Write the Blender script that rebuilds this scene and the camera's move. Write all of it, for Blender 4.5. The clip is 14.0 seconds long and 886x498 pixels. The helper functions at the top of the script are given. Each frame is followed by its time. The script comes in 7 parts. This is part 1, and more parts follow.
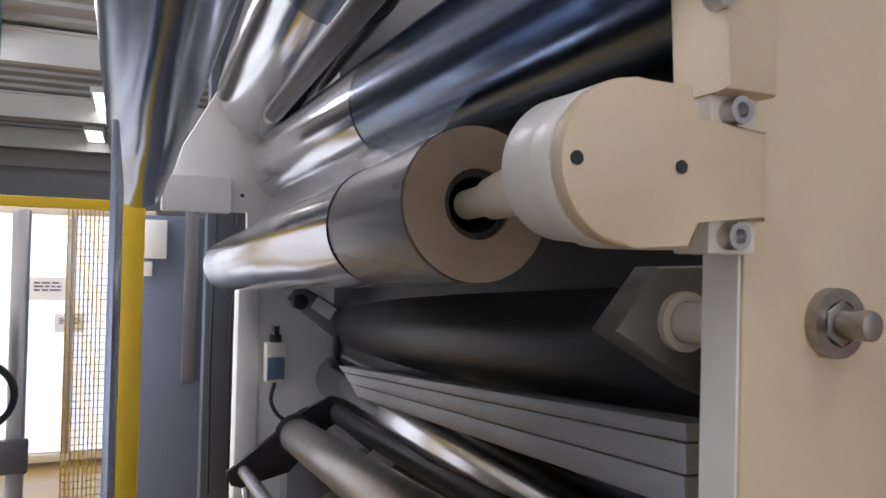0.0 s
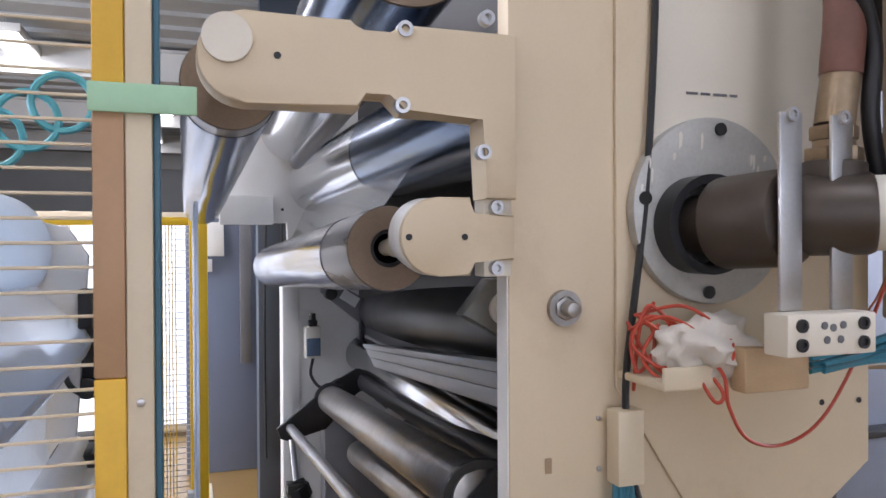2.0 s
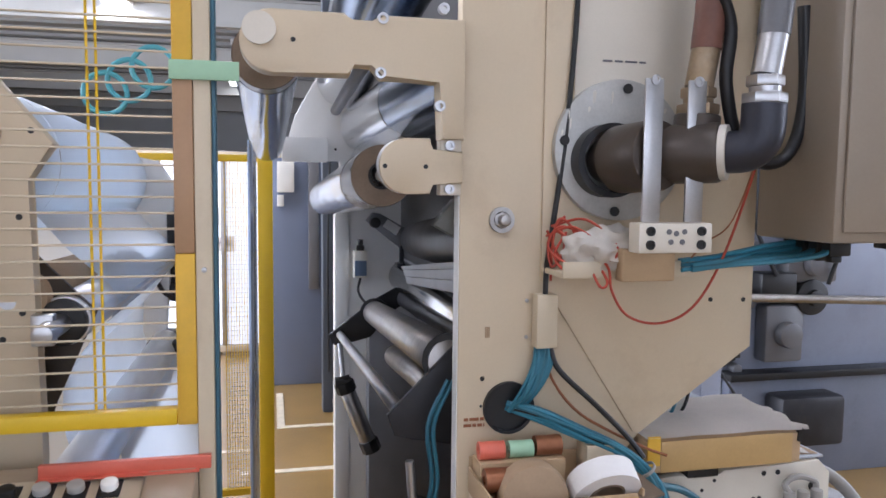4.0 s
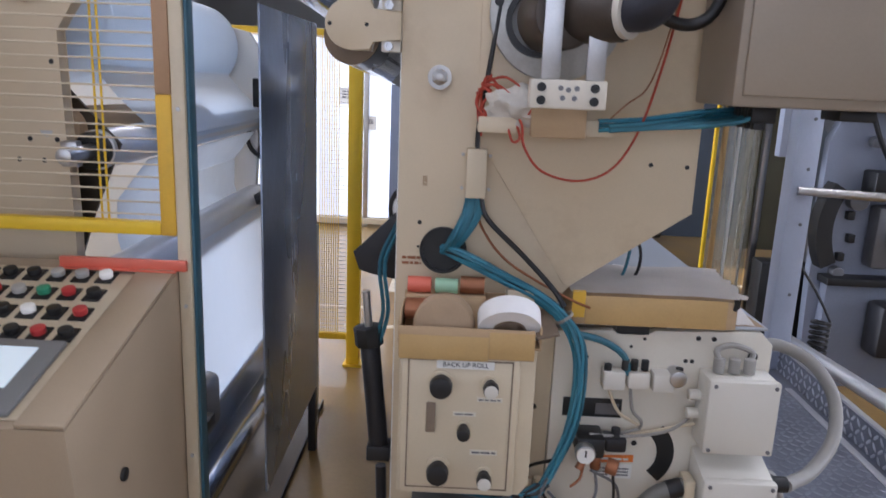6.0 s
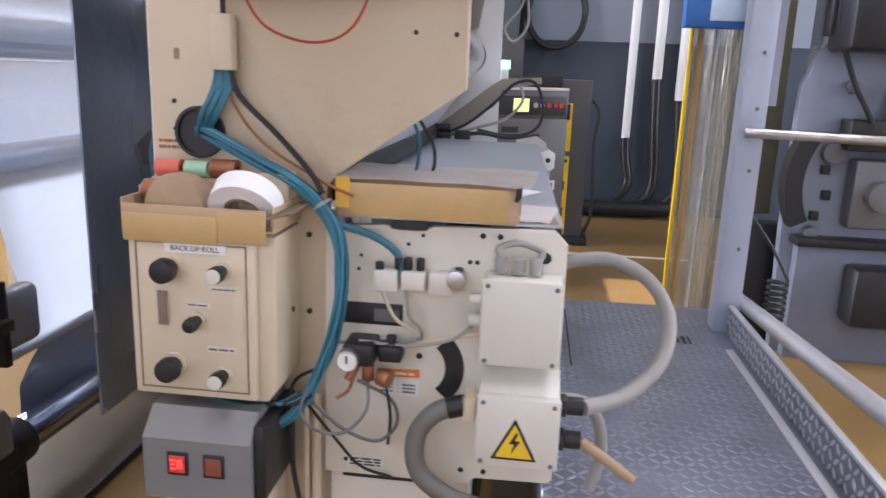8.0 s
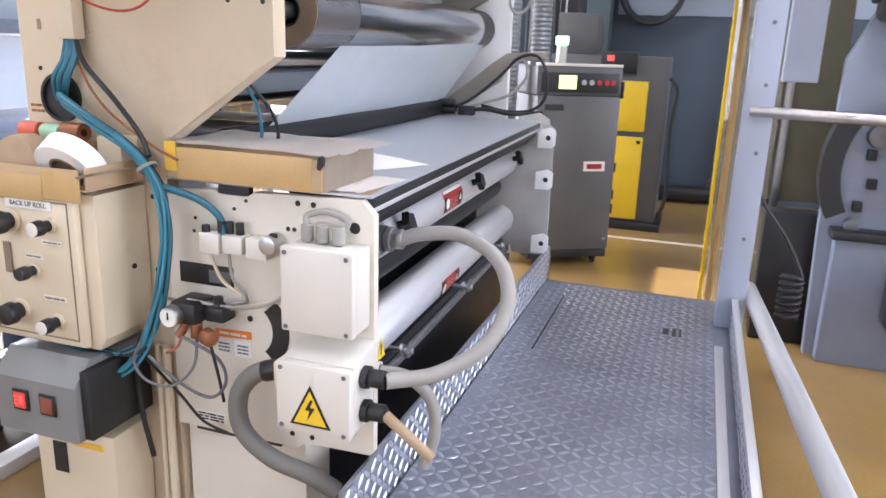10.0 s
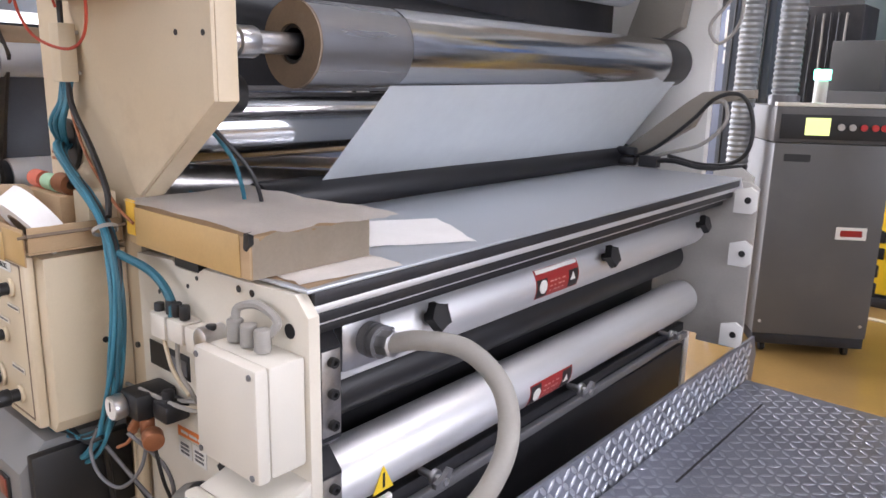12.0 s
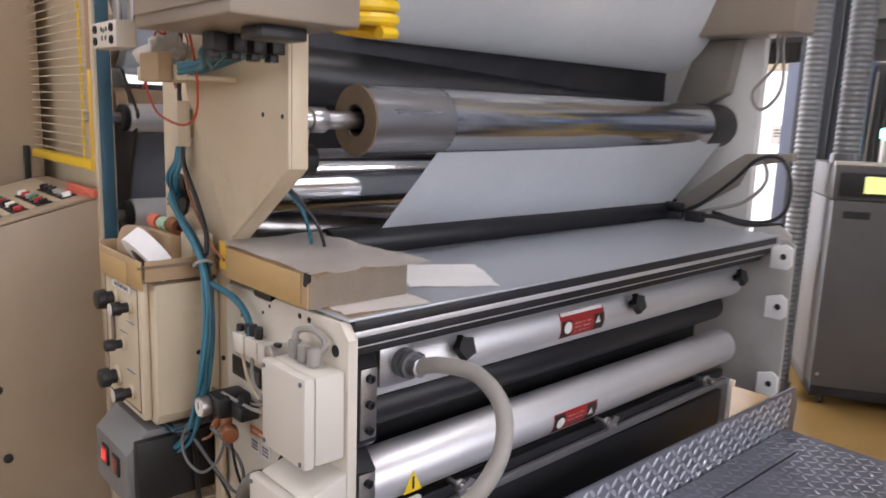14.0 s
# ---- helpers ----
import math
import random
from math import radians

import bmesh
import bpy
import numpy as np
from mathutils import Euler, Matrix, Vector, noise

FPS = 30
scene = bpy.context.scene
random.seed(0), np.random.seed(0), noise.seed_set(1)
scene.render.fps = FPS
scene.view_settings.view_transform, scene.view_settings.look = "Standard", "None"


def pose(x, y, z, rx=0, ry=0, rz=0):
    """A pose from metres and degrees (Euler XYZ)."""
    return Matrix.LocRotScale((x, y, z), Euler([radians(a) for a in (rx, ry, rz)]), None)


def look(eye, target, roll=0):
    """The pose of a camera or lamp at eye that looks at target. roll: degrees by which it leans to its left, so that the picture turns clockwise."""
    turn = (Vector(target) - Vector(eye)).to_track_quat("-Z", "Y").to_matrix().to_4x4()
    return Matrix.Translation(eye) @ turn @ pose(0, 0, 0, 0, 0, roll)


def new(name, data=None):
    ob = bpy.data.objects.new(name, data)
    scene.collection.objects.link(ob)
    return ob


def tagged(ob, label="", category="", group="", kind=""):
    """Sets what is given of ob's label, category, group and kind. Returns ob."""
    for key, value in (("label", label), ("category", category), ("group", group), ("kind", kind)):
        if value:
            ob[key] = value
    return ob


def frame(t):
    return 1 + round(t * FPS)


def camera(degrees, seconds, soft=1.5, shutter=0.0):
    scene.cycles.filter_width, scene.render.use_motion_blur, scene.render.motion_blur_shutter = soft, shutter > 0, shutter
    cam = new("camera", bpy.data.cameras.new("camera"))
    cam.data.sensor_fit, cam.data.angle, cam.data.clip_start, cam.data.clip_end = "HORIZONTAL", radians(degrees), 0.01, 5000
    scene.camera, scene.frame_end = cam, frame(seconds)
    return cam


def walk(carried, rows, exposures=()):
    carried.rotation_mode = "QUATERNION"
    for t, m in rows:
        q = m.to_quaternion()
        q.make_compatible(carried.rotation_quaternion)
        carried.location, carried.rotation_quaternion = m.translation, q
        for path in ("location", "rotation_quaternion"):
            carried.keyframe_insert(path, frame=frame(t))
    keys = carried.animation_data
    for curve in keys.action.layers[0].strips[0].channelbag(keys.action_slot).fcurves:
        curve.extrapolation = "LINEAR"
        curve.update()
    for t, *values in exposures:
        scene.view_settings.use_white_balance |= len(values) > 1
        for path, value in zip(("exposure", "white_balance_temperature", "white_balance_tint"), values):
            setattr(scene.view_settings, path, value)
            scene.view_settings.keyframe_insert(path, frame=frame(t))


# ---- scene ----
cam = camera(61.5, 14.0, shutter=0.3)
PATH = [
    (0, (-0.484, -0.395, 1.579), (0.292, 1.448, 1.611), 1.4),
    (0.5, (-0.488, -0.524, 1.603), (0.241, 1.337, 1.571), 0.6),
    (1, (-0.479, -0.719, 1.602), (0.173, 1.171, 1.558), 0.9),
    (1.5, (-0.471, -0.845, 1.618), (0.164, 1.051, 1.587), 0.8),
    (2, (-0.515, -0.96, 1.635), (0.134, 0.931, 1.619), -0.3),
    (2.5, (-0.538, -1.078, 1.634), (0.115, 0.811, 1.585), 0.2),
    (3, (-0.547, -1.19, 1.624), (0.078, 0.705, 1.485), 0.3),
    (3.2, (-0.527, -1.235, 1.626), (0.075, 0.668, 1.485), 0.2),
    (5.3, (-0.18, -1.649, 1.558), (-0.097, 0.324, 1.241), 0.6),
    (5.5, (-0.096, -1.659, 1.569), (-0.062, 0.309, 1.216), 0.5),
    (6, (0.048, -1.657, 1.546), (0.017, 0.29, 1.09), 2.3),
    (6.5, (0.202, -1.614, 1.482), (0.138, 0.307, 0.929), 2.5),
    (7, (0.289, -1.493, 1.4), (0.228, 0.413, 0.797), 3.2),
    (7.5, (0.445, -1.437, 1.287), (0.395, 0.483, 0.729), 1.3),
    (7.8, (0.579, -1.468, 1.286), (0.404, 0.471, 0.829), 1.8),
    (8, (0.712, -1.496, 1.294), (0.492, 0.438, 0.834), 2.2),
    (8.2, (0.768, -1.512, 1.304), (0.585, 0.408, 0.776), 2.1),
    (10.3, (1.444, -1.231, 1.291), (0.708, 0.556, 0.775), 3.6),
    (10.5, (1.459, -1.148, 1.303), (0.649, 0.614, 0.813), 4.7),
    (11, (1.496, -0.962, 1.292), (0.57, 0.737, 0.781), 1.8),
    (11.5, (1.59, -0.755, 1.297), (0.395, 0.767, 0.792), 2.7),
    (12, (1.615, -0.655, 1.308), (0.34, 0.82, 0.858), 1.3),
    (12.5, (1.623, -0.562, 1.297), (0.201, 0.764, 0.828), 1.4),
    (13, (1.751, -0.542, 1.32), (0.188, 0.599, 0.816), 2.5),
    (13.5, (1.806, -0.577, 1.341), (0.232, 0.566, 0.875), 2.0),
    (14, (1.896, -0.764, 1.385), (0.432, 0.55, 1.027), 2.1),
]
walk(cam, [(t, look(eye, target, roll)) for t, eye, target, roll in PATH],
     exposures=[(0, -0.14, 6350, 19), (1.0, -0.26, 6150, 21), (2.0, 0.12, 6100, 19), (3.0, 0.34, 6050, 18), (5.3, -0.25, 5800, 19), (6.5, -0.05, 5850, 19), (7.5, 0.15, 5950, 20),
                (8.2, 0.52, 6150, 23), (10.3, 0.92, 6050, 19), (11.0, 0.86, 6150, 20), (11.5, 0.72, 6350, 21), (12.5, 0.36, 6450, 21), (13.0, 0.12, 6650, 22), (14.0, 0.15, 6600, 21)])

# ---- world and light ----
world = bpy.data.worlds.new("World")
scene.world = world
world.use_nodes = True
_bg = world.node_tree.nodes["Background"]
_sky = world.node_tree.nodes.new("ShaderNodeTexSky")
_sky.sky_type = "NISHITA"
_sky.sun_disc = False
_sky.sun_elevation, _sky.sun_rotation = radians(54.5), radians(90)
world.node_tree.links.new(_sky.outputs[0], _bg.inputs[0])
_bg.inputs[1].default_value = 0.06


def area(name, m, sx, sy, watts, color=(1, 1, 1)):
    d = bpy.data.lights.new(name, "AREA")
    d.shape, d.size, d.size_y, d.energy, d.color = "RECTANGLE", sx, sy, watts, color
    ob = new(name, d)
    ob.matrix_world = m
    return ob


# hall lamps: long fixtures under the ceiling, and daylight in the window openings
LAMPS = [(-2.6, -1.4), (0.2, -1.6), (3.0, -1.4), (-2.6, 2.6), (1.9, 1.3), (-2.4, 9.0), (-1.3, 4.3)]
WATTS = [24, 13, 10, 46, 30, 24, 40]
for (_x, _y), _w in zip(LAMPS, WATTS):
    area("hall_lamp_light", pose(_x, _y, 3.93, 0, 0, 90), 1.5, 0.28, _w, (0.97, 0.98, 1.0))
area("window_light", pose(-1.2, -5.15, 2.3, 90, 0, 0), 6.5, 2.2, 12, (0.93, 0.97, 1.0))
area("west_window_light", pose(-8.9, 3.7, 2.3, 90, 0, -90), 5.8, 2.4, 900, (0.90, 0.95, 1.0))
area("east_window_light", pose(6.9, 1.0, 2.35, 90, 0, 90), 7.2, 2.5, 190, (0.90, 0.95, 1.0))
_sun = bpy.data.lights.new("sun", "SUN")
_sun.energy, _sun.angle, _sun.color = 5.0, radians(0.5), (1.0, 0.95, 0.86)
new("sun", _sun).matrix_world = look((3.0, 0, 4.2), (0, 0, 0))

# ---- materials ----


def mat(name, color, rough=0.5, metal=0.0, var=0.12, scale=9.0, fine=120.0, bump=0.05, stain=None, stain_amt=0.0,
        stretch=(1, 1, 1), rvar=0.12, coat=0.0, emit=0.0, rnd=0.0, alpha=1.0, trans=0.0):
    """A surface with variation at two scales, optional stains and fine relief."""
    m = bpy.data.materials.new(name)
    m.use_nodes = True
    nt = m.node_tree
    bs = nt.nodes["Principled BSDF"]
    N, L = nt.nodes.new, nt.links.new
    geo = N("ShaderNodeNewGeometry")
    mp = N("ShaderNodeMapping")
    mp.inputs["Scale"].default_value = stretch
    L(geo.outputs["Position"], mp.inputs["Vector"])
    n1 = N("ShaderNodeTexNoise")
    n1.inputs["Scale"].default_value, n1.inputs["Detail"].default_value = scale, 4
    n2 = N("ShaderNodeTexNoise")
    n2.inputs["Scale"].default_value, n2.inputs["Detail"].default_value = fine, 3
    for n in (n1, n2):
        L(mp.outputs[0], n.inputs["Vector"])
    add = N("ShaderNodeMath")
    add.operation = "MULTIPLY_ADD"
    L(n2.outputs["Fac"], add.inputs[0])
    add.inputs[1].default_value = 0.4
    L(n1.outputs["Fac"], add.inputs[2])
    ramp = N("ShaderNodeValToRGB")
    r, g, b = color
    ramp.color_ramp.elements[0].position, ramp.color_ramp.elements[1].position = 0.4, 1.0
    ramp.color_ramp.elements[0].color = (r * (1 - var), g * (1 - var), b * (1 - var), 1)
    ramp.color_ramp.elements[1].color = (min(1, r * (1 + var)), min(1, g * (1 + var)), min(1, b * (1 + var)), 1)
    L(add.outputs[0], ramp.inputs[0])
    out = ramp.outputs[0]
    if stain:
        n3 = N("ShaderNodeTexNoise")
        n3.inputs["Scale"].default_value, n3.inputs["Detail"].default_value = scale * 0.45, 9
        n3.inputs["Roughness"].default_value = 0.68
        L(geo.outputs["Position"], n3.inputs["Vector"])
        r3 = N("ShaderNodeValToRGB")
        r3.color_ramp.elements[0].position, r3.color_ramp.elements[1].position = 0.55, 0.75
        L(n3.outputs["Fac"], r3.inputs[0])
        mul = N("ShaderNodeMath")
        mul.operation = "MULTIPLY"
        mul.inputs[1].default_value = stain_amt
        L(r3.outputs[0], mul.inputs[0])
        mx = N("ShaderNodeMix")
        mx.data_type = "RGBA"
        L(mul.outputs[0], mx.inputs["Factor"])
        L(out, mx.inputs["A"])
        mx.inputs["B"].default_value = (*stain, 1)
        out = mx.outputs["Result"]
    if rnd:
        oi = N("ShaderNodeObjectInfo")
        hs = N("ShaderNodeHueSaturation")
        ma = N("ShaderNodeMath")
        ma.operation = "MULTIPLY_ADD"
        ma.inputs[1].default_value, ma.inputs[2].default_value = rnd, 1 - rnd / 2
        L(oi.outputs["Random"], ma.inputs[0])
        L(ma.outputs[0], hs.inputs["Value"])
        L(out, hs.inputs["Color"])
        out = hs.outputs[0]
    L(out, bs.inputs["Base Color"])
    mr = N("ShaderNodeMath")
    mr.operation = "MULTIPLY_ADD"
    mr.inputs[1].default_value, mr.inputs[2].default_value = rvar, max(0.02, rough - rvar / 2)
    L(n1.outputs["Fac"], mr.inputs[0])
    L(mr.outputs[0], bs.inputs["Roughness"])
    bs.inputs["Metallic"].default_value = metal
    bs.inputs["Coat Weight"].default_value = coat
    bs.inputs["Transmission Weight"].default_value = trans
    bs.inputs["Alpha"].default_value = alpha
    if emit:
        L(out, bs.inputs["Emission Color"])
        bs.inputs["Emission Strength"].default_value = emit
    if bump:
        bp = N("ShaderNodeBump")
        bp.inputs["Strength"].default_value, bp.inputs["Distance"].default_value = bump, 0.004
        L(add.outputs[0], bp.inputs["Height"])
        L(bp.outputs[0], bs.inputs["Normal"])
    return m


CREAM = mat("cream_paint", (0.66, 0.55, 0.39), 0.42, var=0.05, scale=5, fine=220, bump=0.04, stain=(0.34, 0.22, 0.11), stain_amt=0.36)
CREAM2 = mat("cream_box_paint", (0.66, 0.565, 0.41), 0.4, var=0.05, scale=6, fine=200, bump=0.04, stain=(0.36, 0.27, 0.16), stain_amt=0.32)
IVORY = mat("ivory_paint", (0.74, 0.69, 0.59), 0.4, var=0.05, scale=6, fine=200, bump=0.03, stain=(0.45, 0.38, 0.28), stain_amt=0.15)
WHITE = mat("white_paint", (0.82, 0.82, 0.80), 0.38, var=0.04, scale=5, fine=160, bump=0.03, stain=(0.5, 0.48, 0.44), stain_amt=0.15)
PLASTIC = mat("light_grey_plastic", (0.70, 0.67, 0.60), 0.45, var=0.03, scale=8, fine=300, bump=0.03)
TAN = mat("console_paint", (0.44, 0.345, 0.24), 0.45, var=0.06, scale=5, fine=200, bump=0.05, stain=(0.28, 0.2, 0.12), stain_amt=0.2)
STEEL = mat("brushed_steel", (0.55, 0.55, 0.56), 0.32, 1.0, var=0.12, scale=14, fine=200, bump=0.03, stain=(0.22, 0.2, 0.19), stain_amt=0.3)
ALU = mat("satin_aluminium", (0.80, 0.80, 0.81), 0.46, 0.8, var=0.06, scale=6, fine=260, bump=0.02, stretch=(6, 0.3, 6))
CHROME = mat("chromed_roller", (0.62, 0.62, 0.63), 0.16, 1.0, var=0.1, scale=6, fine=120, bump=0.01, stretch=(4, 0.3, 4))
WORN = mat("worn_steel_roller", (0.42, 0.40, 0.38), 0.34, 1.0, var=0.25, scale=16, fine=140, bump=0.05, stain=(0.16, 0.14, 0.13), stain_amt=0.6)
FILM = mat("metallised_film", (0.58, 0.59, 0.61), 0.15, 1.0, var=0.10, scale=4, fine=24, bump=0.05, stretch=(7, 0.45, 7), rvar=0.14)
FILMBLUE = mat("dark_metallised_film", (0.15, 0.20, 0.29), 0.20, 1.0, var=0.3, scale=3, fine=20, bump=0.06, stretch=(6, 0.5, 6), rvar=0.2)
FILMGREY = mat("grey_film_wrap", (0.30, 0.30, 0.31), 0.28, 0.85, var=0.06, scale=5, fine=60, bump=0.05, stretch=(5, 0.4, 5))
WEB = mat("pale_blue_film_web", (0.84, 0.89, 0.94), 0.24, 0.25, var=0.09, scale=3, fine=30, bump=0.1, stretch=(1, 1, 1))
WEBWHITE = mat("white_film_web", (0.80, 0.85, 0.90), 0.4, 0.1, var=0.05, scale=3, fine=30, bump=0.1)
CLEAR = mat("clear_film", (0.80, 0.76, 0.62), 0.12, 0.25, var=0.2, scale=4, fine=30, bump=0.25, stretch=(6, 6, 0.5), alpha=0.42)
RUBBER = mat("black_rubber", (0.011, 0.011, 0.013), 0.42, var=0.2, scale=8, fine=180, bump=0.04)
BLACK = mat("black_plastic", (0.015, 0.015, 0.016), 0.45, var=0.1, scale=20, fine=200, bump=0.03)
DARK = mat("dark_painted_steel", (0.032, 0.032, 0.036), 0.42, 0.4, var=0.25, scale=10, fine=160, bump=0.06, stain=(0.09, 0.075, 0.06), stain_amt=0.4)
GUNMETAL = mat("grey_steel_paint", (0.17, 0.17, 0.18), 0.4, 0.3, var=0.12, scale=8, fine=150, bump=0.04)
CARDBOARD = mat("brown_cardboard", (0.50, 0.355, 0.21), 0.8, var=0.12, scale=7, fine=160, bump=0.12, stain=(0.33, 0.2, 0.1), stain_amt=0.3, stretch=(1, 1, 3))
COREBOARD = mat("core_cardboard", (0.24, 0.18, 0.13), 0.75, var=0.18, scale=14, fine=220, bump=0.15)
PAPER = mat("white_paper", (0.92, 0.91, 0.90), 0.8, var=0.04, scale=10, fine=120, bump=0.2)
CLOTH = mat("white_cloth", (0.66, 0.62, 0.56), 0.9, var=0.08, scale=12, fine=160, bump=0.4, stain=(0.5, 0.42, 0.3), stain_amt=0.35)
KRAFT = mat("brown_paper_roll", (0.42, 0.30, 0.19), 0.7, var=0.1, scale=10, fine=160, bump=0.1)
TEAL = mat("teal_tube", (0.035, 0.175, 0.245), 0.45, var=0.15, scale=20, fine=200, bump=0.02, rnd=0.7)
REDWIRE = mat("red_wire", (0.45, 0.06, 0.03), 0.45, var=0.1, scale=20, fine=200, bump=0.02)
GREYHOSE = mat("grey_conduit", (0.33, 0.315, 0.29), 0.5, var=0.08, scale=16, fine=200, bump=0.03)
YELLOW = mat("yellow_paint", (0.85, 0.56, 0.02), 0.4, var=0.06, scale=8, fine=160, bump=0.04, stain=(0.45, 0.26, 0.03), stain_amt=0.2)
YELLOWTAPE = mat("yellow_tape", (0.78, 0.47, 0.05), 0.5, var=0.08, scale=12, fine=160, bump=0.05, stain=(0.4, 0.25, 0.08), stain_amt=0.3)
OCHRETAPE = mat("ochre_tape", (0.54, 0.36, 0.15), 0.4, var=0.1, scale=9, fine=160, bump=0.06, stain=(0.36, 0.2, 0.07), stain_amt=0.4)
BROWNTAPE = mat("brown_tape", (0.44, 0.27, 0.15), 0.42, var=0.07, scale=9, fine=160, bump=0.05)
GREENTAPE = mat("green_tape", (0.38, 0.62, 0.42), 0.5, var=0.05, scale=9, fine=120, bump=0.05)
REDTAPE = mat("red_tape", (0.72, 0.16, 0.10), 0.4, var=0.08, scale=9, fine=120, bump=0.05)
BLUEPAINT = mat("blue_grey_paint", (0.16, 0.19, 0.27), 0.45, var=0.06, scale=4, fine=140, bump=0.03)
BLUEEDGE = mat("blue_strip", (0.05, 0.14, 0.20), 0.4, var=0.1, scale=9, fine=120, bump=0.03)
CARTPAINT = mat("dark_grey_cart_paint", (0.100, 0.098, 0.098), 0.42, var=0.06, scale=5, fine=200, bump=0.04, stain=(0.2, 0.19, 0.18), stain_amt=0.15)
HOSEDARK = mat("dark_grey_conduit", (0.17, 0.165, 0.15), 0.5, var=0.1, scale=16, fine=200, bump=0.03)
STAINLESS = mat("stainless_panel", (0.40, 0.48, 0.64), 0.28, 0.6, var=0.22, scale=2.5, fine=90, bump=0.02, stretch=(1, 1, 0.3), rvar=0.2)
CARTGREY = mat("grey_cabinet_paint", (0.20, 0.20, 0.20), 0.42, var=0.05, scale=5, fine=200, bump=0.04)
BOXBROWN = mat("grey_brown_box_paint", (0.34, 0.285, 0.225), 0.32, 0.15, var=0.07, scale=5, fine=150, bump=0.04)
FLOOR = mat("ochre_floor_coating", (0.31, 0.19, 0.062), 0.32, var=0.2, scale=2.4, fine=60, bump=0.05, stain=(0.22, 0.15, 0.08), stain_amt=0.45, coat=0.3)
LINE = mat("worn_white_line", (0.70, 0.62, 0.48), 0.5, var=0.15, scale=20, fine=120, bump=0.05)
TREAD = mat("tread_plate", (0.30, 0.315, 0.37), 0.40, 0.65, var=0.25, scale=5, fine=120, bump=0.06, stain=(0.13, 0.13, 0.15), stain_amt=0.45, rvar=0.2)
TREADTOP = mat("tread_bar_walked", (0.37, 0.39, 0.45), 0.40, 0.65, var=0.3, scale=7, fine=160, bump=0.05, stain=(0.2, 0.2, 0.23), stain_amt=0.5, rvar=0.2)
# paler than the plate: the bars' bright reflection is put into the colour
TREADBAR = mat("tread_bar_glint", (0.72, 0.74, 0.80), 0.30, 0.8, var=0.15, scale=12, fine=160, bump=0.04)
WALLGREY = mat("grey_wall_paint", (0.055, 0.071, 0.096), 0.6, var=0.07, scale=1.5, fine=60, bump=0.05)
WALLWHITE = mat("white_hall_wall", (0.70, 0.72, 0.74), 0.7, var=0.05, scale=1.2, fine=50, bump=0.04)
CEIL = mat("grey_ceiling_sheet", (0.42, 0.43, 0.43), 0.7, var=0.08, scale=1.0, fine=30, bump=0.03)
BEAM = mat("white_beam_paint", (0.60, 0.60, 0.58), 0.6, var=0.06, scale=2, fine=60, bump=0.03)
# emits light itself, in place of daylight coming through the sheet
GLOW = mat("daylight_glow_sheet", (0.86, 0.92, 1.0), 0.6, var=0.03, scale=2, fine=20, bump=0, emit=0.75)
LAMPGLOW = mat("lamp_diffuser", (1.0, 0.98, 0.94), 0.5, var=0.0, bump=0, emit=4.5)
SCREEN = mat("lit_screen", (0.72, 0.82, 0.85), 0.2, var=0.02, bump=0, emit=0.4)
LEDRED = mat("red_digits", (1.0, 0.05, 0.04), 0.3, var=0.0, bump=0, emit=1.6)
LEDGREEN = mat("green_lamp", (0.15, 1.0, 0.65), 0.3, var=0.0, bump=0, emit=4.0)
REDSWITCH = mat("red_switch", (0.42, 0.04, 0.03), 0.3, var=0.15, bump=0, emit=0.45)
DIMSWITCH = mat("dim_red_switch", (0.22, 0.06, 0.04), 0.3, var=0.2, bump=0, emit=0.12)
BTNWHITE = mat("white_button", (0.85, 0.84, 0.80), 0.35, var=0.02, bump=0, emit=0.15)
BTNRED = mat("red_button", (0.55, 0.05, 0.05), 0.35, var=0.05, bump=0)
BTNGREEN = mat("green_button", (0.04, 0.30, 0.17), 0.35, var=0.05, bump=0)
BTNGREY = mat("grey_button", (0.45, 0.44, 0.42), 0.35, var=0.05, bump=0)
LABELRED = mat("red_warning_label", (0.33, 0.022, 0.02), 0.35, var=0.05, bump=0)
ORANGE = mat("orange_label", (0.80, 0.22, 0.04), 0.4, var=0.05, bump=0)
LABELWHITE = mat("white_label", (0.80, 0.79, 0.75), 0.45, var=0.05, bump=0)
WARNYEL = mat("warning_yellow", (0.85, 0.58, 0.03), 0.4, var=0.05, bump=0)
BLUEGLASS = mat("blue_sensor_body", (0.09, 0.14, 0.22), 0.35, var=0.1, bump=0.02)
COPPER = mat("rusty_brass", (0.34, 0.14, 0.07), 0.45, 0.6, var=0.2, bump=0.05)
CURTAIN = mat("dark_curtain", (0.05, 0.055, 0.065), 0.6, var=0.2, scale=3, fine=60, bump=0.1)
CYAN = mat("cyan_coil", (0.12, 0.50, 0.60), 0.4, var=0.1, bump=0.02)

for _m in (WEBWHITE, WEB):
    _nt = _m.node_tree
    _b = _nt.nodes["Principled BSDF"]
    _tr = _nt.nodes.new("ShaderNodeBsdfTranslucent")
    _tr.inputs["Color"].default_value = (0.80, 0.88, 0.97, 1)
    _mx = _nt.nodes.new("ShaderNodeMixShader")
    _mx.inputs[0].default_value = 0.5 if _m is WEBWHITE else 0.2
    _nt.links.new(_b.outputs[0], _mx.inputs[1])
    _nt.links.new(_tr.outputs[0], _mx.inputs[2])
    _nt.links.new(_mx.outputs[0], _nt.nodes["Material Output"].inputs[0])

# ---- mesh helpers ----


def B():
    return bmesh.new()


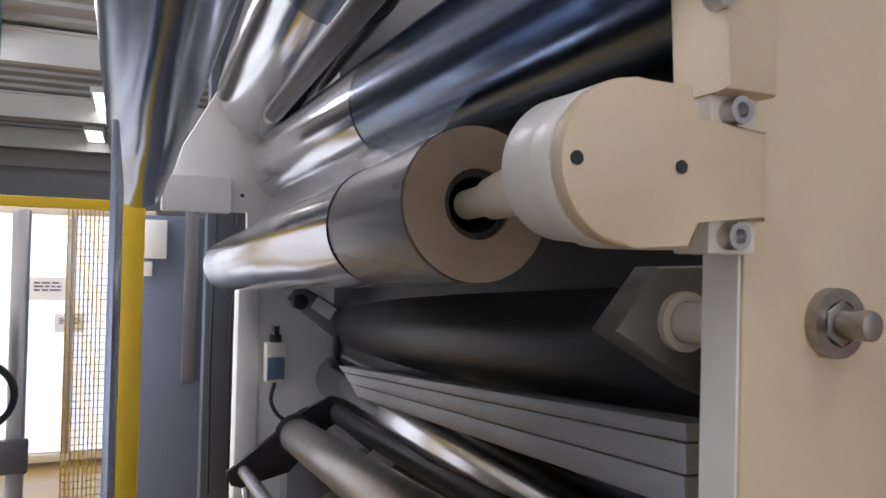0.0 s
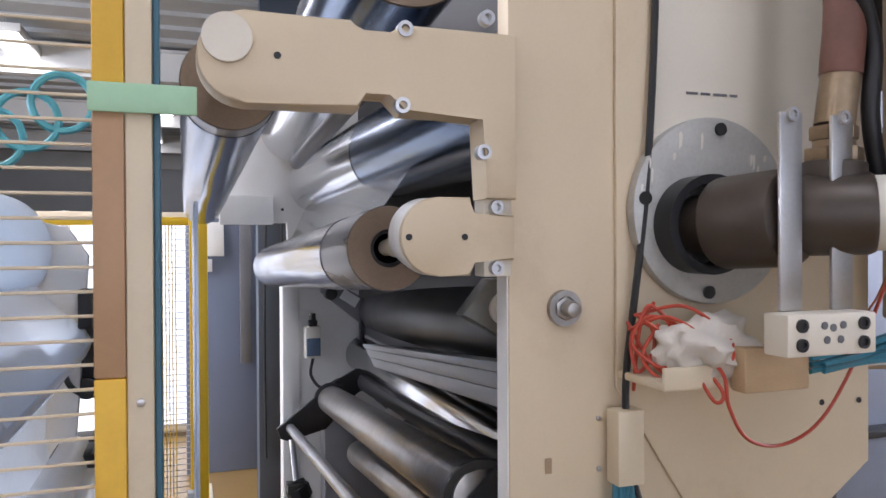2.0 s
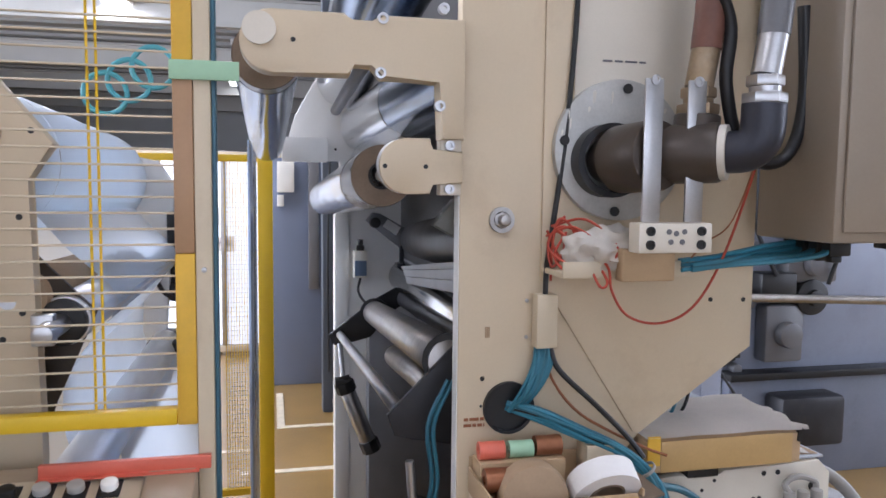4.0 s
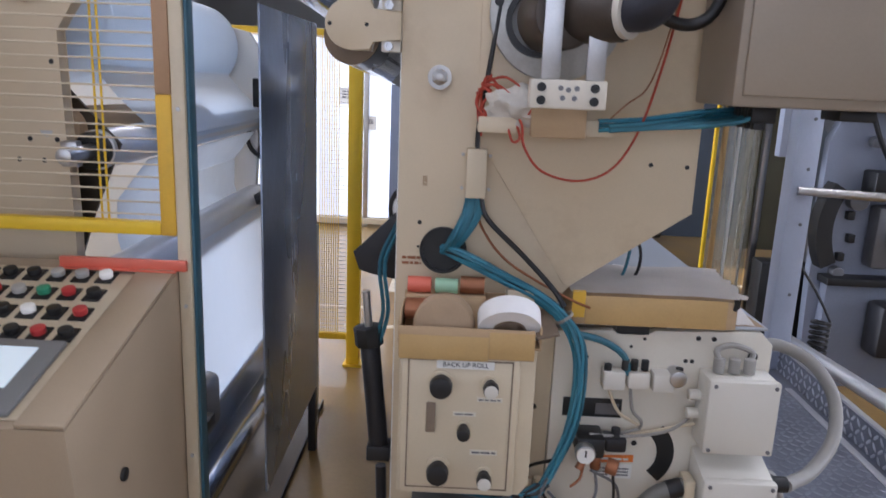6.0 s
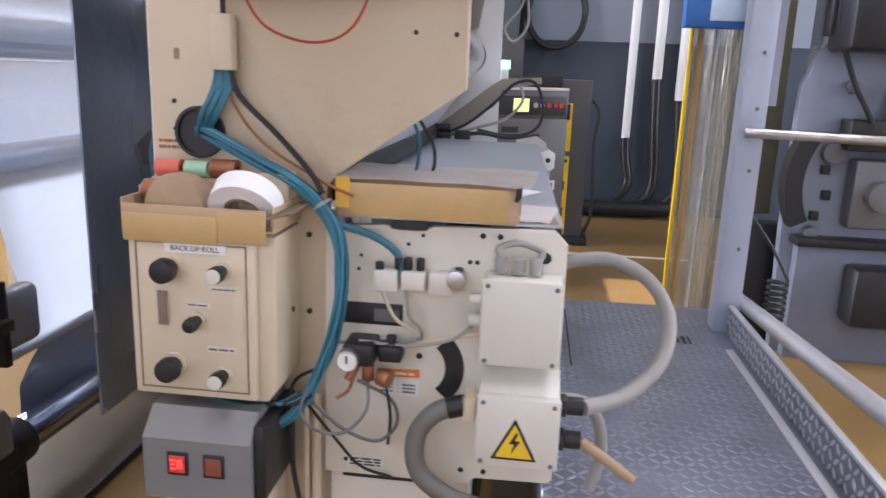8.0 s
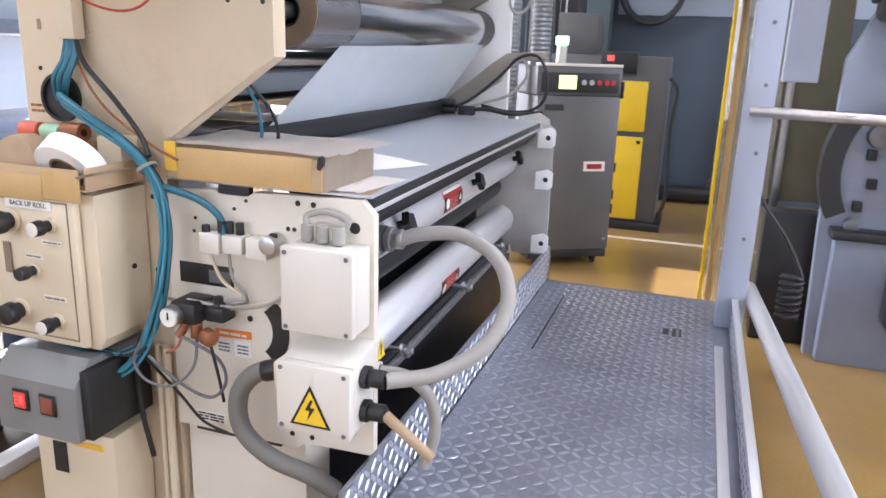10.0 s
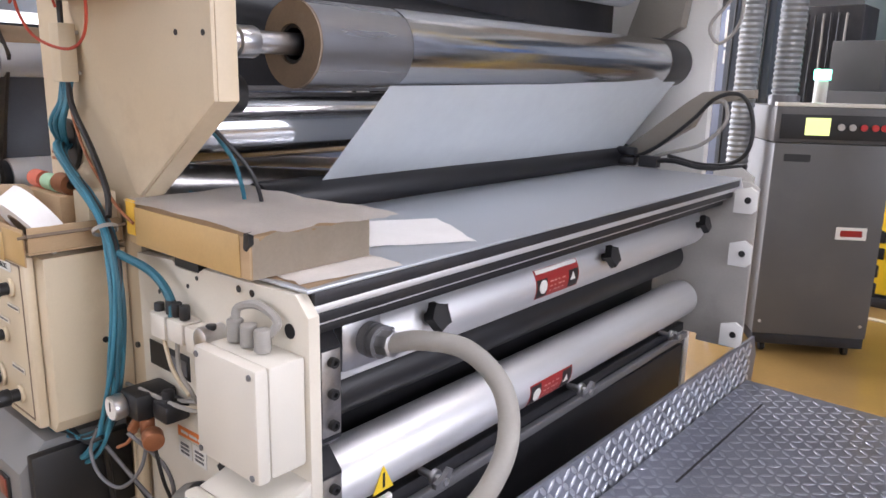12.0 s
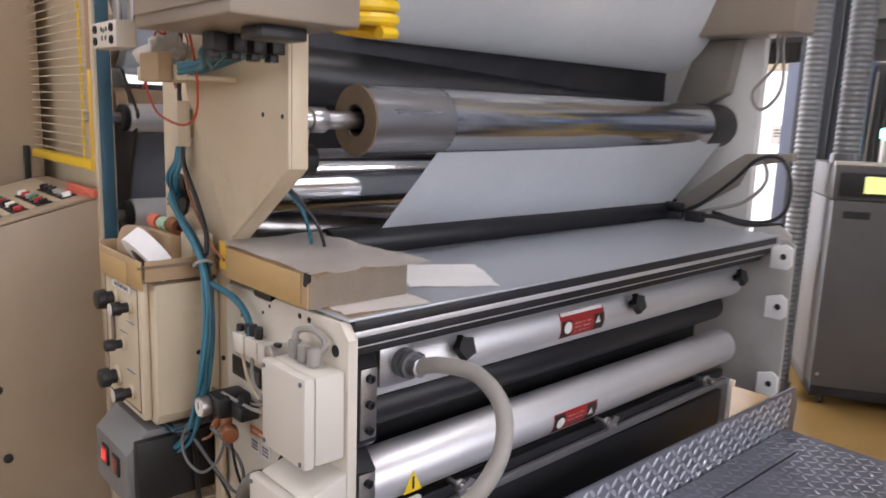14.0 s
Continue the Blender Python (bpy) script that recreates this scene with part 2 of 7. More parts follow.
def thing(name, label, category, base, group="", kind=""):
    ob = new(name)
    ob.location = base
    ob.empty_display_size = 0.05
    return tagged(ob, label, category, group, kind)


def origin_of(ob):
    v = Vector(ob.location)
    while ob.parent:
        ob = ob.parent
        v = v * 0 + Vector(ob.location) if ob.type == "EMPTY" else v
    return v


def mesh_of(name, bm, material, sharp=32):
    me = bpy.data.meshes.new(name)
    bmesh.ops.recalc_face_normals(bm, faces=bm.faces)
    bm.to_mesh(me)
    bm.free()
    me.polygons.foreach_set("use_smooth", [True] * len(me.polygons))
    me.set_sharp_from_angle(angle=radians(sharp))
    for m in material if isinstance(material, (list, tuple)) else [material]:
        me.materials.append(m)
    return me


def part(name, bm, material, parent, label="", sharp=32, kind=""):
    """One mesh, given in world places, as a part of a thing or of a part."""
    ob = new(name, mesh_of(name, bm, material, sharp))
    ob.parent = parent
    top = parent
    while top.parent:
        top = top.parent
    if parent is top:
        ob.matrix_parent_inverse = Matrix.Translation(-Vector(top.location))
    if label or kind:
        tagged(ob, label, kind=kind)
    return ob


def single(name, bm, material, label, category, group="", kind="", sharp=32):
    ob = new(name, mesh_of(name, bm, material, sharp))
    return tagged(ob, label, category, group, kind)


def box(bm, lo, hi, bev=0.0, turn=None, seg=2):
    c = [(a + b) / 2 for a, b in zip(lo, hi)]
    s = [abs(b - a) for a, b in zip(lo, hi)]
    m = Matrix.Translation(c) @ (turn if turn else Matrix()) @ Matrix.Diagonal((*s, 1))
    r = bmesh.ops.create_cube(bm, size=1, matrix=m)
    if bev:
        edges = {e for v in r["verts"] for e in v.link_edges}
        bmesh.ops.bevel(bm, geom=list(edges), offset=min(bev, min(s) * 0.45), segments=seg, profile=0.5, affect="EDGES")
    return bm


def cyl(bm, p, q, r, r2=None, n=24, bev=0.0):
    p, q = Vector(p), Vector(q)
    d = q - p
    m = Matrix.Translation((p + q) / 2) @ d.to_track_quat("Z", "Y").to_matrix().to_4x4()
    res = bmesh.ops.create_cone(bm, cap_ends=True, segments=n, radius1=r, radius2=r if r2 is None else r2, depth=d.length, matrix=m)
    if bev:
        edges = [e for e in {e for v in res["verts"] for e in v.link_edges} if any(len(f.verts) > 4 for f in e.link_faces)]
        bmesh.ops.bevel(bm, geom=edges, offset=bev, segments=2, profile=0.5, affect="EDGES")
    return bm


def ring(bm, p, q, r_out, r_in, n=40):
    """A hollow cylinder from p to q."""
    p, q = Vector(p), Vector(q)
    d = q - p
    m = d.to_track_quat("Z", "Y").to_matrix()
    loops = []
    for base, r in ((p, r_out), (q, r_out), (q, r_in), (p, r_in)):
        loops.append([bm.verts.new(base + m @ Vector((r * math.cos(a), r * math.sin(a), 0)))
                      for a in (2 * math.pi * i / n for i in range(n))])
    for k in range(4):
        a, b = loops[k], loops[(k + 1) % 4]
        for i in range(n):
            bm.faces.new((a[i], a[(i + 1) % n], b[(i + 1) % n], b[i]))
    return bm


def smooth_path(pts, k=5):
    P = [Vector(p) for p in pts]
    if len(P) < 3:
        return P
    P = [P[0] * 2 - P[1]] + P + [P[-1] * 2 - P[-2]]
    out = []
    for i in range(1, len(P) - 2):
        a, b, c, d = P[i - 1:i + 3]
        for j in range(k):
            t = j / k
            out.append(0.5 * (2 * b + (c - a) * t + (2 * a - 5 * b + 4 * c - d) * t * t + (3 * b - a - 3 * c + d) * t ** 3))
    out.append(P[-2])
    return out


def tube(bm, pts, r, n=8, k=5, ribs=0.0):
    pts = smooth_path(pts, k)
    up = Vector((0.13, 0.21, 0.97)).normalized()
    rings_ = []
    for i, p in enumerate(pts):
        d = (pts[min(i + 1, len(pts) - 1)] - pts[max(i - 1, 0)]).normalized()
        s = d.cross(up)
        s = s.normalized() if s.length > 1e-4 else Vector((1, 0, 0))
        u = s.cross(d).normalized()
        up = u
        rr = r * (1 + (ribs if i % 2 else -ribs))
        rings_.append([bm.verts.new(p + rr * (s * math.cos(2 * math.pi * j / n) + u * math.sin(2 * math.pi * j / n))) for j in range(n)])
    for a, b in zip(rings_, rings_[1:]):
        for j in range(n):
            bm.faces.new((a[j], a[(j + 1) % n], b[(j + 1) % n], b[j]))
    bm.faces.new(rings_[0])
    bm.faces.new(rings_[-1][::-1])
    return bm


def prism(bm, pts, a0, a1, axis="y", bev=0.0):
    """A flat outline, given in the two other axes, with thickness along one axis."""
    def at(u, v, w):
        return (u, w, v) if axis == "y" else (w, u, v) if axis == "x" else (u, v, w)
    lo = [bm.verts.new(at(u, v, a0)) for u, v in pts]
    hi = [bm.verts.new(at(u, v, a1)) for u, v in pts]
    faces = [bm.faces.new(lo), bm.faces.new(hi[::-1])]
    n = len(pts)
    for i in range(n):
        faces.append(bm.faces.new((lo[i], hi[i], hi[(i + 1) % n], lo[(i + 1) % n])))
    if bev:
        edges = list({e for f in faces[:2] for e in f.edges})
        bmesh.ops.bevel(bm, geom=edges, offset=bev, segments=2, profile=0.5, affect="EDGES")
    return bm


def arc(cx, cy, r, a0, a1, n=14):
    return [(cx + r * math.cos(radians(a0 + (a1 - a0) * i / n)), cy + r * math.sin(radians(a0 + (a1 - a0) * i / n))) for i in range(n + 1)]


def sheet(bm, grid, thick=0.0):
    """A surface through rows of points."""
    rows = [[bm.verts.new(p) for p in row] for row in grid]
    for a, b in zip(rows, rows[1:]):
        for i in range(len(a) - 1):
            bm.faces.new((a[i], a[i + 1], b[i + 1], b[i]))
    if thick:
        r = bmesh.ops.solidify(bm, geom=bm.faces[:], thickness=thick)
    return bm


def screw(bm, x, y, z, r=0.006, h=0.004, axis="y"):
    """A small screw head on a face that looks to the front, or along x."""
    if axis == "y":
        return cyl(bm, (x, y, z), (x, y - h, z), r, n=10, bev=0.001)
    return cyl(bm, (x, y, z), (x + h, y, z), r, n=10, bev=0.001)


def cap_screw(name, parent, p, r=0.008, h=0.008, material=None, toward=(0, -1, 0)):
    """A socket screw: a ring round a hollow."""
    bm = B()
    p, d = Vector(p), Vector(toward)
    ring(bm, p, p + d * h, r, r * 0.55, 14)
    cyl(bm, p, p + d * h * 0.35, r * 0.6, n=10)
    return part(name, bm, material or STEEL, parent)


def dark_hole(name, parent, x, z, r, y=0.0):
    """A blind bore in a plate: a recessed dark ring."""
    bm = B()
    cyl(bm, (x, y - 0.0012, z), (x, y + 0.004, z), r, n=14)
    return part(name, bm, BLACK, parent)


def bars(parent, x0, x1, z0, z1, y, rows, material=None, seed=1, name="print_line"):
    """Unreadable print as plain bars on a face that looks to the front."""
    rng = random.Random(seed)
    h = (z1 - z0) / rows
    bm = B()
    for i in range(rows):
        zc = z1 - h * (i + 0.5)
        x = x0
        while x < x1 - 0.002:
            w = min(rng.uniform(0.15, 0.45) * (x1 - x0), x1 - x)
            box(bm, (x, y - 0.0008, zc - h * 0.25), (x + w, y, zc + h * 0.25))
            x += w + 0.06 * (x1 - x0)
    return part(name, bm, material or BLACK, parent)


def words(name, text, m, size, material, parent):
    """Printed letters as a thin mesh."""
    c = bpy.data.curves.new(name, "FONT")
    c.body, c.size, c.align_x, c.align_y, c.extrude = text, size, "CENTER", "CENTER", 0.0004
    tmp = new(name, c)
    dg = bpy.context.evaluated_depsgraph_get()
    me = bpy.data.meshes.new_from_object(tmp.evaluated_get(dg))
    bpy.data.objects.remove(tmp)
    me.transform(m)
    me.materials.clear()
    me.materials.append(material)
    ob = new(name, me)
    ob.parent = parent
    top = parent
    while top.parent:
        top = top.parent
    if parent is top:
        ob.matrix_parent_inverse = Matrix.Translation(-Vector(top.location))
    return ob


FRONT = pose(0, 0, 0, 90, 0, 0)

# ---- the hall ----
bm = B()
box(bm, (-9, -5.2, -0.12), (7, 24, 0.0))
floor = single("floor", bm, FLOOR, "ochre coated factory floor with worn stains", "floor", kind="structure")
bm = B()
for x0, y0, x1, y1 in ((-0.62, 2.72, 0.05, 2.77), (-0.42, 3.55, -0.37, 4.35), (-0.42, 3.5, 0.1, 3.55), (0.75, 4.05, 2.4, 4.10), (-1.4, 3.1, -0.5, 3.14)):
    box(bm, (x0, y0, 0.0), (x1, y1, 0.004))
single("floor_marking", bm, LINE, "worn white marking lines on the floor", "floor marking", kind="structure")
bm = B()
box(bm, (0.12, 6.0, 0.0), (7, 6.15, 4.3))
single("wall_back", bm, WALLGREY, "grey painted partition wall", "wall", kind="structure")
bm = B()
for lo, hi in (((7, -5.2, 0), (7.15, 24, 1.05)), ((7, -5.2, 3.65), (7.15, 24, 4.3)), ((7, -5.2, 1.05), (7.15, -3.5, 3.65)), ((7, 4.7, 1.05), (7.15, 24, 3.65))):
    box(bm, lo, hi)
single("wall_east", bm, WALLWHITE, "white hall wall", "wall", kind="structure")
bm = B()
for lo, hi in (((-9.15, -5.2, 0), (-9, 24, 1.05)), ((-9.15, -5.2, 3.55), (-9, 24, 4.3)), ((-9.15, -5.2, 1.05), (-9, 0.7, 3.55)), ((-9.15, 6.6, 1.05), (-9, 24, 3.55))):
    box(bm, lo, hi)
single("wall_west", bm, WALLWHITE, "white hall wall", "wall", kind="structure")
bm = B()
box(bm, (-9, 24, 0), (7, 24.15, 4.3))
single("wall_north", bm, WALLWHITE, "white hall end wall", "wall", kind="structure")
bm = B()
box(bm, (-9, -5.35, 0), (7, -5.2, 1.2))
box(bm, (-9, -5.35, 3.4), (7, -5.2, 4.3))
box(bm, (-9, -5.35, 1.2), (-4.5, -5.2, 3.4))
box(bm, (2.1, -5.35, 1.2), (7, -5.2, 3.4))
single("wall_south", bm, WALLWHITE, "white hall wall with a wide window band", "wall", kind="structure")
bm = B()
for lo, hi in (((-9, -5.2, 4.2), (4.24, 24, 4.3)), ((4.65, -5.2, 4.2), (5.3, 24, 4.3)), ((5.3, -5.2, 4.2), (5.75, 3.6, 4.3)), ((5.3, 4.7, 4.2), (5.75, 24, 4.3)), ((5.75, -5.2, 4.2), (7, 24, 4.3)), ((4.24, -5.2, 4.2), (4.65, 2.70, 4.3)), ((4.24, 3.40, 4.2), (4.65, 24, 4.3))):
    box(bm, lo, hi)
for i in range(50):
    box(bm, (-9, -5 + i * 0.58, 4.15), (4.1, -4.82 + i * 0.58, 4.2))
single("ceiling", bm, CEIL, "grey ribbed ceiling sheets", "ceiling", kind="structure")
for i, y in enumerate((-2.6, 1.4, 5.4, 9.4, 13.4, 17.4, 21.4)):
    bm = B()
    box(bm, (-9, y - 0.09, 3.74), (7, y + 0.09, 3.77))
    box(bm, (-9, y - 0.015, 3.77), (7, y + 0.015, 4.12))
    box(bm, (-9, y - 0.09, 4.12), (7, y + 0.09, 4.15))
    single("roof_beam", bm, BEAM, "white painted steel roof beam", "beam", kind="structure", group="roof beams")
for x, y in LAMPS + [(-0.9, 12.6), (-1.2, 16.5)]:
    lamp = thing("ceiling_light", "white ceiling lamp with a lit diffuser", "ceiling light", (x, y, 4.0), "hall lamps")
    bm = B()
    box(bm, (x - 0.19, y - 0.8, 3.96), (x + 0.19, y + 0.8, 4.05), 0.01)
    part("housing", bm, WHITE, lamp)
    bm = B()
    box(bm, (x - 0.15, y - 0.76, 3.95), (x + 0.15, y + 0.76, 3.958))
    part("diffuser", bm, LAMPGLOW, lamp)
    for k in (-0.6, 0.6):
        bm = B()
        cyl(bm, (x, y + k, 4.05), (x, y + k, 4.16), 0.006, n=8)
        part("hanger", bm, STEEL, lamp)

for nm, lo, hi, ax in (("window_1", (7.05, -3.5, 1.05), (7.09, 4.7, 3.65), 1), ("window_2", (-9.09, 0.7, 1.05), (-9.05, 6.6, 3.55), 1), ("window_3", (-4.5, -5.3, 1.2), (2.1, -5.26, 3.4), 0)):
    w = thing(nm, "wide daylit window band with steel bars", "window", lo, kind="structure")
    bm = B()
    box(bm, lo, hi)
    part("pane", bm, GLOW, w)
    n_ = 8
    for k in range(n_ + 1):
        a = list(lo)
        c_ = list(hi)
        a[ax] = lo[ax] + (hi[ax] - lo[ax]) * k / n_ - 0.025
        c_[ax] = a[ax] + 0.05
        o = 1 - ax
        s_ = -0.03 if lo[o] > 0 else 0.03
        a[o], c_[o] = (lo[o] + s_, lo[o] - 0.001) if s_ < 0 else (hi[o] + 0.001, hi[o] + s_)
        bm = B()
        box(bm, a, c_)
        part("window_bar", bm, BEAM, w)

# ---- translucent enclosure far to the side: sheets in frames behind a wire fence, their daylight put in as glow ----
encl = thing("translucent_partition", "white translucent sheet partition in steel frames, glowing in place of daylight", "partition", (-1.6, 5.8, 0))
for i in range(5):
    x = -3.2 + i * 0.58
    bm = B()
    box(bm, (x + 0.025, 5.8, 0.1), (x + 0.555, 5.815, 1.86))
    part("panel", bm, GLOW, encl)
    bm = B()
    box(bm, (x - 0.025, 5.78, 0), (x + 0.025, 5.83, 1.92), 0.004)
    part("upright", bm, STEEL, encl)
for z in (0.06, 1.88):
    bm = B()
    box(bm, (-3.2, 5.775, z - 0.03), (-0.3, 5.83, z + 0.03), 0.004)
    part("rail", bm, CREAM2, encl)
for x0, z0, w, h in ((-1.15, 1.22, 0.24, 0.17), (-0.98, 0.98, 0.2, 0.14)):
    bm = B()
    box(bm, (x0, 5.79, z0), (x0 + w, 5.798, z0 + h))
    part("notice", bm, LABELWHITE, encl, "faded paper notice")
    bars(encl, x0 + 0.03, x0 + w - 0.03, z0 + 0.06, z0 + h - 0.03, 5.789, 3, GUNMETAL, 3)

# fence: yellow posts and rail with thin wires
fence = thing("safety_fence", "yellow painted steel safety fence with wire infill", "fence", (-0.47, 2.12, 0))
for x in (-0.475, -1.95):
    bm = B()
    box(bm, (x - 0.034, 2.085, 0.01), (x + 0.034, 2.15, 1.74), 0.006)
    part("post", bm, YELLOW, fence)
    bm = B()
    box(bm, (x - 0.05, 2.07, 0), (x + 0.05, 2.165, 0.012))
    part("base_plate", bm, YELLOW, fence)
for z in (1.725, 0.16):
    bm = B()
    box(bm, (-1.92, 2.1, z - 0.016), (-0.51, 2.135, z + 0.016), 0.004)
    part("rail", bm, YELLOW, fence)
for i in range(13):
    bm = B()
    cyl(bm, (-0.56 - i * 0.012 if i < 9 else -0.68 - (i - 8) * 0.25, 2.118, 0.17), (-0.56 - i * 0.012 if i < 9 else -0.68 - (i - 8) * 0.25, 2.118, 1.71), 0.0022, n=6)
    part("wire", bm, YELLOW, fence)
bm = B()
for i in range(70):
    cyl(bm, (-0.66, 2.122, 0.18 + i * 0.022), (-0.51, 2.122, 0.18 + i * 0.022), 0.0016, n=5)
part("wire_mesh", bm, STEEL, fence, "fine steel wires", kind="stuff")
bm = B()
box(bm, (-0.80, 2.09, 0.05), (-0.755, 2.14, 1.7), 0.004)
part("gate_upright", bm, STEEL, fence)
bm = B()
box(bm, (-0.84, 2.07, 0.93), (-0.74, 2.10, 1.03), 0.006)
part("gate_lock", bm, GUNMETAL, fence)

# ---- cabinets behind the machine ----
cab = thing("electrical_cabinet", "tall blue-grey sheet steel cabinet standing on the floor", "cabinet", (-0.17, 4.75, 0))
bm = B()
box(bm, (-0.53, 4.6, 0.0), (0.03, 5.0, 1.82), 0.006)
part("body", bm, BLUEPAINT, cab)
bm = B()
box(bm, (-0.16, 4.55, 0.78), (-0.08, 4.598, 1.86), 0.004)
part("cable_duct", bm, GUNMETAL, cab)
bm = B()
box(bm, (-0.40, 4.54, 1.55), (-0.27, 4.598, 1.79), 0.004)
part("switch_box", bm, LABELWHITE, cab)
bm = B()
box(bm, (-0.40, 4.55, 1.44), (-0.35, 4.598, 1.53), 0.004)
part("socket_box", bm, LABELWHITE, cab)
slate = thing("dark_cabinet", "tall dark slate sheet steel cabinet behind the machine", "cabinet", (0.03, 3.88, 0))
bm = B()
box(bm, (-0.10, 3.80, 0.0), (0.165, 3.96, 2.9), 0.006)
part("body", bm, mat("dark_slate_paint", (0.055, 0.066, 0.085), 0.45, var=0.1, scale=4, bump=0.03), slate)
for x in (-0.06, 0.04, 0.12):
    bm = B()
    tube(bm, [(x, 3.785, 2.8), (x + 0.008, 3.78, 1.9), (x - 0.006, 3.782, 1.1), (x, 3.785, 0.3)], 0.008, 7)
    part("cable", bm, BLACK, slate)
rack = thing("cable_rack", "dark open rack with hanging black cables", "rack", (0.2, 4.75, 0))
bm = B()
box(bm, (0.05, 4.62, 0.0), (0.42, 5.0, 1.8), 0.006)
part("frame", bm, DARK, rack)
rng = random.Random(4)
for i in range(7):
    x = 0.06 + i * 0.045
    bm = B()
    tube(bm, [(x, 4.6, 1.75), (x + rng.uniform(-.01, .01), 4.585, 1.2), (x + rng.uniform(-.02, .02), 4.59, 0.7), (x, 4.6, 0.3)], 0.007, 6)
    part("cable", bm, BLACK if i % 3 else GREYHOSE, rack)

# ---- laminator: near and far side frames ----
OUTLINE = [(-0.085, 0.0), (0.29, 0.0), (0.29, 1.055), (0.316, 1.085), (0.575, 1.263), (0.575, 2.75), (-0.085, 2.75)]
frame_near = thing("side_frame", "cream painted thick steel side frame with worn edges", "machine frame", (0.1, 0.02, 0), "laminator side frames")
bm = B()
prism(bm, OUTLINE, 0.006, 0.045, bev=0.003)
part("plate", bm, CREAM, frame_near)
bm = B()
prism(bm, [(0.085, 2.75), (0.085, 1.42), (0.30, 1.088), (0.316, 1.085), (0.575, 1.263), (0.575, 2.75)], -0.002, 0.0055, bev=0.0015)
part("cover_plate", bm, CREAM, frame_near)
bm = B()
box(bm, (-0.0872, 0.009, 0.02), (-0.0852, 0.0445, 1.59))
part("edge_face", bm, WHITE, frame_near, "white painted plate edge")
bm = B()
box(bm, (0.147, -0.006, 1.70), (0.476, -0.0025, 2.75), 0.001)
nameplate = part("panel", bm, IVORY, frame_near, "off-white panel with a printed name")
bars(nameplate, 0.205, 0.30, 1.858, 1.866, -0.0062, 1, GUNMETAL, 4)
for x, z, r in ((-0.034, 1.217, 0.005), (0.473, 1.369, 0.005), (0.553, 1.367, 0.005), (-0.036, 1.16, 0.003), (0.505, 1.75, 0.006), (0.46, 1.86, 0.004), (0.03, 2.02, 0.004)):
    dark_hole("screw_hole", frame_near, x, z, r, -0.002 if x > 0.08 else 0.006)
bm = B()
ring(bm, (0.022, 0.007, 1.155), (0.022, -0.004, 1.155), 0.054, 0.047, 36)
part("hole_rim", bm, RUBBER, frame_near)
bm = B()
cyl(bm, (0.022, 0.0055, 1.155), (0.022, 0.004, 1.155), 0.047, n=32)
part("hole_inside", bm, BLACK, frame_near)
bars(frame_near, -0.072, -0.028, 1.115, 1.14, 0.005, 2, COPPER, 8)
bars(frame_near, -0.03, -0.018, 1.29, 1.335, 0.005, 1, KRAFT, 9, "old_tape_mark")
# round boss with a bolt
bm = B()
ring(bm, (0.0, 0.0065, 1.54), (0.0, -0.004, 1.54), 0.026, 0.017, 32)
boss = part("boss_washer", bm, WORN, frame_near)
bm = B()
cyl(bm, (0.0, 0.004, 1.54), (0.0, -0.006, 1.54), 0.018, n=6, bev=0.002)
cyl(bm, (0.0, -0.006, 1.54), (0.0, -0.030, 1.54), 0.011, n=20, bev=0.002)
part("bolt", bm, WORN, frame_near)

# upper arm, L-shaped, proud of the plate
arm_up = thing("roll_holder", "cream painted upper roll arm with a rounded end", "machine arm", (-0.25, -0.02, 1.8), "roll arms")
bm = B()
pts = arc(-0.447, 1.8645, 0.0565, 270, 90) + [(-0.315, 1.921), (-0.30, 1.905), (-0.262, 1.905), (-0.246, 1.921), (-0.085, 1.921), (-0.085, 1.695),
                                             (-0.131, 1.695), (-0.131, 1.806), (-0.246, 1.806), (-0.262, 1.832), (-0.30, 1.832), (-0.305, 1.808)]
prism(bm, pts, -0.022, 0.030, bev=0.004)
part("body", bm, CREAM, arm_up)
for x, z in ((-0.244, 1.915), (-0.248, 1.815), (-0.134, 1.758), (-0.128, 1.94)):
    cap_screw("clamp_screw", arm_up, (x, -0.012, z), 0.0105, 0.014)
dark_hole("screw_hole", arm_up, -0.408, 1.868, 0.0045, -0.022)
bm = B()
prism(bm, arc(-0.468, 1.885, 0.03, 0, 360, 20)[:-1], -0.028, -0.0225)
part("cover_disc", bm, IVORY, arm_up)
bm = B()
cyl(bm, (-0.455, 0.03, 1.862), (-0.455, 0.125, 1.862), 0.022, n=24)
part("spindle", bm, STEEL, arm_up)

# lower arm with a rounded end
arm_low = thing("roll_holder", "cream painted lower roll arm with a white collar", "machine arm", (-0.16, 0.02, 1.6), "roll arms")
bm = B()
pts = arc(-0.195, 1.6435, 0.0535, 270, 90) + [(-0.15, 1.697), (-0.147, 1.673), (-0.085, 1.673), (-0.085, 1.611), (-0.147, 1.611), (-0.15, 1.590)]
prism(bm, pts, -0.014, 0.001, bev=0.003)
part("body", bm, CREAM, arm_low)
bm = B()
prism(bm, pts, 0.0015, 0.028, bev=0.002)
part("rear_body", bm, WHITE, arm_low, "white painted rear half")
bm = B()
cyl(bm, (-0.193, 0.0285, 1.645), (-0.190, 0.075, 1.648), 0.0525, n=40, bev=0.003)
part("collar", bm, WHITE, arm_low, "white painted collar")
for x in (-0.238, -0.159):
    dark_hole("screw_hole", arm_low, x, 1.643, 0.0045, -0.014)
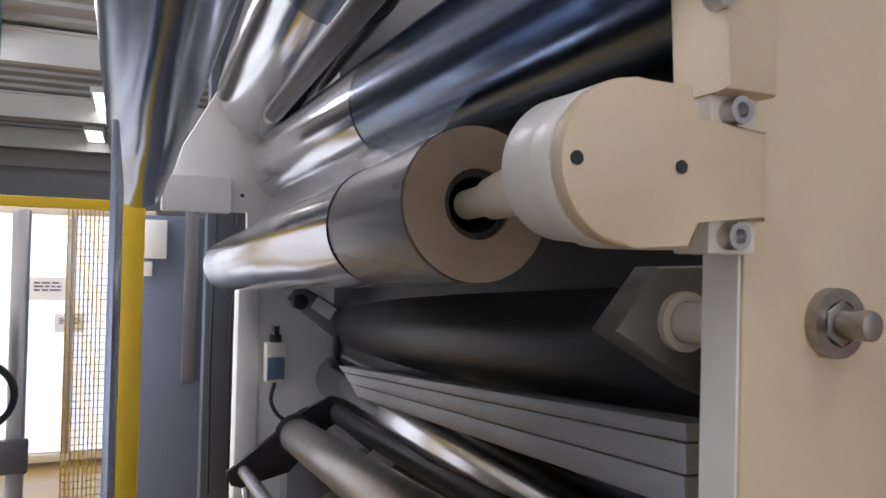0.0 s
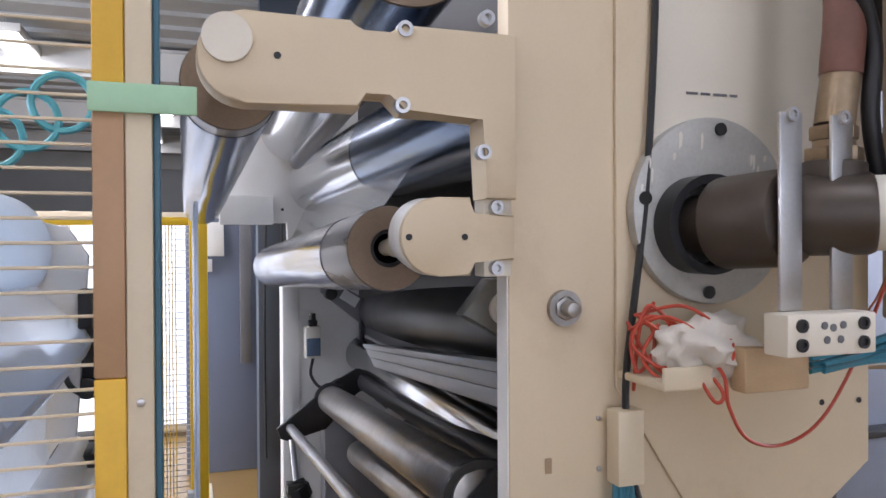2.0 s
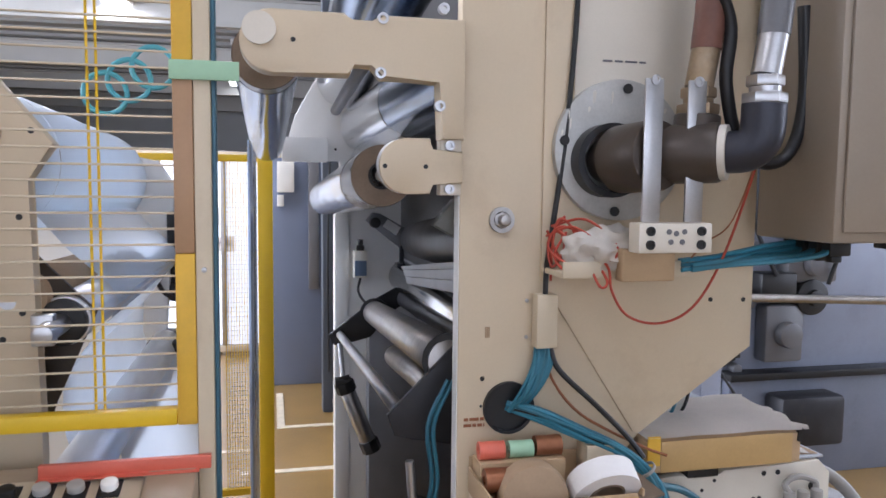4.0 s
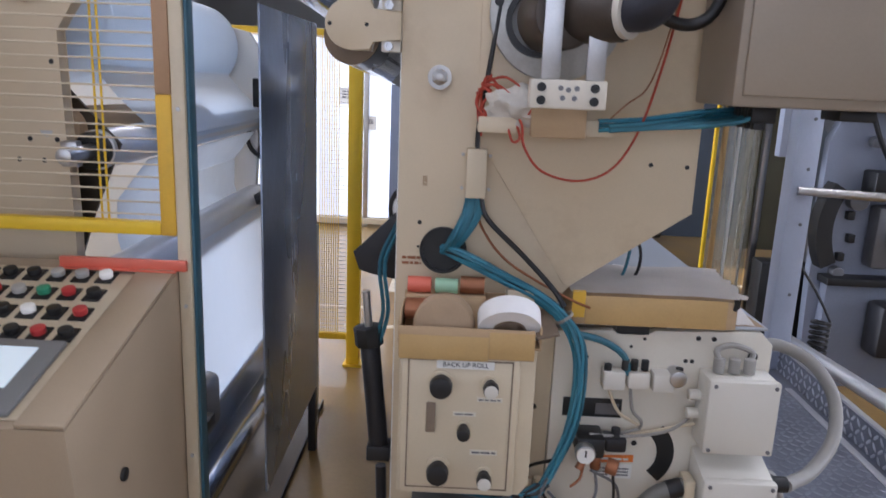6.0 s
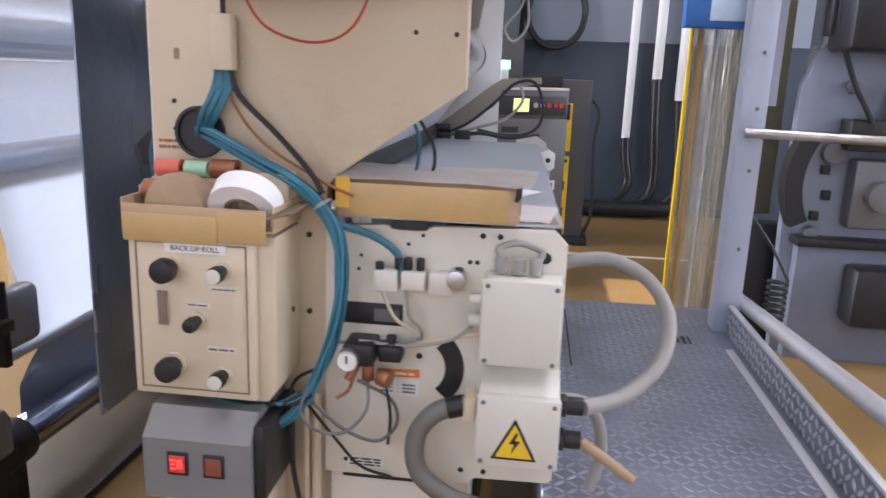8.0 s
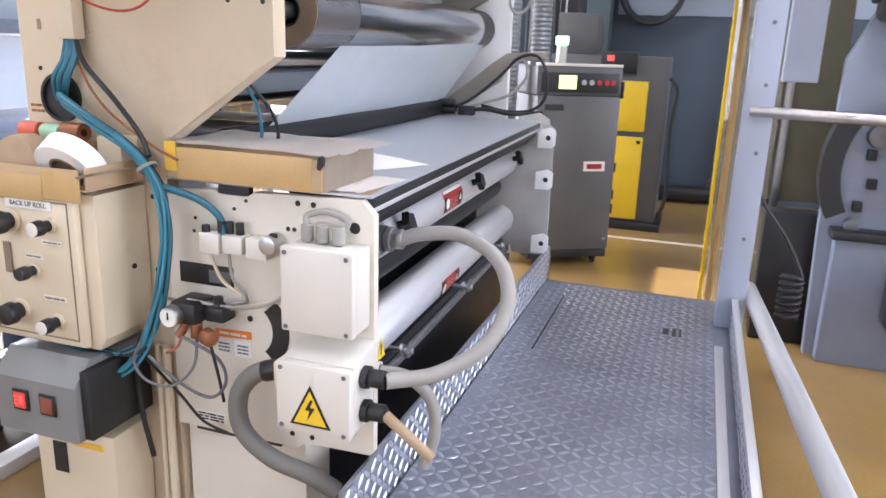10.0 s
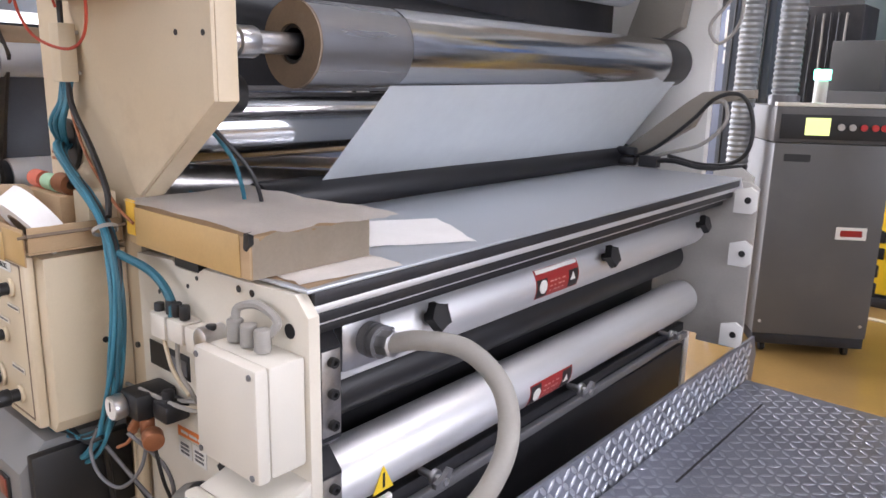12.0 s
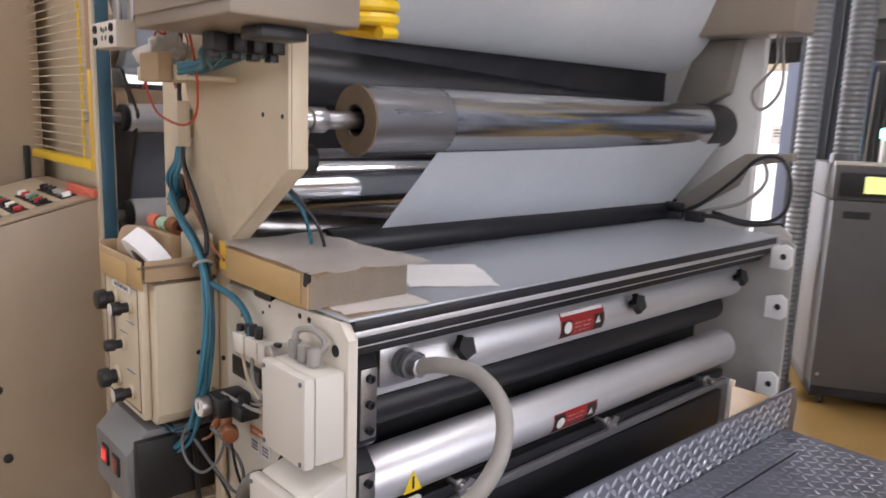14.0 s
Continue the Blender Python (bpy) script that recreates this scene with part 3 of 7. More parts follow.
for z in (1.600, 1.684):
    bm = B()
    box(bm, (-0.128, -0.006, z - 0.012), (-0.0865, 0.03, z + 0.012), 0.002)
    part("clamp_block", bm, IVORY, arm_low)
    cap_screw("clamp_screw", arm_low, (-0.112, -0.006, z), 0.0095, 0.012)
bm = B()
cyl(bm, (-0.200, 0.075, 1.642), (-0.214, 0.15, 1.630), 0.024, 0.017, n=24, bev=0.003)
cyl(bm, (-0.215, 0.15, 1.630), (-0.216, 0.19, 1.628), 0.013, n=20)
part("spindle", bm, IVORY, arm_low)


def film_roll(name, label, p, q, r0, r1, splits, mats, core=0.45, flare=0.0):
    """A wound film roll on a cardboard core: core ring, then lengths of different film along it."""
    p, q = Vector(p), Vector(q)
    t = thing(name, label, "film roll", p, "film rolls")
    d = (q - p).normalized()
    bm = B()
    ring(bm, p - d * 0.004, p + d * 0.03, r0 * 0.985, r0 * core, 48)
    part("core_end", bm, COREBOARD, t, "brown cardboard core end")
    bm = B()
    ring(bm, p + d * 0.002, p + d * 0.2, r0 * core * 0.98, r0 * core * 0.8, 32)
    part("core_tube", bm, BLACK, t)
    rng = random.Random(len(name) * 7 + int(r0 * 1000))
    cuts = [0.0] + list(splits) + [1.0]
    m = d.to_track_quat("Z", "Y").to_matrix()
    for k, (a, b) in enumerate(zip(cuts, cuts[1:])):
        bm = B()
        rows, n = max(2, int((b - a) * 22)), 48
        grid = []
        for i in range(rows + 1):
            s = a + (b - a) * i / rows
            r = r0 + (r1 - r0) * s + 0.0012 * k
            c = p.lerp(q, s) + d * (0.001 if k == 0 else 0)
            row = []
            for j in range(n):
                ang = 2 * math.pi * j / n
                w = 0.0016 * noise.noise(Vector((s * 9, math.cos(ang) * 1.5, math.sin(ang) * 1.5 + k * 7))) if k else 0
                row.append(c + m @ Vector(((r + w) * math.cos(ang), (r + w) * math.sin(ang), 0)))
            row.append(row[0])
            grid.append(row)
        sheet(bm, grid)
        bmesh.ops.remove_doubles(bm, verts=bm.verts, dist=1e-6)
        part("film", bm, mats[k], t)
    bm = B()
    cyl(bm, q, q + d * 0.004, r1 * 0.99, n=40)
    part("far_end", bm, COREBOARD, t)
    return t


film_roll("film_roll", "metallised film roll on a cardboard core held by the lower arm", (-0.217, 0.17, 1.627), (-0.208, 1.9, 1.551), 0.067, 0.074, (0.14,), (FILMGREY, FILM))
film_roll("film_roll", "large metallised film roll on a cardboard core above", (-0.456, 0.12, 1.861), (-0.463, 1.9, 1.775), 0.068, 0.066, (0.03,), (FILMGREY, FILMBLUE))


def roller(name, label, p, q, r, material, shaft=0.0, shaft_mat=None, n=40, group="rollers"):
    p, q = Vector(p), Vector(q)
    t = thing(name, label, "roller", p, group)
    bm = B()
    cyl(bm, p, q, r, n=n, bev=min(0.004, r * 0.15))
    part("shell", bm, material, t)
    if shaft:
        d = (q - p).normalized()
        for a, b in ((p - d * 0.05, p), (q, q + d * 0.05)):
            bm = B()
            cyl(bm, a, b, shaft, n=20)
            part("journal", bm, shaft_mat or STEEL, t)
    return t


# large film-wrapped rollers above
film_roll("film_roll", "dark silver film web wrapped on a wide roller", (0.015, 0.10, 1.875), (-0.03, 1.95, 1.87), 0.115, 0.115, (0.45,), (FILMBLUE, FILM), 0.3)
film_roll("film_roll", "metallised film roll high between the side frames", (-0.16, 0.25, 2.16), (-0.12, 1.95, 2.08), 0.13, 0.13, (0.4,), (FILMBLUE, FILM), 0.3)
roller("guide_bar", "thin dark grey guide bar between the film webs", (-0.235, 0.10, 1.90), (-0.245, 1.0, 1.845), 0.017, GUNMETAL, 0.008)
# film run between the rolls
web = thing("film_web", "glossy metallised film stretched from roll to roll", "film web", (-0.1, 1, 1.7))
bm = B()
grid = []
for i in range(13):
    s = i / 12
    y = 0.5 + 1.4 * s
    a, b = Vector((-0.165, y, 1.675 - 0.07 * s)), Vector((-0.075, y, 1.80))
    grid.append([a.lerp(b, k / 4) + Vector((0.003 * noise.noise((s * 6, k, 0)), 0, 0)) for k in range(5)])
sheet(bm, grid)
part("web", bm, FILM, web)

# far side frame
frame_far = thing("side_frame", "white painted steel side frame at the drive side", "machine frame", (0.1, 2.05, 0), "laminator side frames")
bm = B()
prism(bm, [(-0.13, 0.0), (0.545, 0.0), (0.545, 2.75), (-0.05, 2.75), (-0.14, 2.28), (-0.34, 1.92), (-0.40, 1.72), (-0.14, 1.72), (-0.135, 1.45)], 2.02, 2.06, bev=0.003)
part("plate", bm, WHITE, frame_far)
bm = B()
box(bm, (-0.165, 2.0, 0.0), (-0.10, 2.10, 1.6), 0.004)
part("column", bm, WHITE, frame_far)
for x, z in ((-0.29, 1.80), (-0.22, 1.80), (-0.16, 1.77)):
    dark_hole("screw_hole", frame_far, x, z, 0.006, 2.02)
bm = B()
box(bm, (-0.40, 1.97, 1.71), (-0.20, 2.018, 1.82), 0.004)
part("arm", bm, WHITE, frame_far)

# black rubber nip roller with brackets
roller("nip_roller", "black rubber covered nip roller", (0.09, 0.06, 1.485), (0.215, 1.98, 1.36), 0.088, RUBBER, 0.02)
brk = thing("roller_bracket", "grey cast bracket holding a roller shaft", "bracket", (-0.03, 0.1, 1.5))
bm = B()
prism(bm, [(-0.115, 1.523), (-0.07, 1.578), (0.02, 1.581), (0.02, 1.455), (-0.02, 1.47)], 0.115, 0.15, bev=0.003)
part("body", bm, mat("grey_cast_bracket", (0.17, 0.17, 0.155), 0.45, 0.3, var=0.2, scale=12, bump=0.06, stain=(0.08, 0.08, 0.07), stain_amt=0.4), brk)
bm = B()
cyl(bm, (-0.045, 0.046, 1.532), (-0.045, 0.116, 1.532), 0.017, n=24)
ring(bm, (-0.045, 0.108, 1.532), (-0.045, 0.1155, 1.532), 0.026, 0.018, 24)
part("shaft", bm, PLASTIC, brk, "pale steel shaft")

lever = thing("lever_arm", "dark lever with a white tag on a pivot bolt", "lever", (0.02, 1.95, 1.4))
bm = B()
prism(bm, [(-0.035, 1.45), (-0.005, 1.487), (0.03, 1.482), (0.20, 1.385), (0.17, 1.30), (0.12, 1.325)], 1.90, 1.93, bev=0.003)
part("arm", bm, GUNMETAL, lever)
bm = B()
cyl(bm, (0.005, 1.93, 1.442), (0.005, 1.875, 1.442), 0.024, n=24, bev=0.003)
part("pivot", bm, BLACK, lever)
bm = B()
prism(bm, [(0.04, 1.425), (0.062, 1.458), (0.122, 1.42), (0.10, 1.385)], 1.894, 1.899)
part("tag", bm, WHITE, lever, "white tag")

sensor = thing("limit_switch", "blue-grey limit switch box on the white frame", "switch", (-0.05, 1.98, 1.2))
bm = B()
box(bm, (-0.082, 1.96, 1.185), (-0.02, 2.018, 1.31), 0.006)
part("body", bm, PLASTIC, sensor)
bm = B()
box(bm, (-0.078, 1.954, 1.195), (-0.024, 1.96, 1.265), 0.003)
part("cover", bm, BLUEGLASS, sensor)
bm = B()
box(bm, (-0.068, 1.965, 1.31), (-0.034, 2.0, 1.335), 0.004)
cyl(bm, (-0.051, 1.98, 1.335), (-0.051, 1.98, 1.36), 0.012, n=14)
part("plunger", bm, BLACK, sensor)
bm = B()
tube(bm, [(-0.05, 1.98, 1.185), (-0.06, 1.97, 1.12), (-0.02, 1.95, 1.07), (0.05, 1.95, 1.10), (0.07, 1.96, 1.06)], 0.006, 8)
part("cable", bm, BLACK, sensor)

# aluminium rail under the nip roller
rail = thing("guide_rail", "grey aluminium profile rail with slots", "rail", (0.05, 1, 1.3))
PROFILE = mat("dull_aluminium_profile", (0.40, 0.41, 0.42), 0.45, 0.5, var=0.12, scale=7, fine=160, bump=0.03, stretch=(4, 0.4, 4), stain=(0.16, 0.16, 0.17), stain_amt=0.35)
for k, (dz, h) in enumerate(((0.010, 0.016), (-0.0125, 0.026), (-0.041, 0.028))):
    bm = B()
    a, b = Vector((-0.03, 0.1, 1.43 + dz)), Vector((0.14, 1.9, 1.225 + dz))
    d = b - a
    box(bm, (-0.02, -d.length / 2, -h / 2), (0.02, d.length / 2, h / 2), 0.002)
    bm.transform(Matrix.Translation((a + b) / 2) @ d.to_track_quat("Y", "Z").to_matrix().to_4x4())
    part("profile", bm, PROFILE, rail)
    if k:
        bm = B()
        box(bm, (-0.018, -d.length / 2, h / 2 + 0.0005), (0.016, d.length / 2, h / 2 + 0.0025))
        bm.transform(Matrix.Translation((a + b) / 2) @ d.to_track_quat("Y", "Z").to_matrix().to_4x4())
        part("slot", bm, BLACK, rail)
bm = B()
box(bm, (0.10, 1.86, 1.20), (0.16, 1.93, 1.26), 0.004)
box(bm, (0.115, 1.88, 1.26), (0.135, 1.90, 1.34), 0.003)
part("end_block", bm, DARK, rail)

# dancer frame: dark end plates, silver roller, thin rod, air cylinder
dancer = thing("dancer_frame", "dark steel dancer frame carrying worn steel rollers", "machine frame", (-0.05, 1.0, 1.0))
bm = B()
prism(bm, [(-0.205, 0.945), (-0.19, 0.905), (-0.16, 0.895), (-0.02, 0.93), (0.10, 1.06), (0.245, 1.13), (0.165, 1.19), (0.0, 1.10)], 1.86, 1.875, bev=0.002)
part("end_plate", bm, DARK, dancer)
bm = B()
prism(bm, [(-0.205, 1.105), (-0.19, 1.06), (-0.155, 1.05), (0.0, 1.02), (0.16, 1.10), (0.24, 1.26), (0.15, 1.31), (-0.04, 1.27)], 0.15, 0.168, bev=0.002)
part("end_plate", bm, DARK, dancer)
for p, q, r, mm, nm in (((-0.06, 0.17, 1.215), (-0.0, 1.858, 1.04), 0.052, WORN, "roller"), ((-0.175, 0.168, 1.108), (-0.155, 1.858, 0.945), 0.017, STEEL, "rod"),
                        ((0.09, 0.17, 1.205), (0.14, 1.858, 1.10), 0.04, DARK, "roller"), ((0.02, 0.2, 1.06), (0.05, 1.6, 0.90), 0.045, WORN, "roller")):
    bm = B()
    cyl(bm, p, q, r, n=36, bev=0.003)
    part(nm, bm, mm, dancer)
bm = B()
ring(bm, (-0.002, 1.85, 1.04), (0.0, 1.86, 1.04), 0.066, 0.05, 32)
part("bearing_ring", bm, BLACK, dancer)
bm = B()
ring(bm, (-0.057, 0.178, 1.215), (-0.06, 0.168, 1.215), 0.066, 0.05, 18)
part("bearing_ring", bm, BLACK, dancer)
cyl_air = thing("air_cylinder", "dark pneumatic cylinder with a steel rod", "cylinder", (-0.1, 1.7, 0.6))
bm = B()
cyl(bm, (-0.142, 1.7, 0.74), (-0.045, 1.7, 0.50), 0.034, n=28, bev=0.003)
part("barrel", bm, STEEL, cyl_air)
for p, q in (((-0.155, 1.7, 0.775), (-0.138, 1.7, 0.73)), ((-0.05, 1.7, 0.515), (-0.03, 1.7, 0.465))):
    bm = B()
    cyl(bm, p, q, 0.043, n=8, bev=0.004)
    part("end_cap", bm, BLACK, cyl_air)
bm = B()
cyl(bm, (-0.155, 1.7, 0.775), (-0.165, 1.75, 0.93), 0.011, n=16)
part("piston_rod", bm, STEEL, cyl_air)
bm = B()
box(bm, (-0.19, 1.67, 0.755), (-0.12, 1.73, 0.79), 0.004)
cyl(bm, (-0.19, 1.69, 0.785), (-0.13, 1.69, 0.80), 0.008, n=10)
part("clevis", bm, BLACK, cyl_air)
lowcyl = thing("air_cylinder", "dark air cylinder with hoses on the near dancer plate", "cylinder", (-0.15, 0.12, 0.9))
bm = B()
cyl(bm, (-0.155, 0.10, 0.90), (-0.125, 0.10, 0.60), 0.025, n=24, bev=0.003)
part("barrel", bm, DARK, lowcyl)
bm = B()
cyl(bm, (-0.165, 0.10, 1.02), (-0.155, 0.10, 0.90), 0.010, n=16)
part("piston_rod", bm, STEEL, lowcyl)
bm = B()
cyl(bm, (-0.16, 0.10, 0.93), (-0.154, 0.10, 0.88), 0.036, n=8, bev=0.004)
box(bm, (-0.155, 0.072, 0.575), (-0.095, 0.128, 0.615), 0.004)
part("end_cap", bm, BLACK, lowcyl)
bm = B()
cyl(bm, (-0.12, 0.10, 0.55), (-0.10, 0.10, 0.0), 0.014, n=16)
part("stand", bm, DARK, lowcyl)
for dx in (0.0, 0.012):
    bm = B()
    tube(bm, [(-0.09 + dx, 0.07, 1.20), (-0.13 + dx, 0.08, 1.10), (-0.12 + dx, 0.08, 0.98), (-0.14 + dx, 0.09, 0.89)], 0.005, 8)
    part("air_hose", bm, TEAL, lowcyl)
pap = single("paper_scrap", prism(B(), [(0.10, 1.055), (0.145, 1.085), (0.205, 1.04), (0.16, 1.01)], 1.5, 1.502), PAPER, "white paper scrap behind the rollers", "paper")
bm = B()
box(bm, (-0.02, 1.9, 0.0), (0.5, 2.0, 0.95), 0.004)
single("machine_base", bm, GUNMETAL, "grey machine base between the side frames", "machine base")

# ---- rotary joint and cabling on the near side frame ----
joint = thing("rotary_joint", "brown rotary joint on a grey steel flange with hoses", "pipe joint", (0.235, 0, 1.67))
bm = B()
cyl(bm, (0.242, -0.004, 1.682), (0.242, -0.024, 1.682), 0.142, n=64, bev=0.003)
part("flange", bm, mat("scuffed_flange", (0.50, 0.50, 0.48), 0.42, 0.45, var=0.18, scale=12, fine=160, bump=0.06, stain=(0.20, 0.19, 0.17), stain_amt=0.6), joint, "scuffed steel flange")
rng = random.Random(31)
for k in range(14):
    a, r_, w = rng.uniform(20, 170), rng.uniform(0.105, 0.138), rng.uniform(0.0012, 0.004)
    x, z = 0.242 + r_ * math.cos(radians(a)), 1.682 + r_ * math.sin(radians(a))
    l_ = rng.uniform(0.008, 0.028)
    bm = B()
    prism(bm, [(x - w, z - l_), (x + w * .4, z - l_ * .8), (x + w, z - l_ * .2), (x + w * .2, z), (x - w, z - l_ * .15)], -0.0246, -0.0241)
    part("paint_streak", bm, PLASTIC, joint)
for a in (85, 172, 265, 355):
    x, z = 0.242 + 0.124 * math.cos(radians(a)), 1.682 + 0.124 * math.sin(radians(a))
    bm = B()
    cyl(bm, (x, -0.0245, z), (x, -0.028, z), 0.010, n=16)
    part("bolt_hole", bm, BLACK, joint)
bm = B()
ring(bm, (0.207, -0.024, 1.66), (0.205, -0.07, 1.660), 0.073, 0.060, 48)
part("collar", bm, RUBBER, joint)
MAROON = mat("maroon_hose", (0.15, 0.065, 0.045), 0.5, var=0.2, scale=14, bump=0.05)
BRONZE = mat("weathered_bronze", (0.30, 0.22, 0.14), 0.4, 0.6, var=0.25, scale=18, bump=0.08, stain=(0.4, 0.36, 0.3), stain_amt=0.4)
CAST = mat("brown_cast_joint", (0.075, 0.06, 0.05), 0.42, 0.35, var=0.2, scale=14, bump=0.08)
bm = B()
cyl(bm, (0.208, -0.03, 1.66), (0.212, -0.08, 1.661), 0.045, n=36)
cyl(bm, (0.214, -0.075, 1.661), (0.243, -0.180, 1.667), 0.066, n=44, bev=0.008)
part("body", bm, CAST, joint)
bm = B()
cyl(bm, (0.25, -0.13, 1.668), (0.345, -0.215, 1.672), 0.055, n=40, bev=0.008)
cyl(bm, (0.318, -0.17, 1.68), (0.322, -0.17, 1.742), 0.042, n=28, bev=0.004)
part("tee", bm, CAST, joint)
bm = B()
ring(bm, (0.343, -0.214, 1.672), (0.353, -0.223, 1.672), 0.05, 0.03, 28)
part("white_gasket", bm, PLASTIC, joint)
bm = B()
tube(bm, [(0.345, -0.216, 1.672), (0.375, -0.245, 1.675), (0.392, -0.26, 1.70), (0.395, -0.262, 1.755)], 0.038, 22, 6)
part("elbow", bm, mat("dark_blue_cast", (0.04, 0.043, 0.058), 0.4, 0.3, var=0.2, scale=14, bump=0.06), joint, "dark blue-grey elbow")
for x, y, z in ((0.322, -0.17, 1.742), (0.395, -0.262, 1.755)):
    bm = B()
    cyl(bm, (x, y, z), (x, y, z + 0.02), 0.038, n=6, bev=0.003)
    cyl(bm, (x, y, z + 0.02), (x, y, z + 0.03), 0.027, n=24)
    cyl(bm, (x, y, z + 0.03), (x, y, z + 0.05), 0.032, n=6, bev=0.003)
    cyl(bm, (x, y, z + 0.05), (x + 0.012, y, z + 0.12), 0.026, n=24)
    part("hose_fitting", bm, BRONZE if x < 0.35 else STEEL, joint)
    bm = B()
    tube(bm, [(x + 0.012, y, z + 0.12), (x + 0.02, y, z + 0.25), (x + 0.03, y + 0.03, z + 0.6)], 0.028, 16)
    part("hose", bm, MAROON if x < 0.35 else GUNMETAL, joint)
bm = B()
tube(bm, [(0.33, -0.20, 1.98), (0.37, -0.19, 1.90), (0.365, -0.19, 1.80), (0.40, -0.185, 1.69), (0.46, -0.18, 1.655), (0.515, -0.18, 1.68), (0.54, -0.18, 1.78), (0.53, -0.18, 1.95)], 0.012, 12)
part("loop_hose", bm, RUBBER, joint)
for x in (0.215, 0.300):
    bm = B()
    box(bm, (x - 0.018, -0.205, 1.545), (x + 0.018, -0.199, 1.80), 0.002)
    part("strap", bm, STEEL, joint, "flat steel strap")
    cap_screw("strap_screw", joint, (x, -0.205, 1.797), 0.009, 0.005)
bm = B()
box(bm, (0.175, -0.24, 1.492), (0.318, -0.199, 1.545), 0.003)
block = part("bracket_block", bm, IVORY, joint, "white block with socket screws")
for x in (0.196, 0.295):
    for z in (1.507, 1.531):
        cap_screw("block_screw", block, (x, -0.24, z), 0.0085, 0.004, BLACK)
for x, z in ((0.236, 1.512), (0.246, 1.527), (0.258, 1.512), (0.232, 1.530), (0.262, 1.530)):
    bm = B()
    cyl(bm, (x, -0.2395, z), (x, -0.2415, z), 0.005, n=10)
    part("block_hole", bm, GUNMETAL, block)

ledge = thing("bracket_ledge", "cream steel ledge with a stained rim", "bracket", (0.22, -0.05, 1.44))
bm = B()
box(bm, (0.085, -0.115, 1.434), (0.36, -0.0025, 1.446), 0.003)
box(bm, (0.085, -0.118, 1.434), (0.36, -0.112, 1.466), 0.002)
part("shelf", bm, CREAM2, ledge)
bm = B()
box(bm, (0.19, -0.15, 1.43), (0.30, -0.119, 1.492), 0.004)
part("support_block", bm, CARDBOARD, ledge, "taped brown block")

cloth = thing("wiping_cloth", "crumpled white cloth stuffed behind the bracket", "cloth", (0.19, -0.08, 1.45))
bm = B()
bmesh.ops.create_icosphere(bm, subdivisions=4, radius=1)
for v in bm.verts:
    n_ = noise.noise(v.co * 1.8) * 0.45 + noise.noise(v.co * 4.5) * 0.22
    v.co = Vector((0.178 + 0.068 * v.co.x * (1 + n_), -0.085 + 0.05 * v.co.y * (1 + n_), max(1.447, 1.488 + 0.045 * v.co.z * (1 + n_))))
part("cloth", bm, CLOTH, cloth, sharp=60)

trunk = thing("wire_duct", "white cable trunking piece screwed to the frame", "cable duct", (0.088, 0, 1.28))
bm = B()
box(bm, (0.066, -0.036, 1.283), (0.11, -0.0025, 1.392), 0.003)
part("cover", bm, CREAM2, trunk)
for z in (1.30, 1.375):
    for x in (0.058, 0.118):
        bm = B()
        screw(bm, x, -0.0025 if x > .08 else 0.006, z, 0.004)
        part("screw", bm, STEEL, trunk)

bundle = thing("cable_bundle", "bundle of teal air tubes and cables hanging down the frame", "cables", (0.2, -0.05, 0.7))
rng = random.Random(11)
main = [(0.02, 0.0, 1.16), (0.07, -0.035, 1.15), (0.15, -0.05, 1.115), (0.235, -0.055, 1.075), (0.295, -0.06, 1.03), (0.335, -0.065, 0.97),
        (0.345, -0.07, 0.89), (0.338, -0.075, 0.79), (0.315, -0.08, 0.71), (0.275, -0.09, 0.62), (0.225, -0.10, 0.565), (0.15, -0.11, 0.545), (0.06, -0.10, 0.56)]
for i in range(13):
    ox, oy, oz = rng.uniform(-.013, .013), rng.uniform(-.010, .010), rng.uniform(-.012, .012)
    bm = B()
    tube(bm, [(x + ox * (1 if j > 1 else .6) + rng.uniform(-.005, .005), y + oy + rng.uniform(-.004, .004), z + oz * (1 if 0 < j < 6 else .6) + rng.uniform(-.002, .002)) for j, (x, y, z) in enumerate(main[:13 - (i % 3)])], 0.0042, 7, 5)
    part("tube", bm, BLACK if i % 6 == 4 else TEAL, bundle)
for i in range(10):
    ox = -0.019 + 0.0042 * i
    bm = B()
    tube(bm, [(0.088 + ox * 0.8, -0.02 + rng.uniform(-.01, .008), 1.30), (0.084 + ox, -0.024, 1.25), (0.06 + ox * .9, -0.03 + rng.uniform(-.01, .01), 1.20), (0.03 + ox * .6, -0.008, 1.15)], 0.0045, 7, 4)
    part("tube", bm, TEAL, bundle)
for i in range(6):
    bm = B()
    o_ = 0.006 * (i - 2.5)
    tube(bm, [(0.275 + o_, -0.095, 0.63), (0.235 + o_, -0.11, 0.612), (0.16, -0.12 + o_, 0.612 + 0.001 * i), (0.06, -0.10 + o_, 0.618), (-0.02, -0.06 + o_, 0.622)], 0.0045, 7, 5)
    part("tube", bm, BLACK if i % 3 else TEAL, bundle)
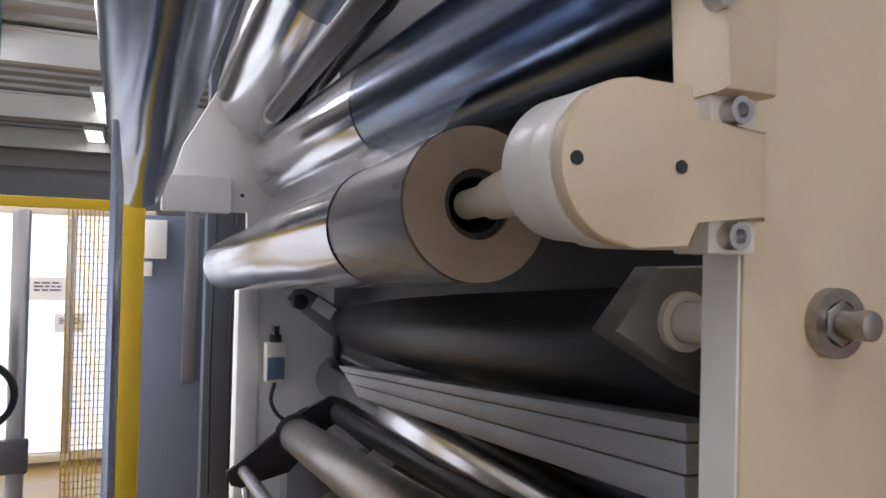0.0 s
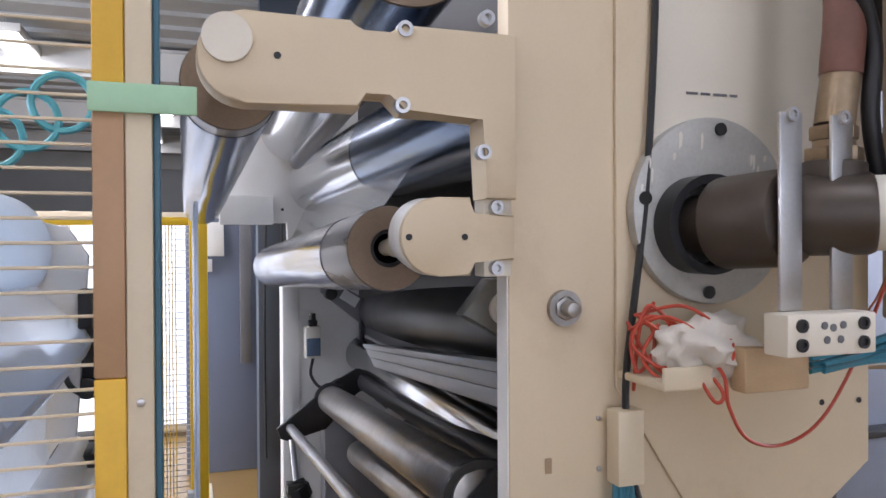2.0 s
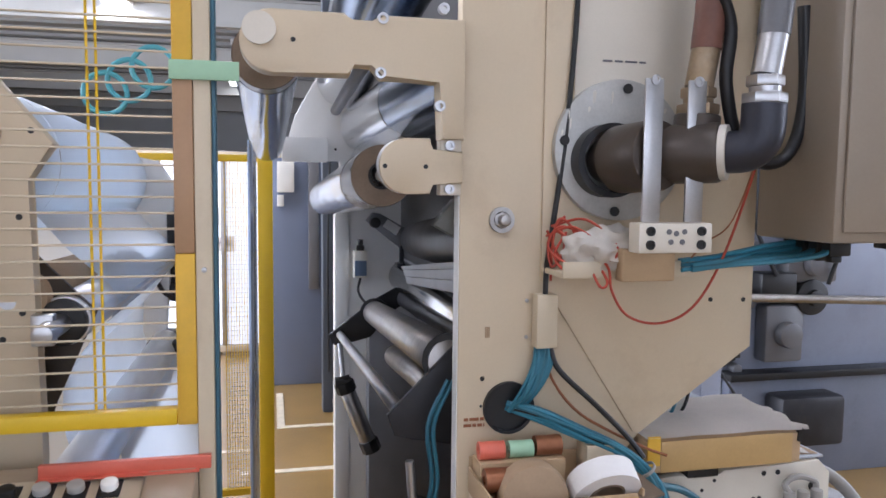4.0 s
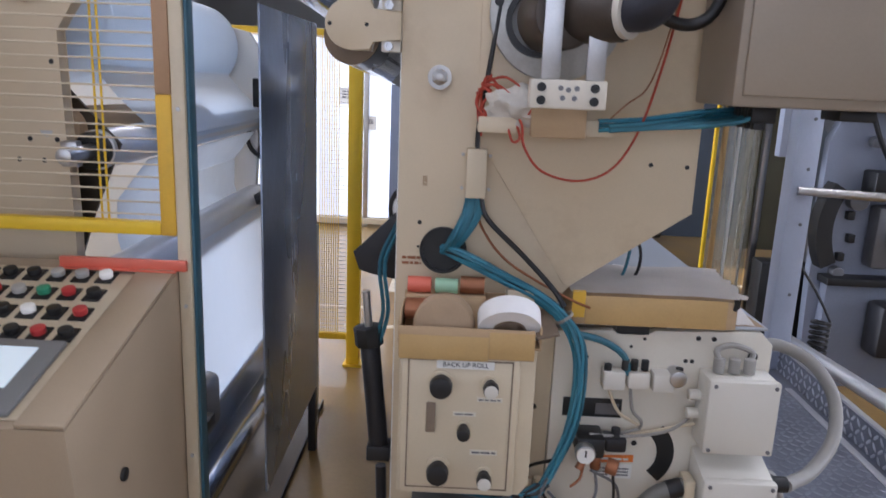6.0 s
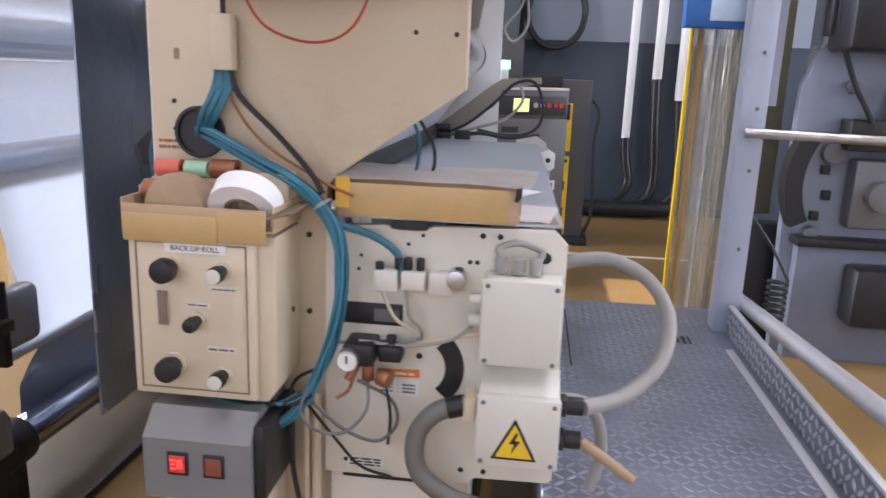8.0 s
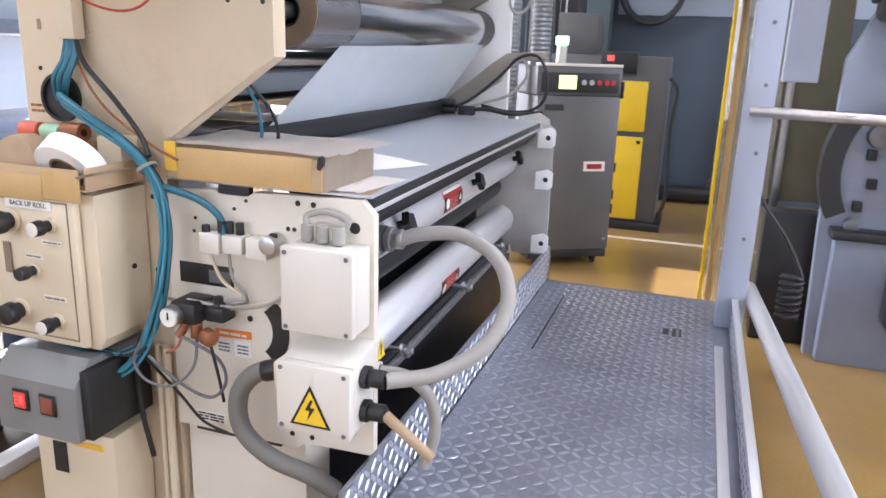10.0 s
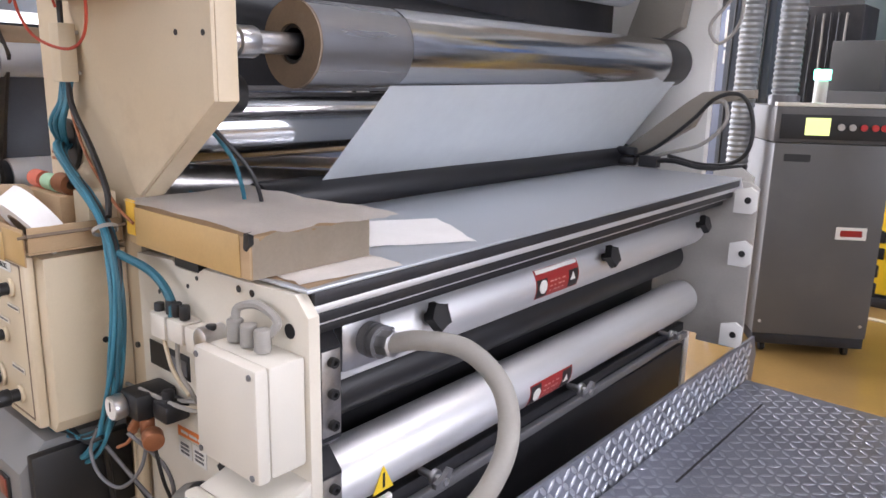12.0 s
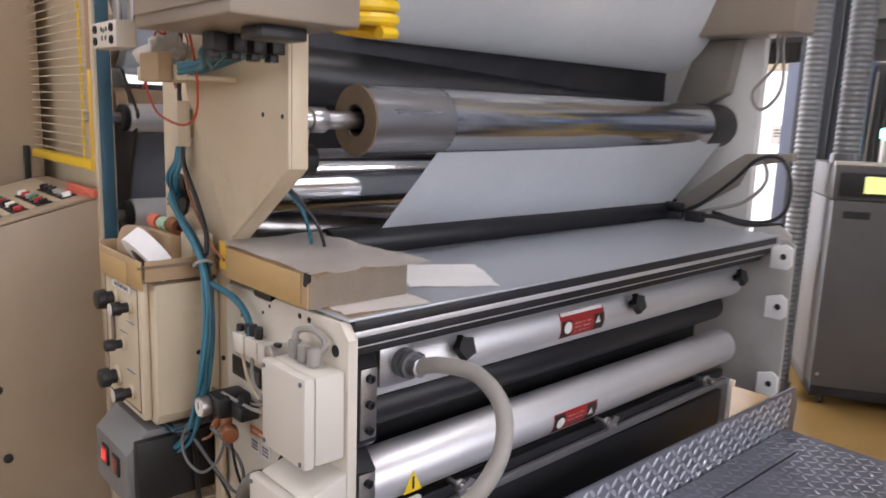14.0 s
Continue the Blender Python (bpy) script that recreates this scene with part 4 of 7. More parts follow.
for pts, r, m_, nm in (
        ([(0.15, -0.012, 2.3), (0.146, -0.012, 1.98), (0.125, -0.02, 1.72), (0.105, -0.02, 1.56), (0.09, -0.02, 1.45), (0.088, -0.02, 1.38)], 0.0055, BLACK, "cable"),
        ([(0.10, -0.02, 1.285), (0.12, -0.025, 1.235), (0.20, -0.03, 1.16), (0.27, -0.04, 1.09), (0.30, -0.055, 1.05)], 0.006, BLACK, "cable"),
        ([(0.095, -0.02, 1.285), (0.105, -0.02, 1.22), (0.17, -0.025, 1.14), (0.30, -0.04, 1.07), (0.36, -0.04, 1.045)], 0.003, COPPER, "wire"),
        ([(0.33, -0.06, 0.99), (0.40, -0.035, 0.965), (0.45, -0.03, 0.93), (0.462, -0.03, 0.885)], 0.008, TEAL, "tube"),
        ([(0.275, -0.09, 0.615), (0.24, -0.07, 0.57), (0.235, -0.06, 0.45), (0.25, -0.05, 0.33)], 0.006, BLACK, "cable"),
        ([(0.29, -0.09, 0.61), (0.35, -0.06, 0.54), (0.42, -0.05, 0.515), (0.462, -0.05, 0.56), (0.45, -0.06, 0.62), (0.385, -0.09, 0.67)], 0.0038, GUNMETAL, "cable"),
        ([(0.31, -0.08, 0.69), (0.24, -0.04, 0.64), (0.23, -0.06, 0.60), (0.26, -0.09, 0.58)], 0.004, BLACK, "cable"),
        ([(0.28, -0.085, 0.6), (0.33, -0.04, 0.5), (0.38, -0.03, 0.44), (0.45, -0.03, 0.42)], 0.0035, BLACK, "cable")):
    bm = B()
    tube(bm, pts, r, 8, 5)
    part(nm, bm, m_, bundle)
bm = B()
ring(bm, (0.298, -0.0625, 1.030), (0.302, -0.063, 1.0245), 0.0225, 0.020, 16)
part("cable_tie", bm, GREYHOSE, bundle)
tubes2 = thing("air_tube_run", "teal air tubes running to a black connector", "cables", (0.5, -0.08, 1.47))
for i in range(8):
    oz, oy = (i % 3) * 0.009, (i // 3) * 0.009
    bm = B()
    tube(bm, [(0.33, -0.12 + oy, 1.448 + oz), (0.42, -0.11 + oy, 1.455 + oz), (0.54, -0.10 + oy, 1.475 + oz), (0.625, -0.085 + oy, 1.49 + oz * .6)], 0.0045, 7)
    part("tube", bm, TEAL, tubes2)
for k, y in enumerate((-0.178, -0.141, -0.103, -0.066)):
    vc = thing("valve_connector", "black valve connector with a teal air tube", "connector", (0.63, y, 1.48), "valve connectors")
    bm = B()
    box(bm, (0.607, y - 0.013, 1.478), (0.655, y + 0.013, 1.509), 0.003)
    box(bm, (0.614, y - 0.009, 1.465), (0.638, y + 0.009, 1.4785), 0.002)
    part("body", bm, BLACK, vc)
    for d in (-0.005, 0.005):
        bm = B()
        tube(bm, [(0.612, y + d, 1.488), (0.585, y + d, 1.478), (0.53, y * 0.6 - 0.045 + d, 1.466 + 0.004 * k), (0.44, -0.11 + d * 2, 1.456 + 0.004 * k), (0.35, -0.115 + d * 2, 1.448 + 0.003 * k)], 0.0045, 7)
        part("tube", bm, TEAL, vc)
wires = thing("loose_wires", "tangle of loose red wires hanging from the ledge", "wires", (0.12, -0.06, 1.5))
for k, pts in enumerate((
        [(0.095, -0.03, 1.42), (0.09, -0.05, 1.50), (0.10, -0.06, 1.545), (0.13, -0.07, 1.52), (0.155, -0.10, 1.47), (0.17, -0.13, 1.43), (0.155, -0.13, 1.42), (0.14, -0.10, 1.47), (0.12, -0.07, 1.53)],
        [(0.085, -0.03, 1.52), (0.10, -0.06, 1.47), (0.12, -0.08, 1.45), (0.115, -0.08, 1.50), (0.09, -0.05, 1.53)],
        [(0.09, -0.04, 1.53), (0.14, -0.09, 1.545), (0.19, -0.12, 1.50), (0.18, -0.13, 1.47), (0.15, -0.11, 1.48)],
        [(0.10, -0.05, 1.54), (0.11, -0.06, 1.49), (0.09, -0.05, 1.45), (0.085, -0.04, 1.50), (0.11, -0.06, 1.55)],
        [(0.10, -0.05, 1.52), (0.13, -0.09, 1.49), (0.11, -0.08, 1.46), (0.08, -0.05, 1.49), (0.10, -0.06, 1.53), (0.14, -0.09, 1.51), (0.13, -0.09, 1.47)],
        [(0.08, -0.04, 1.51), (0.12, -0.08, 1.53), (0.16, -0.11, 1.49), (0.12, -0.09, 1.44), (0.09, -0.06, 1.47), (0.11, -0.07, 1.52)],
        [(0.13, -0.08, 1.50), (0.17, -0.125, 1.46), (0.18, -0.13, 1.41), (0.22, -0.12, 1.36), (0.30, -0.10, 1.34), (0.37, -0.10, 1.37), (0.415, -0.12, 1.46), (0.44, -0.16, 1.60), (0.46, -0.22, 1.80)],
        [(0.33, -0.12, 1.45), (0.38, -0.12, 1.50), (0.42, -0.15, 1.55), (0.45, -0.2, 1.72)])):
    bm = B()
    tube(bm, pts, 0.0027 if k < 7 else 0.0016, 7, 6)
    part("wire", bm, REDWIRE if k != 7 else COPPER, wires)

bigbox = thing("junction_cabinet", "grey-brown painted sheet steel box mounted high on the frame", "cabinet", (0.68, -0.15, 1.51))
bm = B()
box(bm, (0.535, -0.28, 1.51), (0.90, -0.06, 2.3), 0.006)
part("body", bm, BOXBROWN, bigbox)
bm = B()
box(bm, (0.55, -0.288, 1.53), (0.885, -0.281, 2.29), 0.003)
part("door", bm, BOXBROWN, bigbox)
bm = B()
box(bm, (0.77, -0.20, 1.488), (0.84, -0.12, 1.509), 0.003)
part("latch_foot", bm, BLACK, bigbox)
bm = B()
box(bm, (0.578, -0.10, 1.9), (0.66, 0.04, 2.3), 0.003)
part("mounting_bracket", bm, DARK, bigbox)

# ---- control boxes at the foot of the column ----
ctrl = thing("control_box", "cream steel control box with black and white knobs", "control box", (0.07, -0.11, 0.62))
bm = B()
prism(bm, [(-0.06, 0.632), (0.215, 0.632), (0.235, 0.66), (0.235, 0.975), (-0.06, 0.985)], -0.2, -0.046, bev=0.004)
part("body", bm, CREAM2, ctrl)
bm = B()
box(bm, (-0.055, -0.221, 0.64), (0.20, -0.201, 0.975), 0.006)
door = part("door", bm, CREAM2, ctrl)
bm = B()
for lo, hi in (((-0.04, -0.2225, 0.655), (0.185, -0.2212, 0.658)), ((-0.04, -0.2225, 0.955), (0.185, -0.2212, 0.958)), ((-0.04, -0.2225, 0.655), (-0.037, -0.2212, 0.958)), ((0.182, -0.2225, 0.655), (0.185, -0.2212, 0.958))):
    box(bm, lo, hi)
part("door_groove", bm, COREBOARD, door)
bm = B()
box(bm, (0.021, -0.2235, 0.9385), (0.144, -0.222, 0.9565))
sign = part("name_label", bm, LABELWHITE, door, "white label with printed words")
words("lettering", "BACK UP ROLL", Matrix.Translation((0.0825, -0.2238, 0.9475)) @ FRONT, 0.0145, BLACK, sign)
for x, z, r, m_, nm in ((0.032, 0.909, 0.025, BLACK, "knob"), (0.137, 0.908, 0.017, RUBBER, "knob"), (0.084, 0.805, 0.015, BLACK, "switch_knob"),
                        (0.032, 0.708, 0.025, BLACK, "knob"), (0.133, 0.695, 0.017, RUBBER, "knob")):
    bm = B()
    cyl(bm, (x, -0.222, z), (x, -0.229, z), r * 1.04, n=28, bev=0.001)
    part("knob_plate", bm, CREAM2, door)
    bm = B()
    cyl(bm, (x, -0.2292, z), (x, -0.245, z), r * 0.72, n=20)
    cyl(bm, (x, -0.245, z), (x, -0.268, z), r, r * 0.92, n=20, bev=0.003)
    kn = part(nm, bm, m_, door)
    if m_ is RUBBER:
        bm = B()
        cyl(bm, (x, -0.2682, z), (x, -0.2705, z), r * 0.86, n=20, bev=0.0008)
        part("knob_cap", bm, PLASTIC, kn, "pale knob cap")
bm = B()
box(bm, (0.002, -0.226, 0.79), (0.022, -0.222, 0.86), 0.002)
part("gauge_window", bm, COREBOARD, door)
for x0, x1, z0, z1, k in ((0.06, 0.11, 0.83, 0.84, 2), (0.11, 0.165, 0.865, 0.875, 4), (0.10, 0.16, 0.74, 0.752, 5)):
    bm = B()
    box(bm, (x0, -0.2235, z0), (x1, -0.222, z1))
    lb = part("small_label", bm, IVORY, door)
    bars(lb, x0 + .004, x1 - .004, z0 + .002, z1 - .002, -0.2237, 1, GUNMETAL, k)
bm = B()
cyl(bm, (0.2352, -0.10, 0.80), (0.238, -0.10, 0.80), 0.006, n=12)
part("side_hole", bm, BLACK, ctrl)
for z in (0.95, 0.78):
    bm = B()
    cyl(bm, (0.255, -0.044, z), (0.255, -0.049, z), 0.006, n=12)
    part("side_hole", bm, BLACK, ctrl)

carton = thing("open_carton", "open brown cardboard tray lying on the control box", "box", (0.08, -0.12, 0.985))
for nm, lo, hi, m_ in (("bottom", (-0.062, -0.222, 0.986), (0.24, -0.0565, 0.99), CARDBOARD), ("front_wall", (-0.062, -0.2245, 0.962), (0.225, -0.2218, 1.030), CARDBOARD), ("side_wall", (-0.064, -0.2216, 0.9905), (-0.060, -0.0565, 1.04), CARDBOARD),
                       ("side_wall", (0.236, -0.2216, 0.9905), (0.24, -0.0565, 1.035), CARDBOARD), ("back_wall", (-0.062, -0.056, 0.986), (0.24, -0.052, 1.06), CARDBOARD), ("tape_strip", (-0.06, -0.2262, 0.958), (0.129, -0.2248, 1.012), OCHRETAPE), ("tape_strip", (0.13, -0.2262, 0.965), (0.226, -0.2248, 1.024), OCHRETAPE)):
    bm = B()
    box(bm, lo, hi, 0.0006)
    part(nm, bm, m_, carton)
bm = B()
box(bm, (0.228, -0.235, 1.02), (0.275, -0.05, 1.025), 0, Matrix.Rotation(radians(-14), 4, "Y"))
part("flap", bm, COREBOARD, carton)
taperoll = thing("tape_roll", "white tape roll leaning in the tray", "tape roll", (0.17, -0.15, 1.0))
bm = B()
ring(bm, (0, -0.022, 0), (0, 0.022, 0), 0.068, 0.036, 40)
bm.transform(Matrix.Translation((0.172, -0.165, 1.034)) @ Matrix.Rotation(radians(36), 4, "X"))
part("tape", bm, PAPER, taperoll)
bm = B()
ring(bm, (0, -0.0225, 0), (0, 0.0225, 0), 0.0358, 0.031, 32)
bm.transform(Matrix.Translation((0.172, -0.165, 1.034)) @ Matrix.Rotation(radians(36), 4, "X"))
part("core", bm, COREBOARD, taperoll)
kraft = thing("paper_roll", "brown paper tape roll in the tray", "tape roll", (0.03, -0.15, 1.0))
bm = B()
cyl(bm, (0.03, -0.19, 1.022), (0.035, -0.13, 1.018), 0.066, n=40, bev=0.012)
part("tape", bm, KRAFT, kraft)
bm = B()
box(bm, (-0.056, -0.066, 0.9905), (0.122, -0.009, 1.066), 0.002)
single("small_carton", bm, CARDBOARD, "worn brown cardboard box standing in the tray", "box")
for x, y, z, r, w, m_, lab in ((-0.027, -0.040, 1.084, 0.018, 0.052, REDTAPE, "red"), (0.034, -0.040, 1.083, 0.017, 0.050, GREENTAPE, "green"), (0.092, -0.038, 1.086, 0.020, 0.054, COPPER, "rust-red"), (-0.030, -0.090, 1.043, 0.023, 0.048, COPPER, "rust-red")):
    bm = B()
    ring(bm, (x - w / 2, y, z), (x + w / 2, y - 0.002, z), r, r * 0.45, 28)
    tr = thing("tape_roll", f"small {lab} adhesive tape roll in the tray", "tape roll", (x, y, z - r), "small tape rolls")
    part("tape", bm, m_, tr)
bm = B()
box(bm, (0.17, -0.060, 0.9862), (0.232, -0.006, 1.085), 0.003)
single("small_box", bm, CREAM2, "small open cream box in the tray", "box")

# the control box and its tray sit close to the frame
for ob, dy in ((ctrl, 0.05), (carton, 0.05), (taperoll, 0.03), (kraft, 0.04)):
    ob.location.y += dy
sw = thing("switch_box", "grey steel switch box with two lit red switches", "control box", (0.09, -0.1, 0.43))
bm = B()
prism(bm, [(-0.215, 0.435), (-0.215, 0.565), (-0.165, 0.615), (-0.005, 0.615), (-0.005, 0.435)], -0.025, 0.20, "x", bev=0.003)
part("body", bm, CARTGREY, sw)
for x in (0.05, 0.125):
    bm = B()
    box(bm, (x - 0.022, -0.220, 0.49), (x + 0.022, -0.2152, 0.54), 0.003)
    s = part("bezel", bm, BLACK, sw)
    bm = B()
    box(bm, (x - 0.016, -0.223, 0.497), (x + 0.016, -0.2202, 0.534), 0.002)
    part("rocker", bm, REDSWITCH if x < 0.1 else DIMSWITCH, s, "lit red rocker" if x < 0.1 else "dim red rocker")
    if x > 0.1:
        continue
    bm = B()
    for dx, dz, w_, h_ in ((-0.008, 0.009, 0.009, 0.003), (-0.008, 0.0, 0.007, 0.003), (-0.008, -0.009, 0.009, 0.003), (0.006, 0.009, 0.008, 0.003), (0.009, 0.0, 0.003, 0.018), (0.003, 0.0, 0.003, 0.018)):
        box(bm, (x + dx - w_ / 2, -0.2238, 0.5155 + dz - h_ / 2), (x + dx + w_ / 2, -0.2231, 0.5155 + dz + h_ / 2))
    part("lit_mark", bm, LEDRED, s, "brighter red marks")
bm = B()
box(bm, (0.201, -0.20, 0.44), (0.225, -0.01, 0.60), 0.003)
part("side_plate", bm, BLACK, sw)
lowbox = thing("lower_cover", "cream lower cover box with an orange stain", "cover", (0.1, -0.06, 0))
bm = B()
box(bm, (-0.03, -0.12, 0.0), (0.20, 0.004, 0.40), 0.004)
part("body", bm, CREAM2, lowbox)
bm = B()
box(bm, (0.02, -0.1235, 0.28), (0.06, -0.1205, 0.36), 0.002)
part("recess", bm, BLACK, lowbox)
bm = B()
box(bm, (0.08, -0.124, 0.36), (0.17, -0.1205, 0.375), 0.001)
part("label", bm, YELLOWTAPE, lowbox)
for x, r in ((0.252, 0.008), (0.275, 0.011)):
    bm = B()
    cyl(bm, (x, -0.012, 0.0), (x, -0.012, 0.60), r, n=12)
    single("riser_pipe", bm, CREAM2, "cream painted riser pipe on the column", "pipe", "riser pipes")

# ---- roller station with the steel table ----
st = thing("station_frame", "white painted side plate of the roller station", "machine frame", (0.55, 0.0, 0))
PL = [(0.293, 0.405), (0.615, 0.405), (0.63, 0.425), (0.79, 0.425), (0.80, 0.435), (0.797, 0.962), (0.768, 0.992), (0.52, 0.985), (0.50, 0.972), (0.44, 0.972), (0.425, 0.983), (0.293, 0.975)]
bm = B()
prism(bm, PL, -0.004, 0.018, bev=0.002)
part("plate", bm, IVORY, st)
for z0, z1 in ((0.695, 0.915), (0.43, 0.688)):
    bm = B()
    prism(bm, [(0.58, z0), (0.715, z0), (0.738, z0 + 0.02), (0.738, z1 - 0.035), (0.705, z1), (0.58, z1)], 0.062, 0.11, bev=0.003)
    bb = part("bearing_block", bm, DARK, st, "dark oily bearing block")
    bm = B()
    box(bm, (0.7385, 0.066, z0 + 0.03), (0.7415, 0.106, z1 - 0.04), 0.001)
    part("face_strip", bm, WORN, bb)
    for k in range(3):
        z = z0 + 0.05 + k * (z1 - z0 - 0.11) / 2
        cap_screw("face_screw", bb, (0.7415, 0.086, z), 0.009, 0.010, BLACK, (1, 0, 0))
for z in (0.83, 0.58):
    bm = B()
    cyl(bm, (0.66, 0.0185, z), (0.66, 0.0615, z), 0.075, n=40, bev=0.006)
    part("bearing_housing", bm, CREAM2, st, "cream bearing housing")
bm = B()
box(bm, (0.30, 0.02, 0.0), (0.62, 0.14, 0.402), 0.004)
part("leg", bm, IVORY, st)
bm = B()
box(bm, (0.33, 0.012, 0.388), (0.56, 0.019, 0.40), 0.0)
part("shadow_gap", bm, BLACK, st)
bm = B()
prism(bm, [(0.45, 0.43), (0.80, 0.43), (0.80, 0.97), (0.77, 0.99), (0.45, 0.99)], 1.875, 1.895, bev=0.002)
# stained plate paint in a dimmer copy: the drive side's shade is in the colour
DIMPLATE = mat("shaded_plate_paint", (0.40, 0.385, 0.36), 0.45, var=0.1, scale=7, bump=0.04, stain=(0.22, 0.2, 0.18), stain_amt=0.4)
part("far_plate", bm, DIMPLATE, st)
for z in (0.935, 0.755, 0.47):
    bm = B()
    prism(bm, [(0.74, z - 0.045), (0.80, z - 0.045), (0.815, z - 0.03), (0.815, z + 0.03), (0.79, z + 0.045), (0.74, z + 0.03)], 1.83, 1.842, bev=0.002)
    lug = part("lug", bm, WHITE, st)
    bm = B()
    cyl(bm, (0.785, 1.8298, z), (0.785, 1.828, z), 0.011, n=14)
    part("lug_hole", bm, BLACK, lug)
for x, z, r in ((0.754, 0.933, 0.012), (0.624, 0.972, 0.006), (0.66, 0.972, 0.006), (0.60, 0.915, 0.005), (0.615, 0.915, 0.005), (0.50, 0.965, 0.004), (0.37, 0.915, 0.004), (0.47, 0.945, 0.004), (0.395, 0.70, 0.006),
                (0.50, 0.70, 0.007), (0.365, 0.885, 0.004), (0.60, 0.44, 0.006), (0.65, 0.44, 0.006), (0.34, 0.44, 0.005)):
    dark_hole("screw_hole", st, x, z, r, -0.004)
bm = B()
box(bm, (0.433, -0.0055, 0.976), (0.508, 0.012, 0.994))
part("notch", bm, BLACK, st)
bm = B()
box(bm, (0.322, -0.006, 0.764), (0.462, -0.0042, 0.812), 0.0005)
sl = part("slot_window", bm, BLACK, st)
bm = B()
box(bm, (0.40, -0.0075, 0.772), (0.455, -0.0061, 0.80))
part("slot_bar", bm, GUNMETAL, sl)
pts = arc(0.50, 0.675, 0.098, -48, 48, 18) + arc(0.495, 0.675, 0.062, 48, -48, 18)
bm = B()
prism(bm, pts, -0.0062, -0.0042)
part("arc_slot", bm, BLACK, st, "black arc-shaped opening")
bm = B()
box(bm, (0.345, -0.0055, 0.425), (0.425, -0.0042, 0.45))
pl2 = part("maker_label", bm, LABELWHITE, st)
bars(pl2, 0.35, 0.42, 0.427, 0.448, -0.0056, 3, BLACK, 12)
bm = B()
prism(bm, [(0.408, 0.645), (0.502, 0.650), (0.502, 0.668), (0.408, 0.664)], -0.0058, -0.0042)
ol = part("orange_label", bm, ORANGE, st, "orange header of a warning label")
bars(ol, 0.42, 0.49, 0.651, 0.662, -0.0059, 1, WHITE, 5)
for x0 in (0.408, 0.457):
    bm = B()
    box(bm, (x0, -0.0056, 0.605), (x0 + 0.044, -0.0042, 0.643))
    wl = part("warning_field", bm, LABELWHITE, st)
    bars(wl, x0 + 0.008, x0 + 0.036, 0.61, 0.635, -0.0058, 3, GUNMETAL, 6)

# pneumatic blocks and gauge
man = thing("valve_manifold", "white pneumatic valve blocks with black fittings", "valve", (0.5, -0.03, 0.85))
for x0, z0, w, h in ((0.405, 0.85, 0.05, 0.045), (0.462, 0.855, 0.05, 0.04), (0.52, 0.85, 0.05, 0.045)):
    bm = B()
    box(bm, (x0, -0.045, z0), (x0 + w, -0.0045, z0 + h), 0.004)
    part("valve_block", bm, PLASTIC, man)
for x, z in ((0.415, 0.892), (0.455, 0.905), (0.475, 0.905), (0.50, 0.905), (0.58, 0.89)):
    bm = B()
    cyl(bm, (x, -0.03, z - 0.008), (x, -0.03, z + 0.018), 0.009, n=12, bev=0.002)
    part("fitting", bm, BLACK, man)
bm = B()
cyl(bm, (0.575, -0.0045, 0.885), (0.575, -0.05, 0.885), 0.02, n=20, bev=0.003)
part("pressure_switch", bm, STEEL, man)
for pts, m_ in (([(0.47, -0.03, 0.86), (0.48, -0.035, 0.80), (0.505, -0.03, 0.77), (0.505, -0.02, 0.745)], GREYHOSE), ([(0.505, -0.02, 0.745), (0.43, -0.03, 0.73), (0.36, -0.05, 0.735), (0.33, -0.06, 0.74)], GREYHOSE),
                ([(0.63, -0.03, 0.80), (0.57, -0.04, 0.755), (0.48, -0.04, 0.735), (0.38, -0.06, 0.745)], GREYHOSE), ([(0.63, -0.03, 0.77), (0.55, -0.03, 0.75), (0.46, -0.03, 0.725), (0.37, -0.05, 0.725)], CREAM2),
                ([(0.42, -0.03, 0.85), (0.45, -0.03, 0.79), (0.50, -0.03, 0.76)], CREAM2)):
    bm = B()
    tube(bm, pts, 0.004, 7, 5)
    part("cable", bm, m_, man)
gau = thing("pressure_regulator", "black regulator with a white dial gauge and brass fitting", "pressure gauge", (0.39, -0.05, 0.7))
bm = B()
cyl(bm, (0.366, -0.085, 0.718), (0.366, -0.108, 0.716), 0.023, n=28, bev=0.002)
g = part("gauge_case", bm, STEEL, gau)
bm = B()
cyl(bm, (0.366, -0.1082, 0.716), (0.366, -0.1095, 0.716), 0.020, n=28)
dial = part("dial", bm, LABELWHITE, g)
bm = B()
box(bm, (0.364, -0.1105, 0.712), (0.368, -0.1096, 0.729))
part("needle", bm, BLACK, g)
bm = B()
box(bm, (0.35, -0.085, 0.695), (0.415, -0.0045, 0.745), 0.008)
cyl(bm, (0.415, -0.04, 0.725), (0.455, -0.04, 0.728), 0.016, n=16, bev=0.003)
part("body", bm, BLACK, gau)
bm = B()
cyl(bm, (0.40, -0.06, 0.695), (0.40, -0.06, 0.66), 0.013, n=12, bev=0.002)
cyl(bm, (0.375, -0.06, 0.69), (0.36, -0.07, 0.66), 0.010, n=12)
part("brass_fitting", bm, COPPER, gau)
bm = B()
cyl(bm, (0.425, -0.065, 0.672), (0.45, -0.075, 0.668), 0.019, n=16, bev=0.003)
part("rust_knob", bm, COPPER, gau, "rust-red knob")
bm = B()
box(bm, (0.42, -0.06, 0.70), (0.47, -0.012, 0.735), 0.006)
cyl(bm, (0.445, -0.04, 0.735), (0.445, -0.04, 0.755), 0.011, n=12, bev=0.002)
part("filter_body", bm, DARK, gau)
